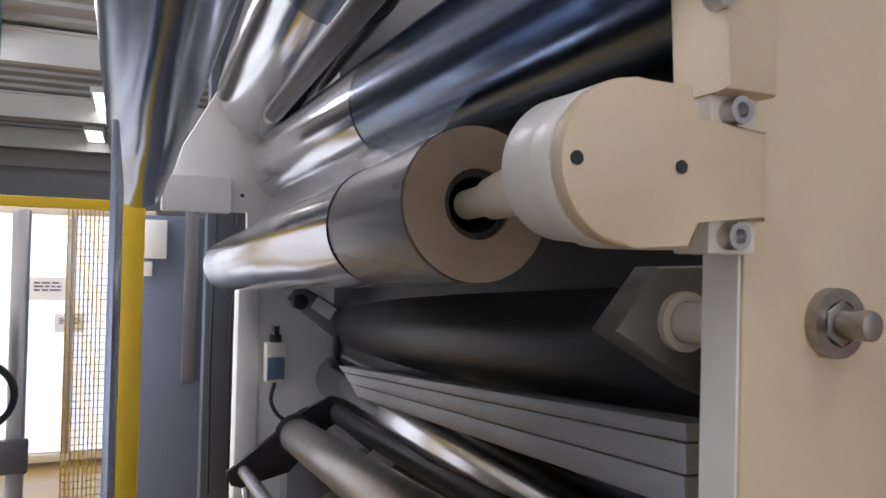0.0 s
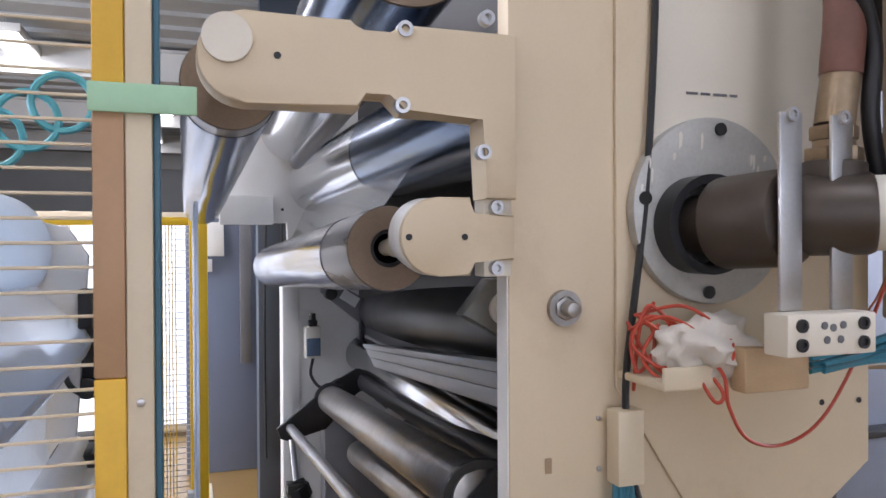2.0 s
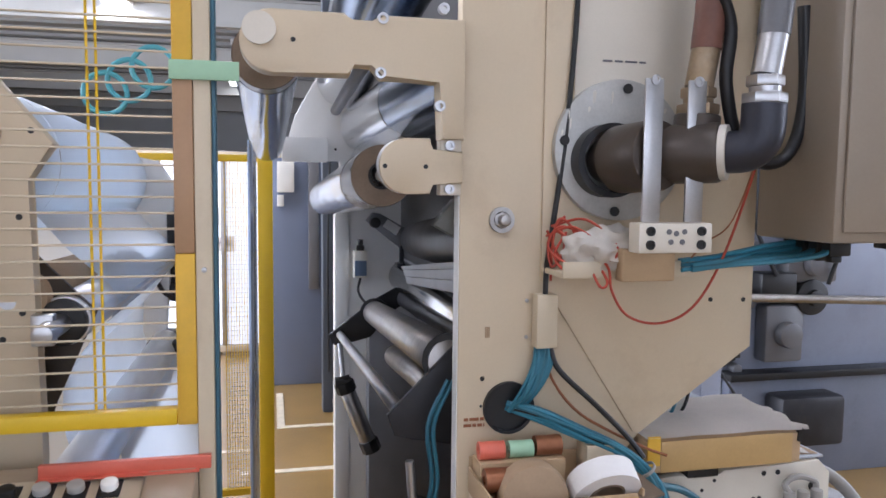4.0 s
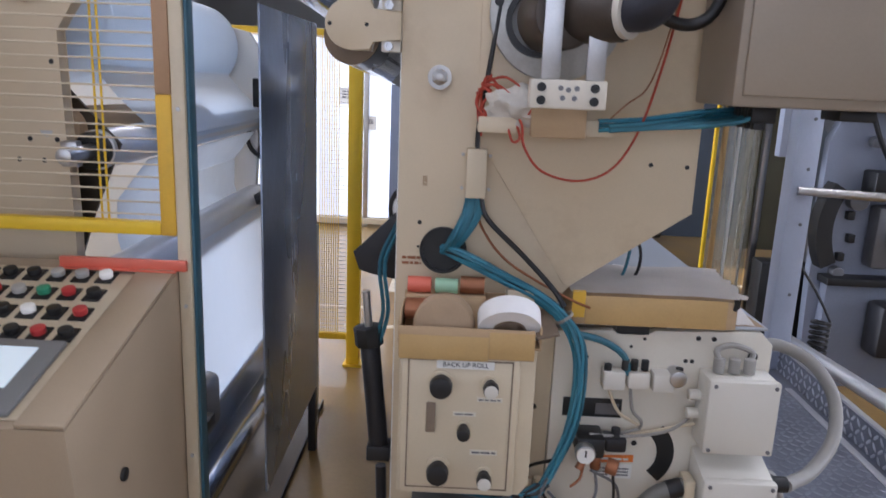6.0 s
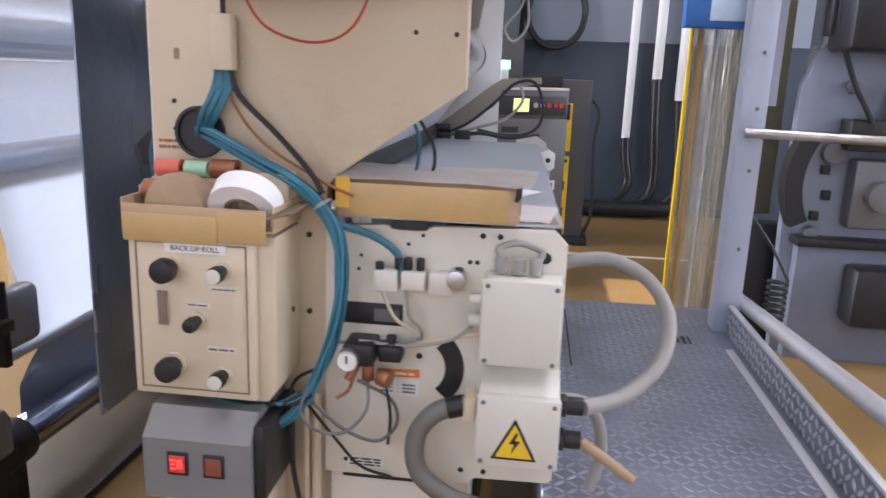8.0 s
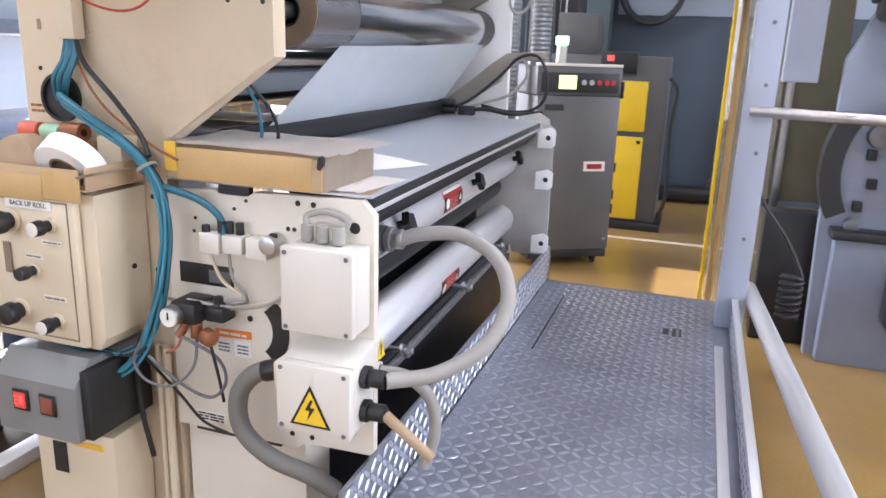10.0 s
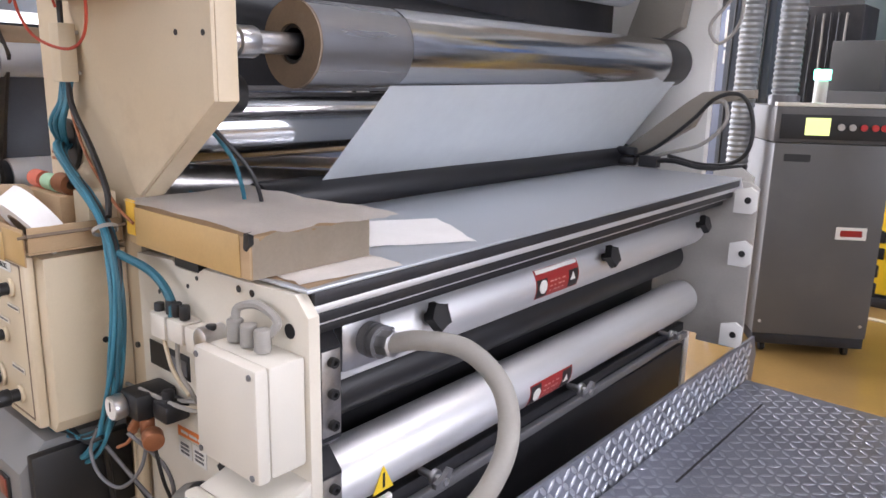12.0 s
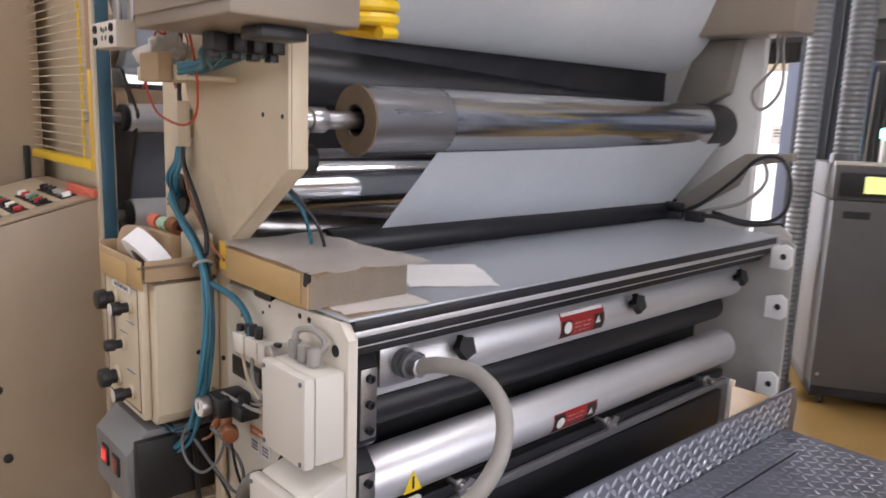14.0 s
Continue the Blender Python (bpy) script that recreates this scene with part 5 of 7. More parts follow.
for pts, m_ in (([(0.40, -0.06, 0.66), (0.402, -0.08, 0.60), (0.36, -0.10, 0.555), (0.30, -0.11, 0.56), (0.268, -0.11, 0.60), (0.285, -0.10, 0.65)], GUNMETAL), ([(0.37, -0.07, 0.665), (0.362, -0.08, 0.64), (0.34, -0.09, 0.625)], COPPER), ([(0.44, -0.07, 0.66), (0.45, -0.06, 0.58), (0.44, -0.03, 0.50)], BLACK)):
    bm = B()
    tube(bm, pts, 0.0035, 8, 6)
    part("air_hose", bm, m_, gau)

# junction boxes with conduits
jb = thing("junction_box", "light grey plastic junction box with corner screws", "junction box", (0.71, -0.05, 0.728), "junction boxes")
bm = B()
box(bm, (0.633, -0.07, 0.728), (0.79, -0.0045, 0.903), 0.006)
part("body", bm, PLASTIC, jb)
bm = B()
box(bm, (0.631, -0.095, 0.726), (0.792, -0.0705, 0.905), 0.007)
lid = part("lid", bm, PLASTIC, jb)
for x in (0.644, 0.779):
    for z in (0.738, 0.893):
        bm = B()
        screw(bm, x, -0.0952, z, 0.005, 0.003)
        part("lid_screw", bm, GUNMETAL, lid)
for x in (0.665, 0.70, 0.735):
    bm = B()
    cyl(bm, (x, -0.04, 0.9055), (x, -0.04, 0.94), 0.013, n=12, bev=0.002)
    part("cable_gland", bm, GREYHOSE, jb)
bm = B()
tube(bm, [(0.665, -0.04, 0.935), (0.66, -0.03, 0.955), (0.70, -0.02, 0.965), (0.745, -0.02, 0.95), (0.74, -0.03, 0.93)], 0.007, 8)
part("cable_loop", bm, GREYHOSE, jb)
for z in (0.80, 0.845):
    bm = B()
    cyl(bm, (0.632, -0.035, z), (0.605, -0.035, z), 0.013, n=12, bev=0.002)
    part("cable_gland", bm, PLASTIC, jb)
jb2 = thing("junction_box", "light grey plastic junction box with a yellow warning triangle", "junction box", (0.71, -0.06, 0.52), "junction boxes")
bm = B()
prism(bm, [(-0.10, 0.525), (-0.10, 0.672), (-0.0045, 0.70), (-0.0045, 0.525)], 0.637, 0.80, "x", bev=0.004)
part("body", bm, PLASTIC, jb2)
bm = B()
box(bm, (0.635, -0.126, 0.523), (0.802, -0.1005, 0.674), 0.006)
lid = part("lid", bm, PLASTIC, jb2)
for x in (0.648, 0.789):
    for z in (0.535, 0.662):
        bm = B()
        screw(bm, x, -0.1262, z, 0.005, 0.003)
        part("lid_screw", bm, GUNMETAL, lid)
bm = B()
prism(bm, [(0.668, 0.542), (0.760, 0.542), (0.714, 0.632)], -0.1275, -0.1262)
tri = part("warning_border", bm, BLACK, lid)
bm = B()
prism(bm, [(0.677, 0.5475), (0.751, 0.5475), (0.714, 0.620)], -0.1287, -0.1276)
part("warning_triangle", bm, WARNYEL, lid, "yellow high-voltage triangle")
bm = B()
prism(bm, [(0.716, 0.602), (0.704, 0.578), (0.714, 0.578), (0.708, 0.555), (0.726, 0.585), (0.715, 0.585), (0.722, 0.602)], -0.1297, -0.1288)
part("bolt_symbol", bm, BLACK, lid)
for z in (0.64, 0.565):
    bm = B()
    cyl(bm, (0.801, -0.06, z), (0.815, -0.06, z), 0.025, n=8, bev=0.002)
    cyl(bm, (0.815, -0.06, z), (0.85, -0.06, z), 0.019, n=16, bev=0.002)
    part("cable_gland", bm, BLACK, jb2)


def conduit(label, pts, r, material, ribs=0.0):
    t = thing("conduit", label, "conduit", pts[0], "flexible conduits")
    bm = B()
    tube(bm, pts, r, 14, 10, ribs)
    part("hose", bm, material, t)
    return t


h = conduit("grey flexible conduit looping from the roller cover to the junction box",
            [(0.775, 0.185, 0.868), (0.83, 0.20, 0.885), (0.915, 0.22, 0.885), (1.0, 0.205, 0.845), (1.042, 0.155, 0.775), (1.022, 0.085, 0.695), (0.94, 0.005, 0.645), (0.85, -0.06, 0.638)], 0.0168, GREYHOSE)
bm = B()
box(bm, (0.69, 0.125, 0.818), (0.724, 0.215, 0.905), 0.004)
box(bm, (0.70, 0.215, 0.842), (0.730, 0.245, 0.872), 0.003)
part("flange", bm, STEEL, h)
bm = B()
ring(bm, (0.7245, 0.185, 0.866), (0.740, 0.185, 0.866), 0.031, 0.012, 28)
ring(bm, (0.746, 0.185, 0.867), (0.758, 0.185, 0.867), 0.029, 0.012, 28)
part("gland_ring", bm, GUNMETAL, h)
bm = B()
cyl(bm, (0.740, 0.185, 0.866), (0.785, 0.186, 0.869), 0.023, n=8, bev=0.003)
part("gland_nut", bm, STEEL, h)
h2 = conduit("grey flexible conduit bent down beside the side plate", [(0.632, -0.06, 0.622), (0.60, -0.063, 0.622), (0.545, -0.067, 0.60), (0.508, -0.07, 0.545), (0.515, -0.07, 0.465), (0.58, -0.06, 0.405), (0.66, -0.04, 0.37), (0.72, -0.02, 0.33)], 0.021, HOSEDARK)
bm = B()
cyl(bm, (0.572, -0.065, 0.613), (0.606, -0.0625, 0.623), 0.0228, n=24, bev=0.001)
part("rubber_cuff", bm, RUBBER, h2, "dark rubber cuff")
bm = B()
box(bm, (0.6065, -0.088, 0.596), (0.631, -0.034, 0.65), 0.004)
part("end_block", bm, CREAM2, h2, "pale square end block")
h3 = conduit("grey conduit hanging behind the junction box", [(0.80, 0.02, 0.62), (0.86, 0.05, 0.60), (0.90, 0.08, 0.54), (0.91, 0.08, 0.46), (0.89, 0.07, 0.38)], 0.014, GREYHOSE)
stick = thing("taped_hose_end", "tan taped hose end hanging from the junction box", "hose", (0.85, -0.06, 0.56))
bm = B()
tube(bm, [(0.85, -0.06, 0.563), (0.88, -0.065, 0.545), (0.92, -0.07, 0.52), (0.96, -0.075, 0.495)], 0.0115, 12)
part("hose", bm, KRAFT, stick)

# table top and its front profiles
tab = thing("steel_table", "thin grey sheet steel table top over the rollers", "table top", (0.55, 0.95, 0.99))
bm = B()
box(bm, (0.295, 0.005, 0.994), (0.785, 1.90, 1.000), 0.0015)
part("top", bm, mat("table_sheet", (0.54, 0.57, 0.61), 0.36, 0.6, var=0.03, scale=3, fine=90, bump=0.0, rvar=0.05), tab)
for k, (x0, x1, z0, z1, m_) in enumerate(((0.772, 0.784, 0.972, 0.9935, DARK), (0.755, 0.776, 0.957, 0.9715, ALU), (0.742, 0.765, 0.935, 0.9565, DARK), (0.728, 0.748, 0.925, 0.9345, ALU), (0.70, 0.735, 0.905, 0.9245, RUBBER))):
    bm = B()
    box(bm, (x0, 0.02, z0), (x1, 1.87, z1), 0.0015)
    part("front_profile", bm, m_, tab)
bm = B()
prism(bm, [(0.66, 0.999), (0.785, 0.999), (0.80, 0.96), (0.79, 0.94)], 1.872, 1.8745)
part("end_lip", bm, ALU, tab)

ew = thing("end_bracket", "end plate with bolt holes at the drive side, shade in its grey colour", "bracket", (0.80, 1.9, 0.42))
bm = B()
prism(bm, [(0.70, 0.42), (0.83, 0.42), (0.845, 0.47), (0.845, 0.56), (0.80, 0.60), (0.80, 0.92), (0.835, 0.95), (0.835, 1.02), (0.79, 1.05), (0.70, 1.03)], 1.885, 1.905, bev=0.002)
# same dimmed copy, so this plate also carries painted shade
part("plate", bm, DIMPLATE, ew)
for x, z in ((0.815, 0.985), (0.82, 0.52), (0.775, 0.75)):
    bm = B()
    cyl(bm, (x, 1.8845, z), (x, 1.8835, z), 0.012, n=14)
    part("bolt_hole", bm, BLACK, ew)
# covered rollers
for z, lab in ((0.84, "upper"), (0.582, "lower")):
    cov = thing("roller_cover", f"brushed aluminium {lab} roller cover tube with a red warning label", "roller cover", (0.64, 0.11, z), "roller covers")
    bm = B()
    cyl(bm, (0.64, 0.112, z), (0.64, 1.82, z), 0.064, n=48, bev=0.003)
    part("tube", bm, ALU, cov)
    y0, y1 = 0.745, 0.945
    bm = B()
    a0, a1 = (38, -26) if z > .7 else (14, -38)
    g_ = [[(0.64 + 0.0648 * math.cos(radians(a)), y, z + 0.0648 * math.sin(radians(a))) for a in [a0 + (a1 - a0) * i / 8 for i in range(9)]] for y in (y0, (y0 + y1) / 2, y1)]
    sheet(bm, g_)
    lb = part("label", bm, LABELRED, cov, "red warning label")
    e0, e1 = (16, -24) if z > .7 else (10, -36)
    for (ya, yb) in ((y0 + 0.004, y0 + 0.05), (y1 - 0.05, y1 - 0.004)):
        bm = B()
        sheet(bm, [[(0.64 + 0.0652 * math.cos(radians(a)), y, z + 0.0652 * math.sin(radians(a))) for a in [e0 + (e1 - e0) * i / 6 for i in range(7)]] for y in (ya, yb)])
        part("label_end", bm, BLACK, lb)
    bm = B()
    for k in range(3):
        a_ = e0 + (e1 - e0) * (0.25 + 0.25 * k)
        for q in range(4):
            yq = y0 + 0.062 + q * 0.019
            sheet(bm, [[(0.64 + 0.0653 * math.cos(radians(a)), y, z + 0.0653 * math.sin(radians(a))) for a in (a_ + 1.6, a_ - 1.6)] for y in (yq, yq + 0.015 - 0.004 * ((k + q) % 3))])
    part("print_line", bm, mat("pale_red_print", (0.62, 0.30, 0.27), 0.4, var=0.05, bump=0) if z > .7 else bpy.data.materials["pale_red_print"], lb)
    for (ya, yb) in ((y0 + 0.014, y0 + 0.048), (y1 - 0.048, y1 - 0.014)):
        aa = a0 + (a1 - a0) * (0.6 if z > .7 else 0.5)
        bm = B()
        cnt = Vector((0.64 + 0.0655 * math.cos(radians(aa)), (ya + yb) / 2, z + 0.0655 * math.sin(radians(aa))))
        out_ = Vector((math.cos(radians(aa)), 0, math.sin(radians(aa))))
        cyl(bm, cnt - out_ * 0.001, cnt + out_ * 0.0008, 0.0165 if ya < 0.8 else 0.013, n=24 if ya < 0.8 else 3)
        part("symbol", bm, LABELWHITE, lb)
    if z > .7:
        bm = B()
        g_ = [[(0.64 + 0.0656 * math.cos(radians(a)), y, z + 0.0656 * math.sin(radians(a))) for a in (37, 34, 31, 28)] for y in (y0 + .006, (y0 + y1) / 2, y1 - .006)]
        sheet(bm, g_)
        part("label_header", bm, LABELWHITE, lb)
    for y in ((0.36, 1.08, 1.75) if z > .7 else ()):
        d = Vector((math.cos(radians(18)), 0, math.sin(radians(18))))
        c = Vector((0.64, y, z)) + d * 0.064
        bm = B()
        cyl(bm, c - d * .004, c + d * 0.022, 0.011, n=16)
        prism(bm, [(math.cos(a) * (0.032 if i % 2 else 0.020), math.sin(a) * (0.032 if i % 2 else 0.020)) for i, a in enumerate(math.pi * k / 5 for k in range(10))], 0.0, 0.02, "z", bev=0.003)
        ob = part("star_knob", bm, BLACK, cov, "black star knob")
        # seat the star head on its stem
        me = ob.data
        mt = Matrix.Translation(c + d * 0.018) @ d.to_track_quat("Z", "Y").to_matrix().to_4x4()
        for v in me.vertices:
            if abs(v.co.x) < 0.05 and abs(v.co.y) < 0.05 and -0.01 < v.co.z < 0.03:
                v.co = mt @ v.co
    if z < .7:
        for y in (0.39, 1.0, 1.6):
            bm = B()
            cyl(bm, (0.665, y, 0.512), (0.738, y, 0.512), 0.008, n=12, bev=0.001)
            cyl(bm, (0.70, y, 0.512), (0.712, y, 0.512), 0.017, n=14, bev=0.002)
            part("stud", bm, STEEL, cov)
            bm = B()
            prism(bm, [(-0.030, 0.006), (-0.024, 0.016), (-0.008, 0.009), (0.008, 0.009), (0.024, 0.016), (0.030, 0.006), (0.010, -0.010), (-0.010, -0.010)], -0.006, 0.006, "x", bev=0.002)
            bm.transform(Matrix.Translation((0.728, y, 0.512)) @ Matrix.Rotation(radians(25 if y < 1.2 else -20), 4, "X"))
            part("wing_screw", bm, GUNMETAL, cov)
for z, r, m_ in ((0.727, 0.052, RUBBER), (0.535, 0.03, DARK), (0.90, 0.03, DARK)):
    roller("back_roller", "dark roller behind the aluminium covers", (0.60, 0.112, z), (0.60, 1.82, z), r, m_, group="station rollers")
# dark sheet and two rods fill the gap between the covers
bp_ = thing("backing_plate", "dark sheet filling the gap behind the roller covers", "plate", (0.545, 0.112, 0.42))
bm = B()
box(bm, (0.540, 0.112, 0.42), (0.546, 1.82, 0.985), 0.001)
part("sheet", bm, DARK, bp_)
for z in (0.705, 0.75):
    bm = B()
    cyl(bm, (0.60, 0.115, z), (0.60, 1.818, z), 0.024, n=20)
    part("rod", bm, DARK, bp_)
xb = thing("cross_bar", "dark cross bar with a lip below the rollers", "bar", (0.66, 0.112, 0.46))
bm = B()
box(bm, (0.648, 0.112, 0.462), (0.672, 1.83, 0.492), 0.002)
part("bar", bm, DARK, xb)
bm = B()
box(bm, (0.672, 0.112, 0.44), (0.69, 1.83, 0.4615), 0.002)
part("lip", bm, GUNMETAL, xb)
lab_bar = single("loose_label", box(B(), (0.70, 0.16, 0.505), (0.71, 0.27, 0.525)), LABELWHITE, "small white tag on the lower roller", "label")
wt = thing("warning_sticker", "small yellow warning triangle sticker on the lower cover", "sticker", (0.70, 0.24, 0.56))
bm = B()
prism(bm, [(0.21, 0.548), (0.265, 0.548), (0.2375, 0.60)], 0.7165, 0.7175, "x")
part("triangle", bm, WARNYEL, wt)
bm = B()
prism(bm, [(0.235, 0.555), (0.241, 0.555), (0.241, 0.585), (0.235, 0.585)], 0.7176, 0.7182, "x")
part("mark", bm, BLACK, wt)
bm = B()
box(bm, (0.40, 0.13, 0.02), (0.62, 1.82, 0.40), 0.004)
single("machine_base", bm, DARK, "dark machine base under the roller station", "machine base")

# the table and covers run at a slight angle to the side frame
STATION = Matrix.Translation((0.70, 0.05, 0.9)) @ Matrix.Rotation(radians(1.9), 4, "Z") @ Matrix.Rotation(radians(-0.5), 4, "X") @ Matrix.Translation((-0.70, -0.05, -0.9))
for ob in [o for o in bpy.data.objects if o.parent is None and o.name.split(".")[0] in ("roller_cover", "back_roller", "backing_plate", "cross_bar", "loose_label", "warning_sticker", "end_bracket")]:
    ob.matrix_world = STATION @ Matrix.Translation((0.012 if "cover" in ob.name else 0, 0, 0)) @ Matrix.Translation(ob.location)
tab.matrix_world = Matrix.Translation((0.78, 0.02, 0)) @ Matrix.Rotation(radians(1.4), 4, "Z") @ Matrix.Translation((-0.78, -0.02, 0)) @ Matrix.Translation(tab.location)

# cardboard box and papers on the table
cb = thing("cardboard_box", "worn flat cardboard box with torn lid and tape", "box", (0.5, 0.1, 1.0))
bm = B()
box(bm, (0.322, -0.03, 1.0030), (0.695, 0.215, 1.070), 0.003)
part("body", bm, CARDBOARD, cb)
bm = B()
rng = random.Random(2)
grid = []
for i in range(17):
    row = []
    for j in range(17):
        u, v = i / 16, j / 16
        x = 0.316 + 0.395 * u + 0.02 * v * u
        y = -0.034 + 0.262 * v + (0.05 * max(0, u - 0.6) if j > 12 else 0)
        z = 1.0815 + 0.006 * noise.noise((u * 3, v * 3, 1))
        if i >= 14:
            k_ = (i - 13) / 3
            x += 0.010 * k_ * noise.noise((v * 9, 0, 3)) + rng.uniform(-0.004, 0.006) * k_
            z += k_ * (0.007 * noise.noise((v * 6, 1, 0)) - 0.004)
        if j == 16:
            y += rng.uniform(-0.006, 0.01)
        row.append((x, y, z))
    grid.append(row)
sheet(bm, grid, 0.0022)
DUSTY = mat("dusty_cardboard", (0.75, 0.71, 0.67), 0.8, var=0.10, scale=7, fine=160, bump=0.15, stain=(0.42, 0.32, 0.22), stain_amt=0.55)
part("lid", bm, DUSTY, cb, "dusty torn lid")
bm = B()
box(bm, (0.321, -0.032, 1.02), (0.35, -0.0285, 1.083))
part("tape", bm, YELLOWTAPE, cb)
bm = B()
prism(bm, [(0.684, 1.052), (0.691, 1.049), (0.698, 1.060), (0.699, 1.079), (0.687, 1.076)], -0.0335, -0.024)
part("torn_corner", bm, BLACK, cb)
bm = B()
grid = [[(0.6965 + 0.005 * noise.noise((v * 5, w_ * 2, 4)) * w_, -0.026 + 0.238 * v, 1.004 + (0.066 + 0.007 * noise.noise((v * 7, 0, 9))) * w_) for w_ in (0, 0.35, 0.7, 1)] for v in [i / 14 for i in range(15)]]
sheet(bm, grid, 0.002)
part("side_panel", bm, mat("faded_cardboard", (0.50, 0.425, 0.33), 0.85, var=0.12, scale=8, fine=160, bump=0.12, stain=(0.36, 0.27, 0.18), stain_amt=0.4), cb, "pale faded side panel")
bm = B()
box(bm, (0.352, -0.0325, 1.004), (0.672, -0.0305, 1.072), 0.0005)
part("tape_front", bm, OCHRETAPE, cb, "ochre taped front")
rng = random.Random(5)
for k, (x, y, w, h_, a, z) in enumerate(((0.62, 0.105, 0.30, 0.21, 5, 1.0008), (0.59, 0.416, 0.245, 0.212, -30, 1.0016), (0.705, 0.12, 0.13, 0.20, -7, 1.0022))):
    bm = B()
    grid = [[Vector((w * (i / 6 - .5), h_ * (j / 6 - .5) + 0.01 * noise.noise((i * .7, j * 2.0, k)), 0.006 * abs(noise.noise((i * .5, j * .5, k + 3))) * (1 if z > 1.05 or k == 1 else .3))) for j in range(7)] for i in range(7)]
    sheet(bm, grid)
    bm.transform(Matrix.Translation((x, y, z)) @ Matrix.Rotation(radians(a), 4, "Z"))
    single("paper_sheet", bm, (KRAFT, PAPER, DUSTY)[k], ("brown paper sheet under the box", "creased white paper sheet lying on the table", "dusty pale cardboard sheet under the box")[k], "paper", "loose papers")

# unwinding roll above the table and its web
film_roll("film_roll", "metallised film roll above the table with a hanging web", (0.462, 0.24, 1.362), (0.395, 2.0, 1.375), 0.082, 0.08, (0.14, 0.90), (FILMGREY, FILM, RUBBER))
sp = thing("roll_spindle", "steel roll spindle held in the frame", "spindle", (0.465, 0.1, 1.36))
bm = B()
cyl(bm, (0.469, 0.046, 1.361), (0.463, 0.28, 1.362), 0.020, n=24, bev=0.003)
cyl(bm, (0.468, 0.11, 1.361), (0.466, 0.15, 1.361), 0.028, n=24, bev=0.003)
part("shaft", bm, STEEL, sp)
bm = B()
box(bm, (0.45, 0.08, 1.24), (0.48, 0.10, 1.345), 0.003, Matrix.Rotation(radians(14), 4, "Y"))
part("lever", bm, STEEL, sp)
bm = B()
cyl(bm, (0.40, 0.06, 1.27), (0.40, 0.16, 1.27), 0.036, n=28, bev=0.004)
part("brake_disc", bm, BLACK, sp)
wb = thing("film_web", "pale blue-grey film web hanging from the roll to a lower roller", "film web", (0.4, 1.2, 1.0))
bm = B()
grid = []
for i in range(15):
    s = i / 14
    y = 0.475 + 1.47 * s
    a, b = Vector((0.520 - 0.06 * s, y, 1.325)), Vector((0.262, y - 0.01, 1.06))
    grid.append([a.lerp(b, k / 8) + Vector((0.002 * noise.noise((s * 4, k * .4, 0)), 0, 0.004 * noise.noise((s * 3, k * .3, 5)))) for k in range(9)])
sheet(bm, grid)
part("web", bm, WEB, wb)
roller("guide_roller", "dark rubber guide roller behind the table", (0.245, 0.30, 1.03), (0.235, 2.0, 1.03), 0.045, RUBBER, 0.015)
for x, z, r, m_ in ((0.155, 1.19, 0.075, CHROME),):
    roller("chrome_roller", "polished steel roller between the side frames", (x, 0.06, z), (x, 1.98, z), r, m_, 0.02)
bm = B()
box(bm, (0.14, 0.25, 1.28), (0.15, 2.0, 2.7))
bs_ = thing("back_shield", "dark sheet shield between the webs with a steel edge", "shield", (0.145, 0.25, 1.28))
part("sheet", bm, DARK, bs_)
bm = B()
box(bm, (0.137, 0.25, 1.268), (0.153, 2.0, 1.2795), 0.002)
part("edge_rail", bm, GUNMETAL, bs_)
cabl = thing("hanging_cable", "thin black cables hanging behind the frame", "cables", (0.38, 0.12, 1.05))
for k, pts in enumerate(([(0.45, 0.06, 1.22), (0.47, 0.10, 1.15), (0.45, 0.13, 1.06), (0.36, 0.15, 1.05), (0.31, 0.10, 1.08)], [(0.46, 0.06, 1.22), (0.50, 0.11, 1.14), (0.49, 0.14, 1.07), (0.42, 0.16, 1.06)])):
    bm = B()
    tube(bm, pts, 0.004, 7, 5)
    part("cable", bm, BLACK if k else TEAL, cabl)
tf = thing("film_web", "wide pale blue film web overhead between the frames", "film web", (0.3, 1.2, 1.6))
bm = B()
grid = []
for i in range(13):
    s = i / 12
    y = 0.45 + 1.5 * s
    pts = [Vector((0.43, y, 1.85)), Vector((0.36, y, 1.70)), Vector((0.27, y, 1.60)), Vector((0.20, y, 1.575)), Vector((0.165, y, 1.60))]
    grid.append(smooth_path(pts, 4))
sheet(bm, grid)
part("web", bm, WEB, tf)
coil = thing("coiled_hose", "yellow coiled air hose hanging from the box", "hose", (0.8, -0.02, 1.55))
bm = B()
tube(bm, [(0.80 + 0.05 * math.cos(a), 0.012 + 0.058 * math.sin(a), 1.515 + 0.0036 * a) for a in [i * math.pi / 6 for i in range(84)]] + [(0.80, 0.02, 1.76), (0.70, 0.03, 2.0), (0.60, 0.028, 2.3)], 0.011, 8, 2)
part("hose", bm, YELLOW, coil)
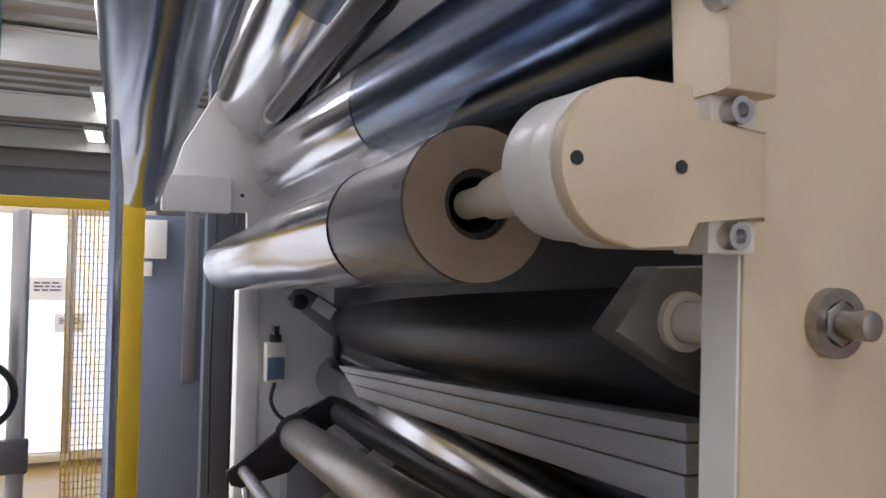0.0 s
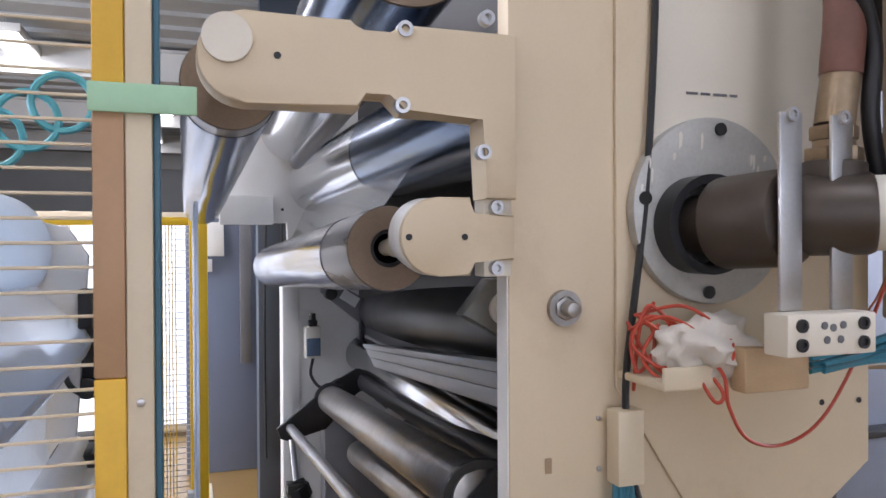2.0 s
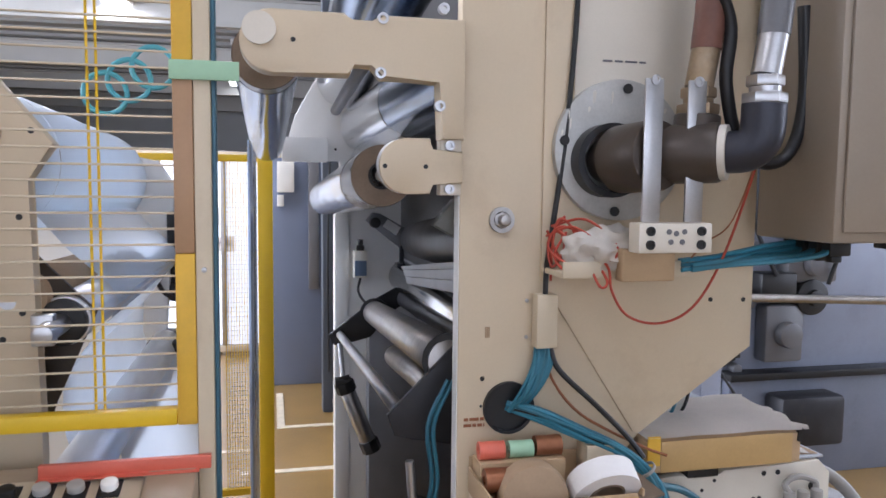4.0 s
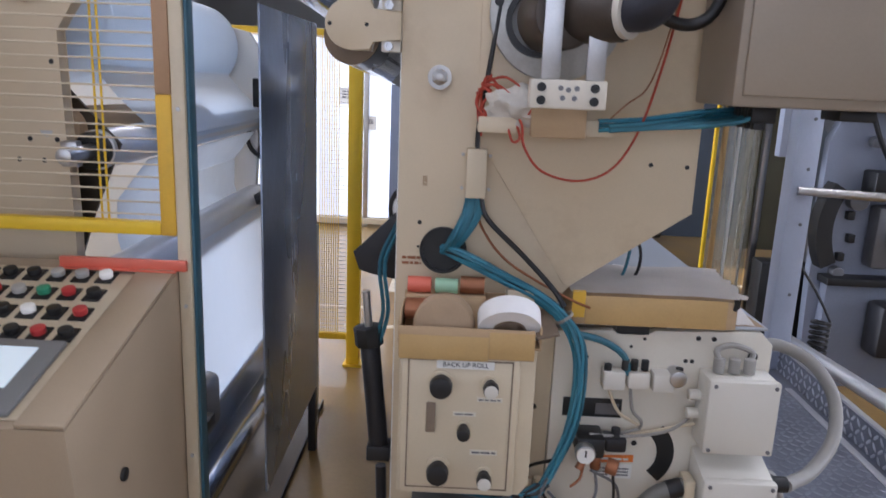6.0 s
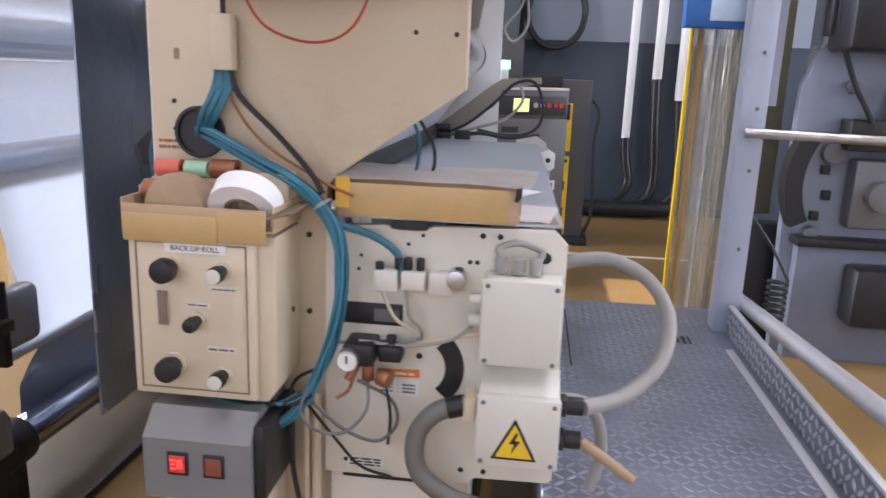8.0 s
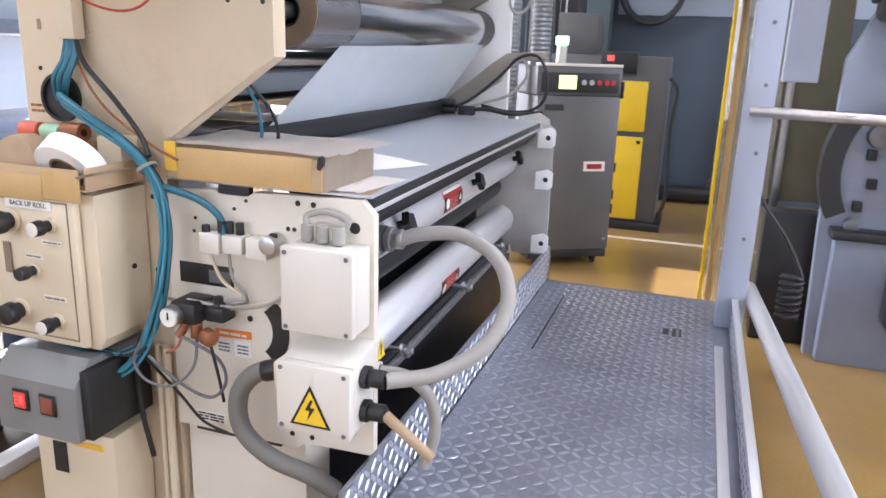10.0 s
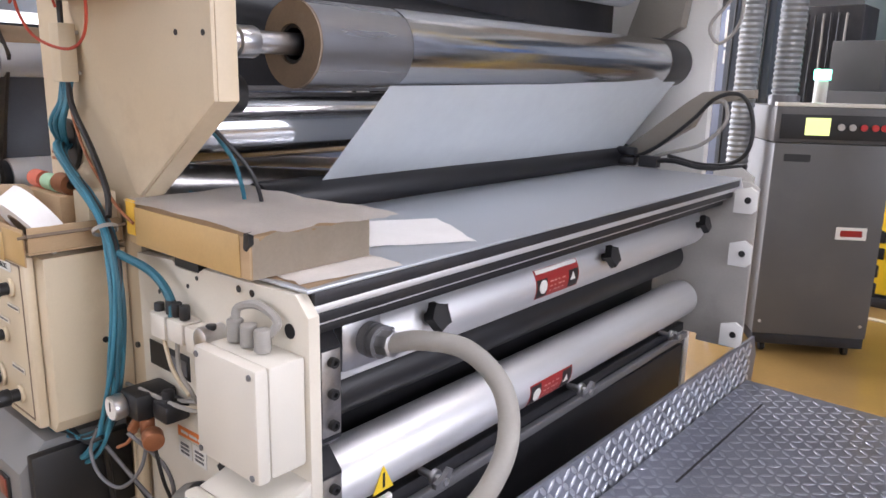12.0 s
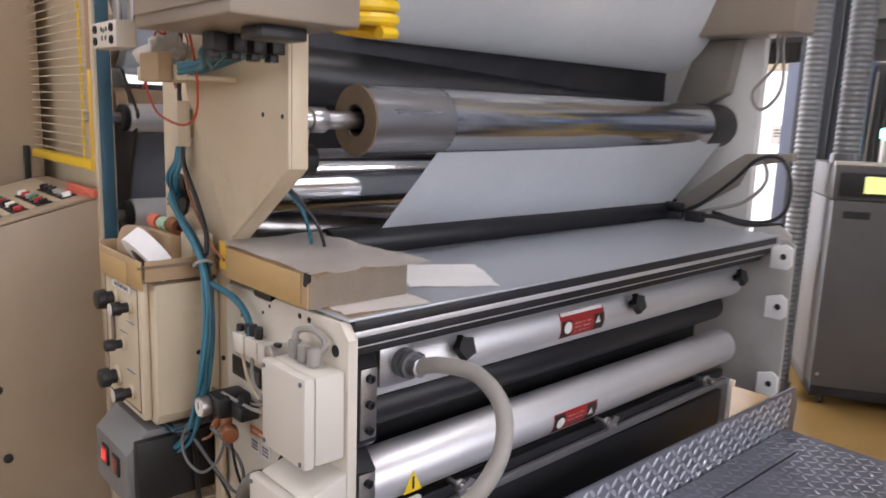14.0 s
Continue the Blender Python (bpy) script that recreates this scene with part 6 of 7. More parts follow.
# far-side fittings
ff = thing("drive_side_fittings", "grey cable arm with hoses on the drive side", "cable arm", (0.6, 1.98, 1.2))
bm = B()
prism(bm, [(0.262, 1.05), (0.297, 1.004), (0.53, 1.155), (0.565, 1.235), (0.735, 1.262), (0.735, 1.290), (0.56, 1.278), (0.505, 1.24)], 1.925, 1.965, bev=0.003)
part("arm", bm, mat("taupe_arm_paint", (0.27, 0.24, 0.205), 0.5, var=0.1, scale=7, bump=0.05), ff)
for k, pts in enumerate(([(0.30, 1.91, 1.02), (0.42, 1.90, 1.08), (0.54, 1.90, 1.18), (0.62, 1.90, 1.26), (0.70, 1.91, 1.27), (0.745, 1.91, 1.19), (0.74, 1.91, 1.09), (0.68, 1.91, 1.04), (0.58, 1.91, 1.03), (0.46, 1.91, 1.05)],
                         [(0.34, 1.92, 1.02), (0.46, 1.91, 1.06), (0.58, 1.91, 1.10), (0.655, 1.91, 1.18), (0.64, 1.91, 1.25), (0.58, 1.91, 1.235)], [(0.20, 1.9, 1.16), (0.30, 1.92, 1.18), (0.40, 1.95, 1.27)],
                         [(0.36, 1.90, 1.02), (0.48, 1.895, 1.035), (0.60, 1.90, 1.02), (0.74, 1.91, 1.035)])):
    bm = B()
    tube(bm, pts, (0.007, 0.007, 0.004, 0.009)[k], 8, 6)
    part("hose", bm, BLACK if k != 1 else GREYHOSE, ff)
bm = B()
for z in (1.02, 1.055):
    cyl(bm, (0.26, 1.90, z), (0.34, 1.90, z), 0.016, n=14, bev=0.003)
box(bm, (0.36, 1.88, 1.004), (0.43, 1.92, 1.045), 0.004)
part("valve", bm, DARK, ff)

dg = thing("drive_housing", "grey-brown drive housing with a sloping guard on the drive side", "housing", (0.5, 1.93, 1.70))
bm = B()
box(bm, (0.31, 1.86, 1.70), (0.72, 2.018, 2.25), 0.012)
part("body", bm, BOXBROWN, dg)
bm = B()
prism(bm, [(0.225, 1.45), (0.31, 1.698), (0.47, 1.698), (0.44, 1.50), (0.36, 1.455)], 1.96, 2.015, bev=0.003)
part("guard", bm, mat("taupe_guard_paint", (0.26, 0.24, 0.21), 0.5, var=0.1, scale=6, bump=0.04), dg)
bm = B()
tube(bm, [(0.62, 1.95, 1.70), (0.63, 1.94, 1.60), (0.56, 1.93, 1.50), (0.60, 1.93, 1.44), (0.66, 1.94, 1.52), (0.64, 1.95, 1.70)], 0.006, 8, 6)
part("cable", bm, GREYHOSE, dg)

# ---- left unit: post, wire guard, console, webs ----
post = thing("guard_post", "cream guard post with blue edge strip and taped patches", "post", (-0.57, 0.0, 0))
bm = B()
box(bm, (-0.583, -0.02, 0.0), (-0.553, 0.03, 2.6), 0.003)
part("upright", bm, CREAM2, post)
bm = B()
box(bm, (-0.5525, -0.012, 0.42), (-0.545, 0.028, 2.6), 0.002)
part("edge_strip", bm, BLUEEDGE, post, "dark blue edge strip")
for z in (0.32, 0.62, 1.0, 1.45):
    bm = B()
    screw(bm, -0.568, -0.0202, z, 0.005)
    part("screw", bm, STEEL, post)
bm = B()
prism(bm, [(0.0, 0.33), (0.07, 0.33), (0.07, 0.42), (0.05, 0.45), (0.0, 0.45)], -0.56, -0.53, "x", bev=0.002)
part("latch", bm, GUNMETAL, post)
guard = thing("wire_guard", "yellow framed guard with horizontal steel wires", "guard", (-0.85, 0.0, 1.17))
for lo, hi, m_, nm in (((-0.618, -0.022, 1.48), (-0.5835, 0.012, 1.79), BROWNTAPE, "taped_stile"), ((-0.618, -0.022, 1.165), (-0.5835, 0.012, 1.4795), YELLOWTAPE, "stile"), ((-0.618, -0.022, 1.8205), (-0.5835, 0.012, 2.5), YELLOWTAPE, "stile"),
                       ((-1.35, -0.02, 1.165), (-0.6185, 0.01, 1.195), YELLOW, "bottom_rail"), ((-1.35, -0.02, 2.47), (-0.6185, 0.01, 2.5), YELLOW, "top_rail")):
    bm = B()
    box(bm, lo, hi, 0.003)
    part(nm, bm, m_, guard)
bm = B()
box(bm, (-0.622, -0.028, 1.788), (-0.503, -0.0225, 1.822), 0.001)
part("tape", bm, GREENTAPE, guard, "pale green tape")
for i in range(44):
    z = 1.21 + i * 0.0285
    bm = B()
    cyl(bm, (-1.35, -0.006, z), (-0.617, -0.006, z), 0.0021, n=6)
    part("wire", bm, CREAM2, guard)
for x in (-0.745, -0.76):
    bm = B()
    cyl(bm, (x, 0.0, 1.19), (x, 0.0, 2.48), 0.0026, n=6)
    part("wire", bm, YELLOW, guard)

con = thing("operator_console", "tan steel operator console with rows of push buttons and a screen", "console", (-0.85, -0.25, 0))
bm = B()
prism(bm, [(0.03, 0.0), (-0.42, 0.0), (-0.42, 0.72), (-0.52, 0.80), (-0.54, 0.945), (0.0, 1.085), (0.03, 1.085)], -1.35, -0.585, "x", bev=0.006)
part("body", bm, TAN, con)
ANG = math.atan2(0.14, 0.54)


def on_desk(x, s, lift=0.0):
    """A place on the sloping desk: s metres up the slope from its lower edge."""
    return Vector((x, -0.54 + s * math.cos(ANG) - lift * math.sin(ANG), 0.945 + s * math.sin(ANG) + lift * math.cos(ANG)))


DESK = Matrix.Rotation(ANG, 4, "X")


def desk_box(bm, x0, x1, s0, s1, lift0, lift1, bev=0.0):
    c = on_desk((x0 + x1) / 2, (s0 + s1) / 2, (lift0 + lift1) / 2)
    w, d, h_ = (x1 - x0) / 2, (s1 - s0) / 2, (lift1 - lift0) / 2
    return box(bm, (c.x - w, c.y - d, c.z - h_), (c.x + w, c.y + d, c.z + h_), bev, DESK)


bm = B()
desk_box(bm, -1.33, -0.675, 0.02, 0.53, 0.0005, 0.004, 0.001)
part("button_panel", bm, CREAM2, con)
bm = B()
desk_box(bm, -0.67, -0.585, 0.0, 0.545, 0.001, 0.012, 0.004)
part("edge_trim", bm, TAN, con)
cols = "KKKGGW WRGVRK VRKWKR GKWKRK".split()
kinds = {"K": BLACK, "G": BTNGREY, "W": BTNWHITE, "R": BTNRED, "V": BTNGREEN}
for r_, row in enumerate(cols):
    for c_, ch in enumerate(row):
        x, s = -0.727 - (5 - c_) * 0.054 + r_ * 0.006, 0.49 - r_ * 0.075
        bm = B()
        desk_box(bm, x - 0.019, x + 0.019, s - 0.024, s + 0.024, 0.004, 0.008, 0.002)
        plate = part("button_plate", bm, BLACK, con)
        bm = B()
        a, b = on_desk(x, s, 0.008), on_desk(x, s, 0.022)
        cyl(bm, a, b, 0.0145, n=18, bev=0.002)
        part("button", bm, kinds[ch], plate)
bm = B()
desk_box(bm, -0.90, -0.69, 0.02, 0.235, 0.004, 0.016, 0.006)
pan = part("screen_unit", bm, CARTGREY, con)
bm = B()
desk_box(bm, -0.86, -0.73, 0.085, 0.205, 0.0162, 0.018)
part("screen", bm, SCREEN, pan, "lit pale screen")
for i in range(5):
    bm = B()
    desk_box(bm, -0.875 + i * 0.032, -0.857 + i * 0.032, 0.035, 0.06, 0.016, 0.02, 0.003)
    part("key", bm, BTNGREY, pan)
bm = B()
box(bm, (-0.85, -0.035, 1.0856), (-0.56, -0.0225, 1.110), 0.001)
box(bm, (-0.85, -0.05, 1.0856), (-0.58, -0.024, 1.0875))
part("tape", bm, REDTAPE, con, "red adhesive tape")
for y, z in ((-0.345, 0.755), (-0.33, 0.51), (-0.315, 0.285)):
    bm = B()
    cyl(bm, (-0.586, y, z), (-0.578, y, z), 0.014, n=20, bev=0.002)
    part("side_lock", bm, BLACK, con)
bm = B()
box(bm, (-1.3, -0.424, 0.08), (-0.66, -0.4205, 0.66), 0.004)
part("front_door", bm, CREAM2, con)
bm = B()
box(bm, (-0.525, -0.13, 0.0), (-0.455, 0.30, 0.045), 0.003)
single("floor_duct", bm, WHITE, "white floor cable duct beside the console", "cable duct")

unit = thing("unwind_frame", "cream side plate of the unwinding unit behind the guard", "machine frame", (-1.1, 0.15, 0))
bm = B()
prism(bm, [(-0.885, 0.0), (-0.878, 1.15), (-0.891, 1.61), (-0.842, 1.676), (-0.935, 1.79), (-1.25, 2.15), (-2.8, 2.5), (-2.8, 0.0)], 0.10, 0.14, bev=0.003)
part("plate", bm, CREAM, unit)
# the opening beside the plate: its shade is an added dark brown sheet
bm = B()
prism(bm, [(-0.93, 1.0), (-0.875, 1.16), (-0.795, 1.345), (-0.94, 1.50), (-1.25, 1.52), (-1.25, 1.0)], 0.19, 0.20)
part("shaded_opening", bm, mat("brown_interior_shade", (0.045, 0.032, 0.022), 0.5, var=0.3, scale=9, bump=0.08, stain=(0.12, 0.08, 0.03), stain_amt=0.5), unit, "dark brown sheet standing in for the shaded opening")
# added dark sheet that makes the interior behind the rollers read as shade
bm = B()
box(bm, (-1.33, 0.16, 0.25), (-1.31, 0.56, 1.46), 0.003)
part("interior_shade", bm, DARK, unit, "added dark sheet for the shaded interior")
for z, r_ in ((1.33, 0.050), (0.985, 0.055)):
    bm = B()
    cyl(bm, (-0.852, 0.02, z), (-0.852, 0.174, z), 0.019, n=20, bev=0.002)
    box(bm, (-0.885, 0.07, z - 0.03), (-0.845, 0.098, z + 0.03), 0.004)
    part("roller_journal", bm, STEEL, unit, "steel roller journal in its bearing")
    bm = B()
    cyl(bm, (-0.852, 0.150, z), (-0.852, 0.1745, z), r_ * 0.92, n=28, bev=0.003)
    part("bearing", bm, BLACK, unit)
bm = B()
ring(bm, (-0.955, 0.10, 1.695), (-0.955, 0.092, 1.695), 0.026, 0.018, 24)
part("bearing_cover", bm, KRAFT, unit)
for x, z in ((-0.88, 1.70), (-0.96, 1.79), (-0.97, 1.36), (-0.905, 1.36), (-1.0, 1.31), (-0.94, 1.31), (-0.905, 1.54)):
    dark_hole("screw_hole", unit, x, z, 0.006, 0.10)
bm = B()
prism(bm, [(-1.7, 0.0), (-0.86, 0.0), (-0.86, 0.90), (-0.81, 1.60), (-0.87, 1.69), (-1.0, 1.72), (-1.7, 1.9)], 1.62, 1.66, bev=0.003)
part("far_plate", bm, WHITE, unit)
for z0, z1 in ((0.78, 1.02), (1.16, 1.42)):
    bm = B()
    box(bm, (-0.95, 1.665, z0), (-0.786, 1.75, z1), 0.008)
    gc = part("gear_case", bm, DARK, unit, "dark gear case")
for z, r_ in ((1.30, 0.05), (1.18, 0.035), (0.93, 0.055)):
    bm = B()
    cyl(bm, (-0.82, 1.664, z), (-0.82, 1.63, z), r_, n=24, bev=0.004)
    part("pulley", bm, BLACK, gc)
film_roll("film_roll", "large white film roll on the unwinding unit", (-1.10, 0.2, 1.66), (-1.08, 1.6, 1.62), 0.17, 0.17, (0.2,), (WEBWHITE, WEBWHITE))
for p, q, r, m_ in (((-0.852, 0.175, 1.33), (-0.852, 1.60, 1.33), 0.050, ALU), ((-0.852, 0.175, 0.985), (-0.852, 1.60, 0.985), 0.055, ALU), ((-0.735, 0.35, 0.20), (-0.735, 1.50, 0.19), 0.055, CHROME), ((-0.727, 0.30, 0.468), (-0.727, 1.50, 0.468), 0.022, ALU), ((-0.93, 0.15, 1.38), (-0.93, 1.0, 1.36), 0.055, KRAFT)):
    roller("web_roller", "satin steel web roller of the unwinding unit", p, q, r, m_, 0.015)
lw = thing("film_web", "wide white-blue film web running down to a low roller", "film web", (-0.75, 0.9, 0.15))
bm = B()
grid = []
for i in range(15):
    s = i / 14
    y = 0.36 + 1.23 * s
    pts = [Vector((-0.801, y + 0.06, 0.99)), Vector((-0.785, y + 0.06, 0.85)), Vector((-0.735, y + 0.06, 0.62)), Vector((-0.703, y + 0.06, 0.475))]
    grid.append(smooth_path([p + Vector((0.006 * noise.noise((s * 3, k * .6, 2)), 0, 0)) for k, p in enumerate(pts)], 3))
sheet(bm, grid)
part("web", bm, WEBWHITE, lw)
bm = B()
sheet(bm, [[(-0.99, 0.42 + 1.16 * s, 1.56), (-0.90, 0.42 + 1.16 * s, 1.45), (-0.815, 0.42 + 1.16 * s, 1.372), (-0.797, 0.42 + 1.16 * s, 1.335), (-0.815, 0.42 + 1.16 * s, 1.29)] for s in (0, 0.25, 0.5, 0.75, 1)])
part("upper_web", bm, WEBWHITE, lw)
bm = B()
sheet(bm, [[(-0.825, 0.42 + 1.13 * s, 1.282), (-0.92, 0.42 + 1.13 * s, 1.16), (-0.925, 0.42 + 1.13 * s, 1.05), (-0.905, 0.42 + 1.13 * s, 0.96)] for s in (0, 0.25, 0.5, 0.75, 1)])
part("return_web", bm, WEB, lw)
# web below the fold: a darker blue copy, its shade put into the colour
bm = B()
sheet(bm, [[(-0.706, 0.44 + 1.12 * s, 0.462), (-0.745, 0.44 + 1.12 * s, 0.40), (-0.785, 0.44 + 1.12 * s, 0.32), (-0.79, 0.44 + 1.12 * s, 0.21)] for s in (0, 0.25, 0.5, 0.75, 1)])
part("lower_web", bm, mat("shaded_blue_web", (0.38, 0.43, 0.52), 0.3, 0.3, var=0.06, scale=5, fine=60, bump=0.08), lw, "film web turning under the fold, with shade in its blue-grey colour")
hd = thing("roller_end_bearing", "black and silver bearing block of the low web roller", "bearing", (-0.735, 0.3, 0.0))
bm = B()
cyl(bm, (-0.735, 0.26, 0.20), (-0.735, 0.35, 0.20), 0.07, n=28, bev=0.006)
part("cap", bm, BLACK, hd)
bm = B()
cyl(bm, (-0.735, 0.24, 0.20), (-0.735, 0.26, 0.20), 0.014, n=14)
part("shaft_end", bm, STEEL, hd)
bm = B()
box(bm, (-0.77, 0.28, 0.0), (-0.70, 0.33, 0.17), 0.003)
part("stand", bm, DARK, hd)
# added dark sheet and rim: the machine's shadow on the floor, put in as colour
dt = thing("floor_shade_sheet", "dark brown sheet on the floor standing in for shade under the web rollers", "tray", (-0.72, 0.85, 0))
bm = B()
box(bm, (-0.95, 0.12, 0.0), (-0.54, 1.60, 0.006), 0.002)
part("pan", bm, mat("floor_shade_brown", (0.085, 0.062, 0.04), 0.35, 0.2, var=0.3, scale=5, bump=0.05, stain=(0.14, 0.09, 0.04), stain_amt=0.5), dt)
bm = B()
box(bm, (-0.546, 0.12, 0.0065), (-0.54, 1.60, 0.03), 0.001)
part("rim", bm, DARK, dt)
sh = thing("sensor_head", "silver edge sensor block with a black plate on an arm", "sensor", (-0.63, 0.25, 0.51))
bm = B()
box(bm, (-0.668, 0.19, 0.535), (-0.605, 0.33, 0.70), 0.028, None, 4)
part("block", bm, mat("grey_cast_sensor", (0.26, 0.26, 0.27), 0.4, 0.4, var=0.12, scale=12, bump=0.03), sh)
bm = B()
box(bm, (-0.672, 0.165, 0.505), (-0.60, 0.189, 0.735), 0.004)
part("plate", bm, BLACK, sh)
bm = B()
box(bm, (-0.60, 0.0305, 0.61), (-0.575, 0.175, 0.64), 0.003)
part("arm", bm, DARK, sh)
bm = B()
for k in range(3):
    tube(bm, [(-0.80 + k * 0.05 + 0.045 * math.cos(a), 0.35, 1.80 + 0.03 * k + 0.045 * math.sin(a)) for a in [i * math.pi / 6 for i in range(13)]], 0.006, 7, 2)
single("air_hose_coil", bm, CYAN, "cyan air hose coils on the unwinding unit", "hose")
nd = thing("web_guide_sensor", "dark web guide sensor on a black arm", "sensor", (-0.84, 1.5, 1.0))
bm = B()
box(bm, (-0.90, 1.45, 0.98), (-0.79, 1.60, 1.02), 0.004)
cyl(bm, (-0.88, 1.44, 1.0), (-0.74, 1.44, 1.0), 0.02, n=14, bev=0.003)
part("arm", bm, BLACK, nd)
bm = B()
ring(bm, (-0.80, 1.60, 1.24), (-0.80, 1.615, 1.24), 0.085, 0.07, 30)
part("cable_ring", bm, BLACK, nd)
bm = B()
box(bm, (-0.83, 1.52, 1.38), (-0.79, 1.60, 1.50), 0.005)
part("head", bm, BLACK, nd)

tc = thing("control_cabinet", "tall tan steel control cabinet standing behind the console", "cabinet", (-1.9, -0.45, 0))
bm = B()
box(bm, (-2.3, -0.9, 0.0), (-1.47, 0.05, 2.3), 0.006)
part("body", bm, TAN, tc)
for y0, y1 in ((-0.88, -0.43), (-0.42, 0.03)):
    bm = B()
    box(bm, (-1.469, y0, 0.1), (-1.452, y1, 2.26), 0.004)
    dr = part("door", bm, TAN, tc)
    bm = B()
    box(bm, (-1.4515, y1 - 0.06, 1.05), (-1.438, y1 - 0.035, 1.2), 0.004)
    part("handle", bm, BLACK, dr)
# stainless panel standing between the units
sp_ = thing("stainless_panel", "tall reflective stainless steel guard panel on a foot", "panel", (-0.53, 0.85, 0))
bm = B()
box(bm, (-0.503, 0.40, 0.27), (-0.497, 1.20, 1.71), 0.001)
part("sheet", bm, STAINLESS, sp_)
bm = B()
box(bm, (-0.525, 1.155, 0.0), (-0.495, 1.20, 0.268), 0.003)
part("foot", bm, DARK, sp_)
bm = B()
box(bm, (-0.52, 1.202, 0.1), (-0.495, 1.235, 0.95), 0.003)
part("bracket", bm, WHITE, sp_)

# ---- tread-plate deck ----
dk = thing("tread_plate_deck", "grey tread plate deck with raised bar pattern", "platform", (1.2, 1, 0))
bm = B()
box(bm, (0.79, -0.12, 0.235), (1.62, 2.02, 0.25), 0.002)
part("sheet", bm, TREAD, dk)
bm = B()
box(bm, (0.80, -0.10, 0.0), (0.83, 2.0, 0.234))
box(bm, (1.58, -0.10, 0.0), (1.61, 2.0, 0.234))
part("support_beam", bm, DARK, dk)
bm = B()
prism(bm, [(-0.12, 0.20), (2.10, 0.20), (2.12, 0.32), (2.08, 0.40), (-0.12, 0.40)], 0.772, 0.782, "x", bev=0.001)
part("kick_plate", bm, TREAD, dk)
bm = B()
box(bm, (0.905, 1.15, 0.2502), (0.912, 1.84, 0.2524))
part("slot", bm, BLACK, dk)
bm = B()
box(bm, (1.345, 1.50, 0.2502), (1.367, 1.57, 0.2522))
box(bm, (1.38, 1.49, 0.2502), (1.395, 1.58, 0.2522))
box(bm, (1.405, 1.49, 0.2502), (1.415, 1.58, 0.2522))
part("lift_hole", bm, BLACK, dk)
verts, faces = [], []


def lozenge(c, u, v, w):
    """One raised bar: a lens-shaped outline with sloping sides and a flat top."""
    k = len(verts)
    for f_, h_ in ((1.0, 0), (0.62, 1)):
        for a, b in ((-1, 0), (-0.5, -0.8), (0.5, -0.8), (1, 0), (0.5, 0.8), (-0.5, 0.8)):
            verts.append(tuple(c[i] + (u[i] * a + v[i] * b) * f_ + w[i] * h_ for i in range(3)))
    for i in range(6):
        faces.append((k + i, k + (i + 1) % 6, k + 6 + (i + 1) % 6, k + 6 + i))
    faces.append(tuple(k + 6 + i for i in range(6)))


def tread_mesh(name, material, parent, label):
    """The bars gathered so far as one mesh."""
    me = bpy.data.meshes.new(name)
    me.from_pydata(verts, [], faces)
    me.materials.append(material)
    ob = new(name, me)
    ob.parent = parent
    ob.matrix_parent_inverse = Matrix.Translation(-Vector(parent.location))
    verts.clear()
    faces.clear()
    return tagged(ob, label, kind="stuff")


P_, L_, W_ = 0.034, 0.0205, 0.0082
for i in range(22):
    for j in range(62):
        x, y = 0.805 + i * P_, -0.10 + j * P_
        s = 0.7071 * (1 if (i + j) % 2 else -1)
        lozenge((x, y, 0.2502), (L_ * s, L_ * 0.7071, 0), (-W_ * 0.7071, W_ * s, 0), (0, 0, 0.0011))
tread_mesh("deck_pattern", TREADTOP, dk, "walked raised tread bars")
for j in range(64):
    for i in range(6):
        y, z = -0.10 + j * P_, 0.222 + i * 0.031
        s = 0.7071 * (1 if (i + j) % 2 else -1)
        lozenge((0.7822, y, z), (0, L_ * s, L_ * 0.7071), (0, -W_ * 0.7071, W_ * s), (0.0030, 0, 0))
tread_mesh("tread_pattern", TREADBAR, dk, "raised tread bars")
bm = B()
box(bm, (1.535, -0.12, 0.2502), (1.565, 1.45, 0.256), 0.002)
part("edge_strip", bm, ALU, dk, "bright worn edge strip")

# ---- unit on the far side of the deck ----
ru = thing("guard_railing", "blue-white winder railing with steel post, plate and black brackets", "railing", (1.8, 1.5, 0))
bm = B()
box(bm, (1.535, 1.68, 0.25), (1.64, 1.78, 2.6), 0.004)
PALEBLUE = mat("pale_blue_frame_paint", (0.42, 0.46, 0.56), 0.42, 0.1, var=0.08, scale=4, bump=0.03, stain=(0.25, 0.25, 0.27), stain_amt=0.3)
post_ = part("post", bm, PALEBLUE, ru, "pale blue painted post")
for z in (0.62, 0.95, 1.2, 1.42):
    bm = B()
    screw(bm, 1.60, 1.6798, z, 0.008)
    part("post_screw", bm, GUNMETAL, post_)
bm = B()
cyl(bm, (1.56, 1.66, 1.105), (2.9, 1.30, 1.10), 0.02, n=18)
part("rail", bm, WORN, ru)
bm = B()
cyl(bm, (1.66, 1.90, 0.36), (1.772, -0.35, 0.46), 0.032, n=24)
part("tube_rail", bm, ALU, ru)
bm = B()
cyl(bm, (1.77, -0.31, 0.0), (1.77, -0.31, 0.44), 0.025, n=18)
part("rail_foot", bm, ALU, ru)
bm = B()
box(bm, (1.595, -0.12, 0.20), (1.605, 1.95, 0.36), 0.002)
part("toe_board", bm, TREAD, ru)
for j in range(50):
    for i in range(4):
        y, z = -0.08 + j * 0.04, 0.222 + i * 0.037
        s = 0.7071 * (1 if (i + j) % 2 else -1)
        lozenge((1.5948, y, z), (0, L_ * s, L_ * 0.7071), (0, -W_ * 0.7071, W_ * s), (-0.0030, 0, 0))
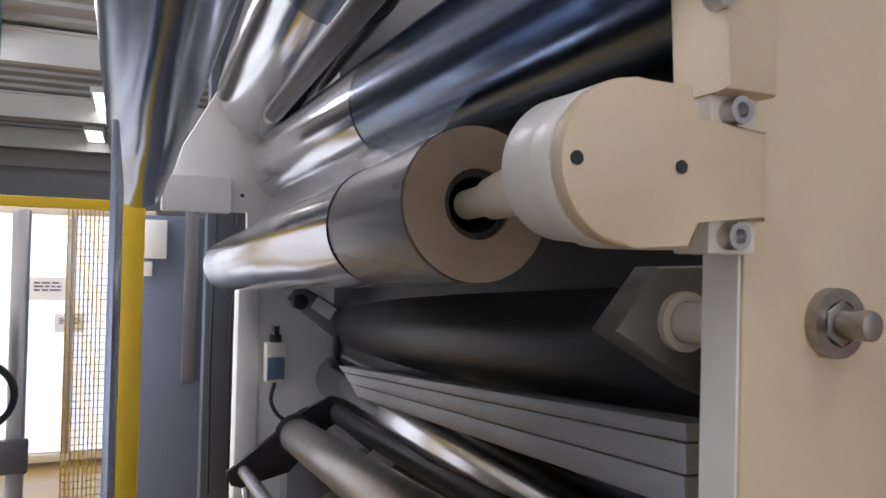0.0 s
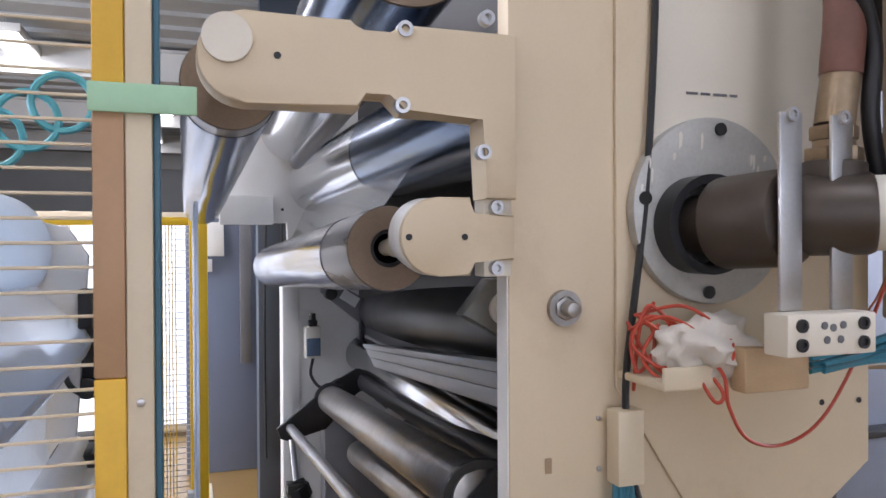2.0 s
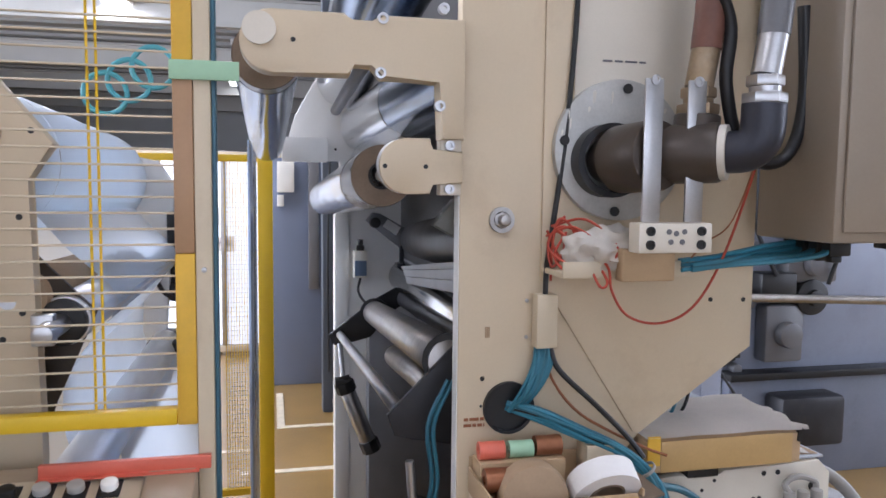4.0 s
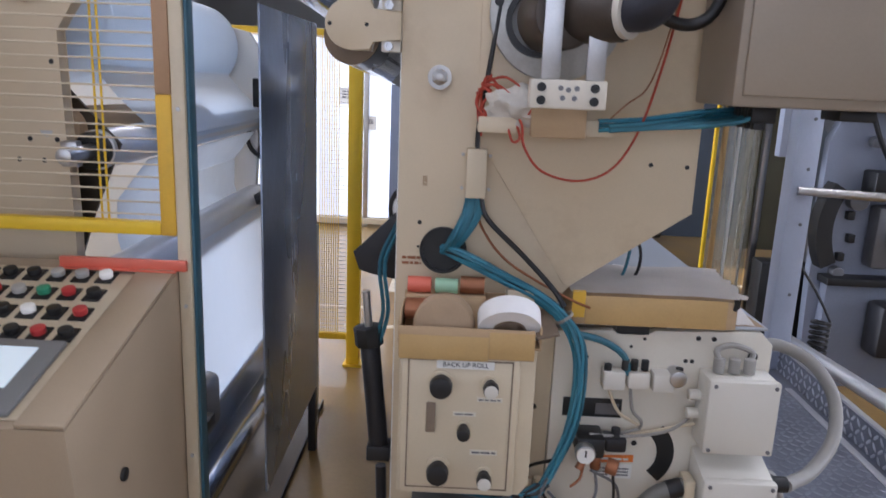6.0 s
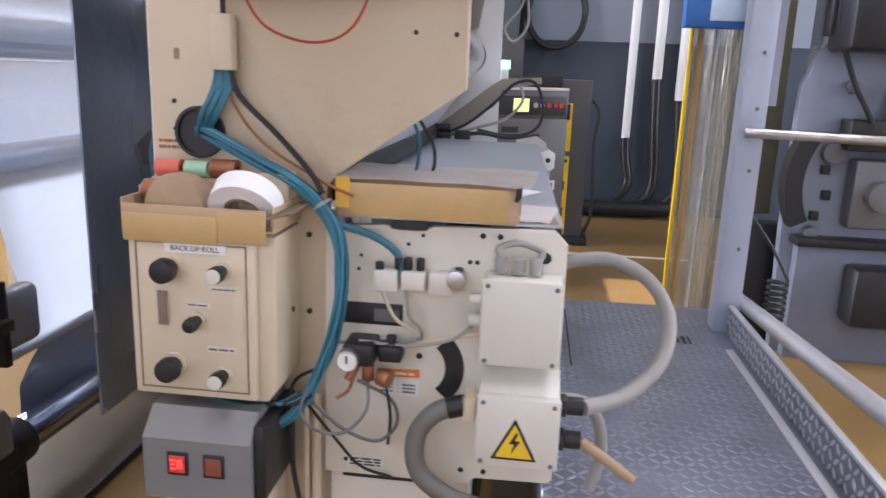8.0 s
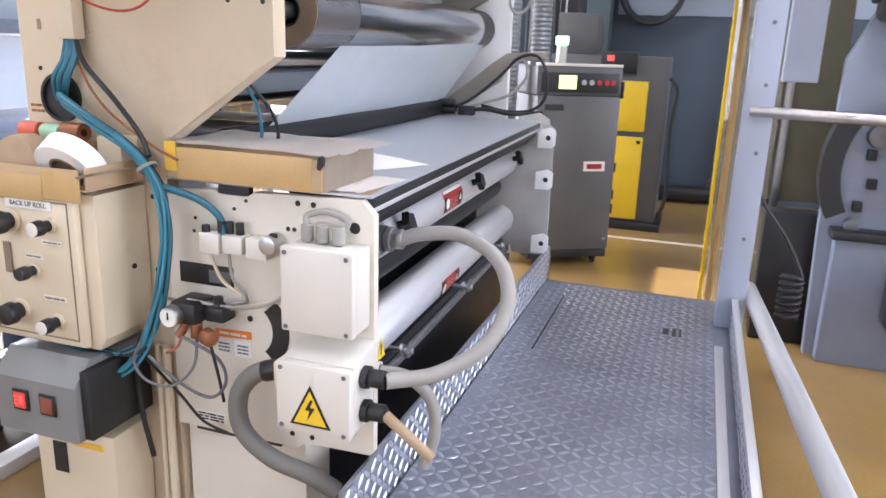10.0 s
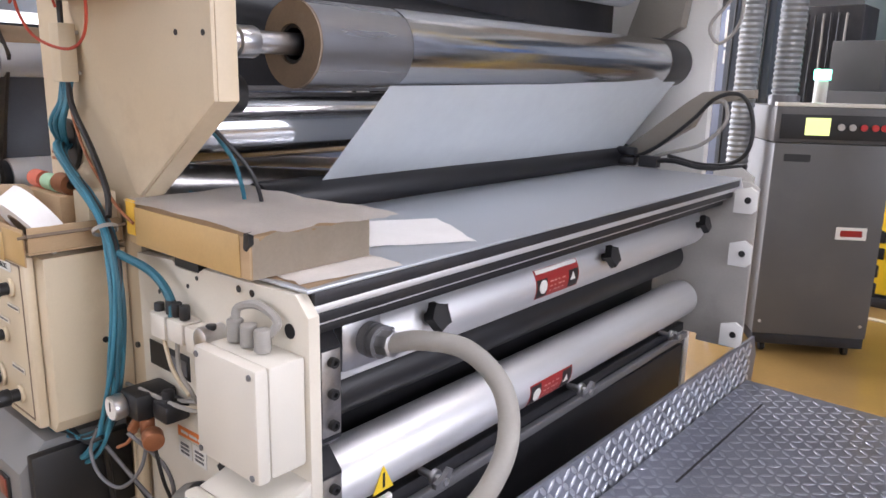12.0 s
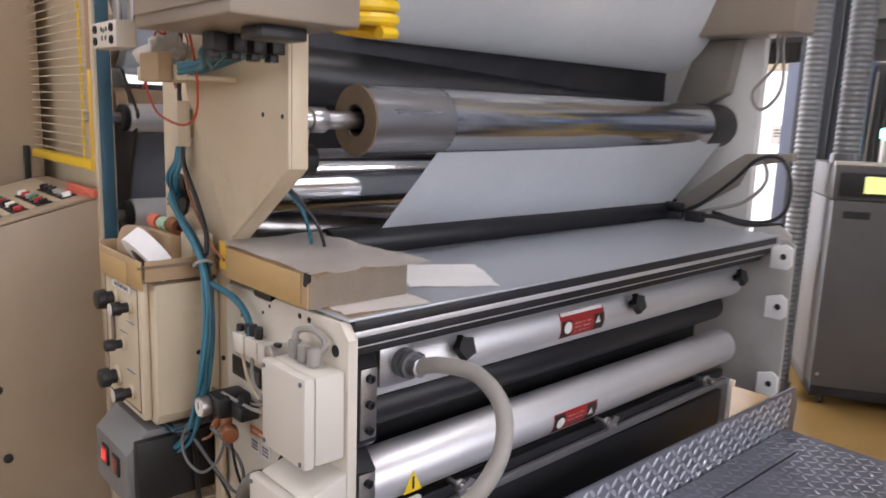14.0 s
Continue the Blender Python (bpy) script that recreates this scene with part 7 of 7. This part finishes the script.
tread_mesh("toe_board_pattern", TREADBAR, ru, "pale raised bars")
bm = B()
box(bm, (1.588, -0.12, 0.362), (1.612, 1.95, 0.374), 0.002)
part("toe_board_rim", bm, ALU, ru)
bm = B()
prism(bm, [(1.95, 0.0), (4.2, 0.0), (4.2, 2.6), (2.02, 2.6), (2.02, 1.5), (1.93, 1.3), (1.93, 0.6)], 2.2, 2.26, bev=0.004)
part("side_plate", bm, mat("blue_grey_plate_paint", (0.28, 0.31, 0.39), 0.42, 0.1, var=0.1, scale=4, bump=0.03, stain=(0.14, 0.14, 0.16), stain_amt=0.35), ru)
bm = B()
box(bm, (1.72, 2.31, 0.0), (1.985, 2.45, 0.62), 0.008)
part("dark_base", bm, BLACK, ru)
bm = B()
box(bm, (1.70, 2.64, 0.62), (2.0, 2.66, 2.6), 0.002)
part("olive_sheet", bm, mat("olive_sheet_paint", (0.17, 0.15, 0.09), 0.5, var=0.15, scale=5, bump=0.05), ru, "olive-brown sheet")
for x0, x1, z0, z1 in ((2.18, 2.42, 0.66, 0.98), (2.30, 2.62, 1.10, 1.32)):
    bm = B()
    box(bm, (x0, 2.09, z0), (x1, 2.198, z1), 0.02)
    cyl(bm, ((x0 + x1) / 2, 2.03, (z0 + z1) / 2), ((x0 + x1) / 2, 2.09, (z0 + z1) / 2), 0.07, n=24, bev=0.005)
    part("drive_cover", bm, GUNMETAL, ru)
for x, z in ((2.08, 0.92), (2.10, 0.80), (2.06, 0.70)):
    bm = B()
    box(bm, (x - 0.018, 2.16, z - 0.022), (x + 0.018, 2.198, z + 0.022), 0.004)
    part("clamp", bm, BLACK, ru)
bm = B()
box(bm, (1.99, 2.12, 0.0), (4.2, 2.195, 0.565), 0.006)
part("lower_plate", bm, mat("blue_grey_machine_paint", (0.20, 0.22, 0.28), 0.42, var=0.1, scale=5, bump=0.04, stain=(0.1, 0.1, 0.11), stain_amt=0.4), ru)
bm = B()
box(bm, (1.97, 2.08, 0.566), (4.2, 2.196, 0.605), 0.004)
part("ledge", bm, BLACK, ru)
bm = B()
prism(bm, arc(2.35, 0.86, 0.465, 150, 207, 14) + arc(2.35, 0.86, 0.385, 207, 150, 14), 2.1, 2.195)
part("arc_bracket", bm, BLACK, ru)
bm = B()
box(bm, (2.2, 1.95, 0.22), (2.6, 2.119, 0.50), 0.03)
part("motor_housing", bm, DARK, ru)
bm = B()
box(bm, (2.0, 1.9, 1.45), (2.3, 2.19, 1.9), 0.03)
part("gear_housing", bm, DARK, ru)
for x, z, r in ((2.1, 1.0, 0.05), (2.3, 0.9, 0.035), (2.15, 1.3, 0.03), (2.4, 1.2, 0.05), (2.05, 0.62, 0.03)):
    bm = B()
    cyl(bm, (x, 2.14, z), (x, 2.199, z), r, n=20, bev=0.004)
    part("bolt_boss", bm, GUNMETAL, ru)
for x0, x1, z0, z1, y0 in ((2.12, 2.34, 1.02, 1.16, 2.06), (2.22, 2.52, 1.98, 2.2, 2.0), (2.44, 2.62, 1.3, 1.75, 2.05), (1.98, 2.06, 1.52, 1.95, 2.1)):
    bm = B()
    box(bm, (x0, y0, z0), (x1, 2.199, z1), 0.012)
    part("cover_box", bm, BLACK if z0 < 1.5 else DARK, ru)
for x, z, r in ((2.46, 1.02, 0.10), (2.16, 1.62, 0.08), (2.36, 1.48, 0.055)):
    bm = B()
    cyl(bm, (x, 2.08, z), (x, 2.199, z), r, n=28, bev=0.006)
    cyl(bm, (x, 2.05, z), (x, 2.08, z), r * 0.45, n=20, bev=0.003)
    part("pulley", bm, BLACK, ru)
for pts in ([(2.05, 2.12, 1.9), (2.0, 2.05, 1.6), (2.08, 2.04, 1.35), (2.2, 2.05, 1.15)], [(2.5, 2.1, 1.75), (2.56, 2.0, 1.4), (2.5, 2.02, 1.1)], [(2.3, 2.05, 2.0), (2.2, 2.0, 1.8), (2.16, 2.03, 1.62)]):
    bm = B()
    tube(bm, pts, 0.012, 8, 6)
    part("cable", bm, BLACK, ru)
bm = B()
box(bm, (1.70, 2.24, 1.2), (1.84, 2.3, 2.6), 0.004)
part("inner_post", bm, PALEBLUE, ru)
sc_ = thing("spiral_cable", "black spiral cable hanging beside the post", "cable", (1.80, 1.75, 0.30))
bm = B()
tube(bm, [(1.80 + 0.04 * math.cos(a), 1.75 + 0.04 * math.sin(a), 0.30 + 0.0042 * a) for a in [i * math.pi / 5 for i in range(70)]] + [(1.76, 1.76, 0.62), (1.66, 1.75, 0.75), (1.641, 1.74, 0.80)], 0.007, 7, 2)
part("cable", bm, BLACK, sc_)
hd_ = thing("hanging_display", "bright blue display unit hanging from a steel rod", "display", (1.58, 2.45, 1.56))
bm = B()
box(bm, (1.414, 2.42, 1.557), (1.757, 2.51, 1.78), 0.008)
hb = part("body", bm, mat("bright_blue_paint", (0.03, 0.14, 0.42), 0.4, var=0.08, scale=8, bump=0.03), hd_)
bm = B()
box(bm, (1.53, 2.414, 1.59), (1.70, 2.4198, 1.75), 0.002)
part("screen", bm, mat("pale_blue_screen", (0.55, 0.68, 0.80), 0.2, var=0.1, bump=0), hb, "pale blue screen")
bm = B()
cyl(bm, (1.585, 2.465, 1.78), (1.585, 2.465, 4.2), 0.018, n=14)
part("rod", bm, STEEL, hd_)
wm = thing("winder", "dark blue-grey winder machine standing behind the deck", "machine", (2.8, 2.45, 0))
bm = B()
box(bm, (2.08, 2.29, 0.0), (4.1, 2.62, 2.3), 0.01)
part("housing", bm, mat("dark_winder_paint", (0.10, 0.12, 0.15), 0.45, var=0.12, scale=4, bump=0.04), wm)
for z in (0.7, 1.4, 1.9):
    bm = B()
    cyl(bm, (2.079, 2.46, z), (2.05, 2.46, z), 0.09, n=28, bev=0.004)
    part("bearing_housing", bm, GUNMETAL, wm)
gf = thing("clear_film_web", "clear yellowish film web hanging vertically", "film web", (1.45, 2.3, 0.3))
bm = B()
sheet(bm, [[(1.50 + 0.24 * k / 10, 2.60 + 0.02 * math.sin(k * 1.3), z) for k in range(11)] for z in (0.0, 0.6, 1.4, 2.4, 3.6)])
part("web", bm, CLEAR, gf)
# strips on the film that paint its gold reflection and pale vertical streaks
for x0, x1, m_ in ((1.515, 1.548, OCHRETAPE), (1.60, 1.622, WHITE), (1.655, 1.668, CLEAR), (1.695, 1.71, WHITE)):
    bm = B()
    sheet(bm, [[(x0 + (x1 - x0) * k / 4 + 0.006 * noise.noise((z * 0.9, x0 * 40, 2)), 2.585 + 0.012 * math.sin(k * 0.785), z) for k in range(5)] for z in [i * 0.2 for i in range(19)]])
    part("film_fold", bm, m_, gf)
bm = B()
box(bm, (1.755, 2.58, 0.0), (1.79, 2.62, 3.6), 0.003)
part("edge_guide", bm, STEEL, gf)
bm = B()
box(bm, (1.478, 2.58, 0.0), (1.497, 2.61, 3.6), 0.003)
part("edge_strip", bm, YELLOW, gf)

# ---- background: cart, yellow unit, wall fittings ----
CART = Matrix.Translation((0.565, 3.375, 0)) @ Matrix.Rotation(radians(33), 4, "Z") @ Matrix.Diagonal((0.985, 1.0, 0.993, 1.0))
ct = thing("chiller_cart", "grey wheeled chiller cabinet with a black control strip", "cabinet", (0.565, 3.375, 0))


def cart_part(name, bm, m_, parent, label=""):
    bm.transform(CART)
    return part(name, bm, m_, parent, label)


cart_part("body", box(B(), (-0.27, -0.25, 0.105), (0.27, 0.30, 1.05), 0.008), CARTPAINT, ct)
cart_part("head", box(B(), (-0.275, -0.24, 1.052), (0.275, 0.30, 1.22), 0.008), CARTPAINT, ct)
cs = cart_part("control_strip", box(B(), (-0.25, -0.248, 1.07), (0.25, -0.2405, 1.185), 0.002), BLACK, ct)
cart_part("display", box(B(), (-0.14, -0.252, 1.09), (-0.03, -0.2482, 1.17)), mat("green_display", (0.75, 0.85, 0.30), 0.3, var=0.1, bump=0, emit=0.7), cs)
for x in (0.02, 0.07, 0.12, 0.17, 0.21):
    cart_part("button", cyl(B(), (x, -0.2482, 1.13), (x, -0.254, 1.13), 0.016, n=12), BTNRED if x > 0.1 else BTNGREY, cs)
lb = cart_part("label", box(B(), (0.06, -0.2535, 0.60), (0.20, -0.2505, 0.66)), LABELWHITE, ct)
cart_part("label_mark", box(B(), (0.08, -0.2545, 0.615), (0.18, -0.2537, 0.645)), LABELRED, lb)
cart_part("badge", box(B(), (-0.22, -0.2535, 0.965), (-0.10, -0.2505, 1.0)), BLACK, ct)
cart_part("handle", box(B(), (0.272, -0.245, 1.04), (0.29, -0.2, 1.14), 0.003), BLACK, ct)
for z in (0.62, 0.45, 0.36):
    cart_part("hinge", box(B(), (0.2705, -0.245, z - 0.03), (0.283, -0.21, z + 0.03), 0.003), BLACK, ct)
cart_part("base", box(B(), (-0.265, -0.24, 0.05), (0.265, 0.29, 0.103), 0.004), DARK, ct)
for x in (-0.2, 0.2):
    for y in (-0.19, 0.22):
        cart_part("caster", cyl(B(), (x - 0.012, y, 0.026), (x + 0.012, y, 0.026), 0.026, n=18, bev=0.003), RUBBER, ct)

cart_part("beacon_base", cyl(B(), (0.07, 0.24, 1.2205), (0.07, 0.24, 1.345), 0.033, n=20, bev=0.003), PLASTIC, ct)
cart_part("beacon_lens", cyl(B(), (0.07, 0.24, 1.3455), (0.07, 0.24, 1.40), 0.042, n=20, bev=0.006), LEDGREEN, ct, "lit green beacon")
cart_part("top_rim", box(B(), (-0.275, -0.24, 1.2202), (0.275, -0.20, 1.238), 0.003), PLASTIC, ct)
for x in (-0.24, 0.235):
    cart_part("screw", cyl(B(), (x, -0.2502, 0.17), (x, -0.254, 0.17), 0.008, n=10), STEEL, ct)

yu = thing("yellow_machine", "grey and yellow tall machine cabinet with a red digit display", "cabinet", (0.8, 4.6, 0))
bm = B()
box(bm, (0.42, 4.40, 0.06), (1.18, 4.80, 1.30), 0.006)
part("body", bm, CARTPAINT, yu)
for z0, z1 in ((0.75, 1.12), (0.08, 0.71)):
    bm = B()
    box(bm, (0.78, 4.385, z0), (1.06, 4.399, z1), 0.004)
    part("panel", bm, YELLOW, yu, "yellow panel")
bm = B()
box(bm, (0.75, 4.36, 1.18), (0.98, 4.399, 1.33), 0.004)
dsp = part("display_unit", bm, BLACK, yu)
bm = B()
box(bm, (0.79, 4.357, 1.26), (0.83, 4.3595, 1.30))
part("digits", bm, LEDRED, dsp)
bm = B()
box(bm, (0.44, 4.45, 1.30), (0.70, 4.78, 1.6), 0.006)
part("upper_box", bm, CARTPAINT, yu)
bm = B()
box(bm, (0.80, 4.36, 0.0), (1.22, 4.80, 0.059), 0.004)
part("plinth", bm, DARK, yu)
bm = B()
tube(bm, [(1.19, 4.42, 1.15), (1.24, 4.40, 1.05), (1.22, 4.40, 0.8), (1.24, 4.40, 0.3), (1.2, 4.42, 0.1)], 0.012, 8)
part("cable", bm, BLACK, yu)
for z in (0.30, 0.40):
    bm = B()
    box(bm, (0.80, 4.377, z), (0.85, 4.3845, z + 0.07), 0.003)
    part("latch", bm, BLACK, yu)
bm = B()
box(bm, (1.02, 4.382, 0.66), (1.045, 4.3848, 0.685))
part("mark", bm, BLACK, yu)
yu.matrix_world = Matrix.Translation((-0.195, -0.574, 0)) @ Matrix.Diagonal((1.1305, 1.1305, 0.985, 1.0)) @ Matrix.Translation(yu.location)

hc = thing("hose_coil", "coil of black hose hanging on the grey wall", "hose", (0.85, 5.9, 1.6))
for k in range(4):
    bm = B()
    ring_pts = [(0.86 + (0.26 + 0.018 * (k % 2)) * math.cos(a), 5.93 - 0.022 * k, 1.88 + (0.30 + 0.02 * (k // 2)) * math.sin(a)) for a in [i * math.pi / 8 for i in range(17)]]
    tube(bm, ring_pts, 0.022, 8, 2)
    part("hose_turn", bm, RUBBER, hc)
bm = B()
box(bm, (0.80, 5.93, 2.16), (0.92, 5.999, 2.20), 0.004)
part("hook", bm, STEEL, hc)
DUCTGREY = mat("grey_duct", (0.24, 0.255, 0.27), 0.42, 0.35, var=0.1, scale=9, bump=0.05)
for x, y, z0, r_, lab in ((0.275, 3.13, 0.0, 0.052, "grey corrugated flexible duct rising from the floor beside the cart"), (0.43, 3.24, 1.2085, 0.060, "grey corrugated flexible duct rising from the top of the cart")):
    du = thing("corrugated_duct", lab, "duct", (x, y, z0), "flexible ducts")
    bm = B()
    tube(bm, [(x, y, z0 + 0.03 + i * 0.0135) for i in range(int((4.1 - z0) / 0.0135))], r_, 20, 1, ribs=0.055)
    part("hose", bm, DUCTGREY, du)
    bm = B()
    ring(bm, (x, y, z0), (x, y, z0 + 0.05), r_ + 0.012, r_ - 0.008, 28)
    part("collar", bm, GUNMETAL, du)
cd = thing("wall_cabinet", "tall dark green-grey cabinet against the wall", "cabinet", (0.3, 5.8, 0))
bm = B()
box(bm, (0.16, 5.72, 0.0), (0.52, 5.95, 2.6), 0.006)
part("body", bm, mat("dark_green_paint", (0.06, 0.085, 0.085), 0.4, var=0.1, scale=4, bump=0.03), cd)
for x, w, zb in ((1.60, 0.08, 0.74), (1.84, 0.09, 1.30), (2.07, 0.10, 1.12)):
    cp = thing("wall_conduit", "white vertical conduit on the wall with black hose below", "conduit", (x, 5.9, 0.9), "wall conduits")
    bm = B()
    cyl(bm, (x, 5.92, zb), (x, 5.92, 3.2), w / 2, n=18, bev=0.004)
    part("pipe", bm, WHITE, cp)
    bm = B()
    tube(bm, [(x, 5.92, zb + 0.01), (x + 0.02, 5.9, 0.7 * zb), (x + 0.05, 5.88, 0.3), (x - 0.1, 5.85, 0.1)], 0.046, 12, 5)
    part("hose", bm, RUBBER, cp)
bm = B()
tube(bm, [(0.55, 5.8, 0.16), (0.9, 5.7, 0.09), (1.5, 5.7, 0.09), (2.1, 5.75, 0.1)], 0.075, 12, 5)
single("floor_hose", bm, RUBBER, "thick black hose lying along the wall", "hose")
bm = B()
box(bm, (0.56, 5.985, 1.64), (3.2, 5.998, 3.2))
single("wall_board", bm, mat("pale_board", (0.27, 0.31, 0.37), 0.5, var=0.05, scale=2, bump=0.02), "pale blue-grey board on the wall", "board")
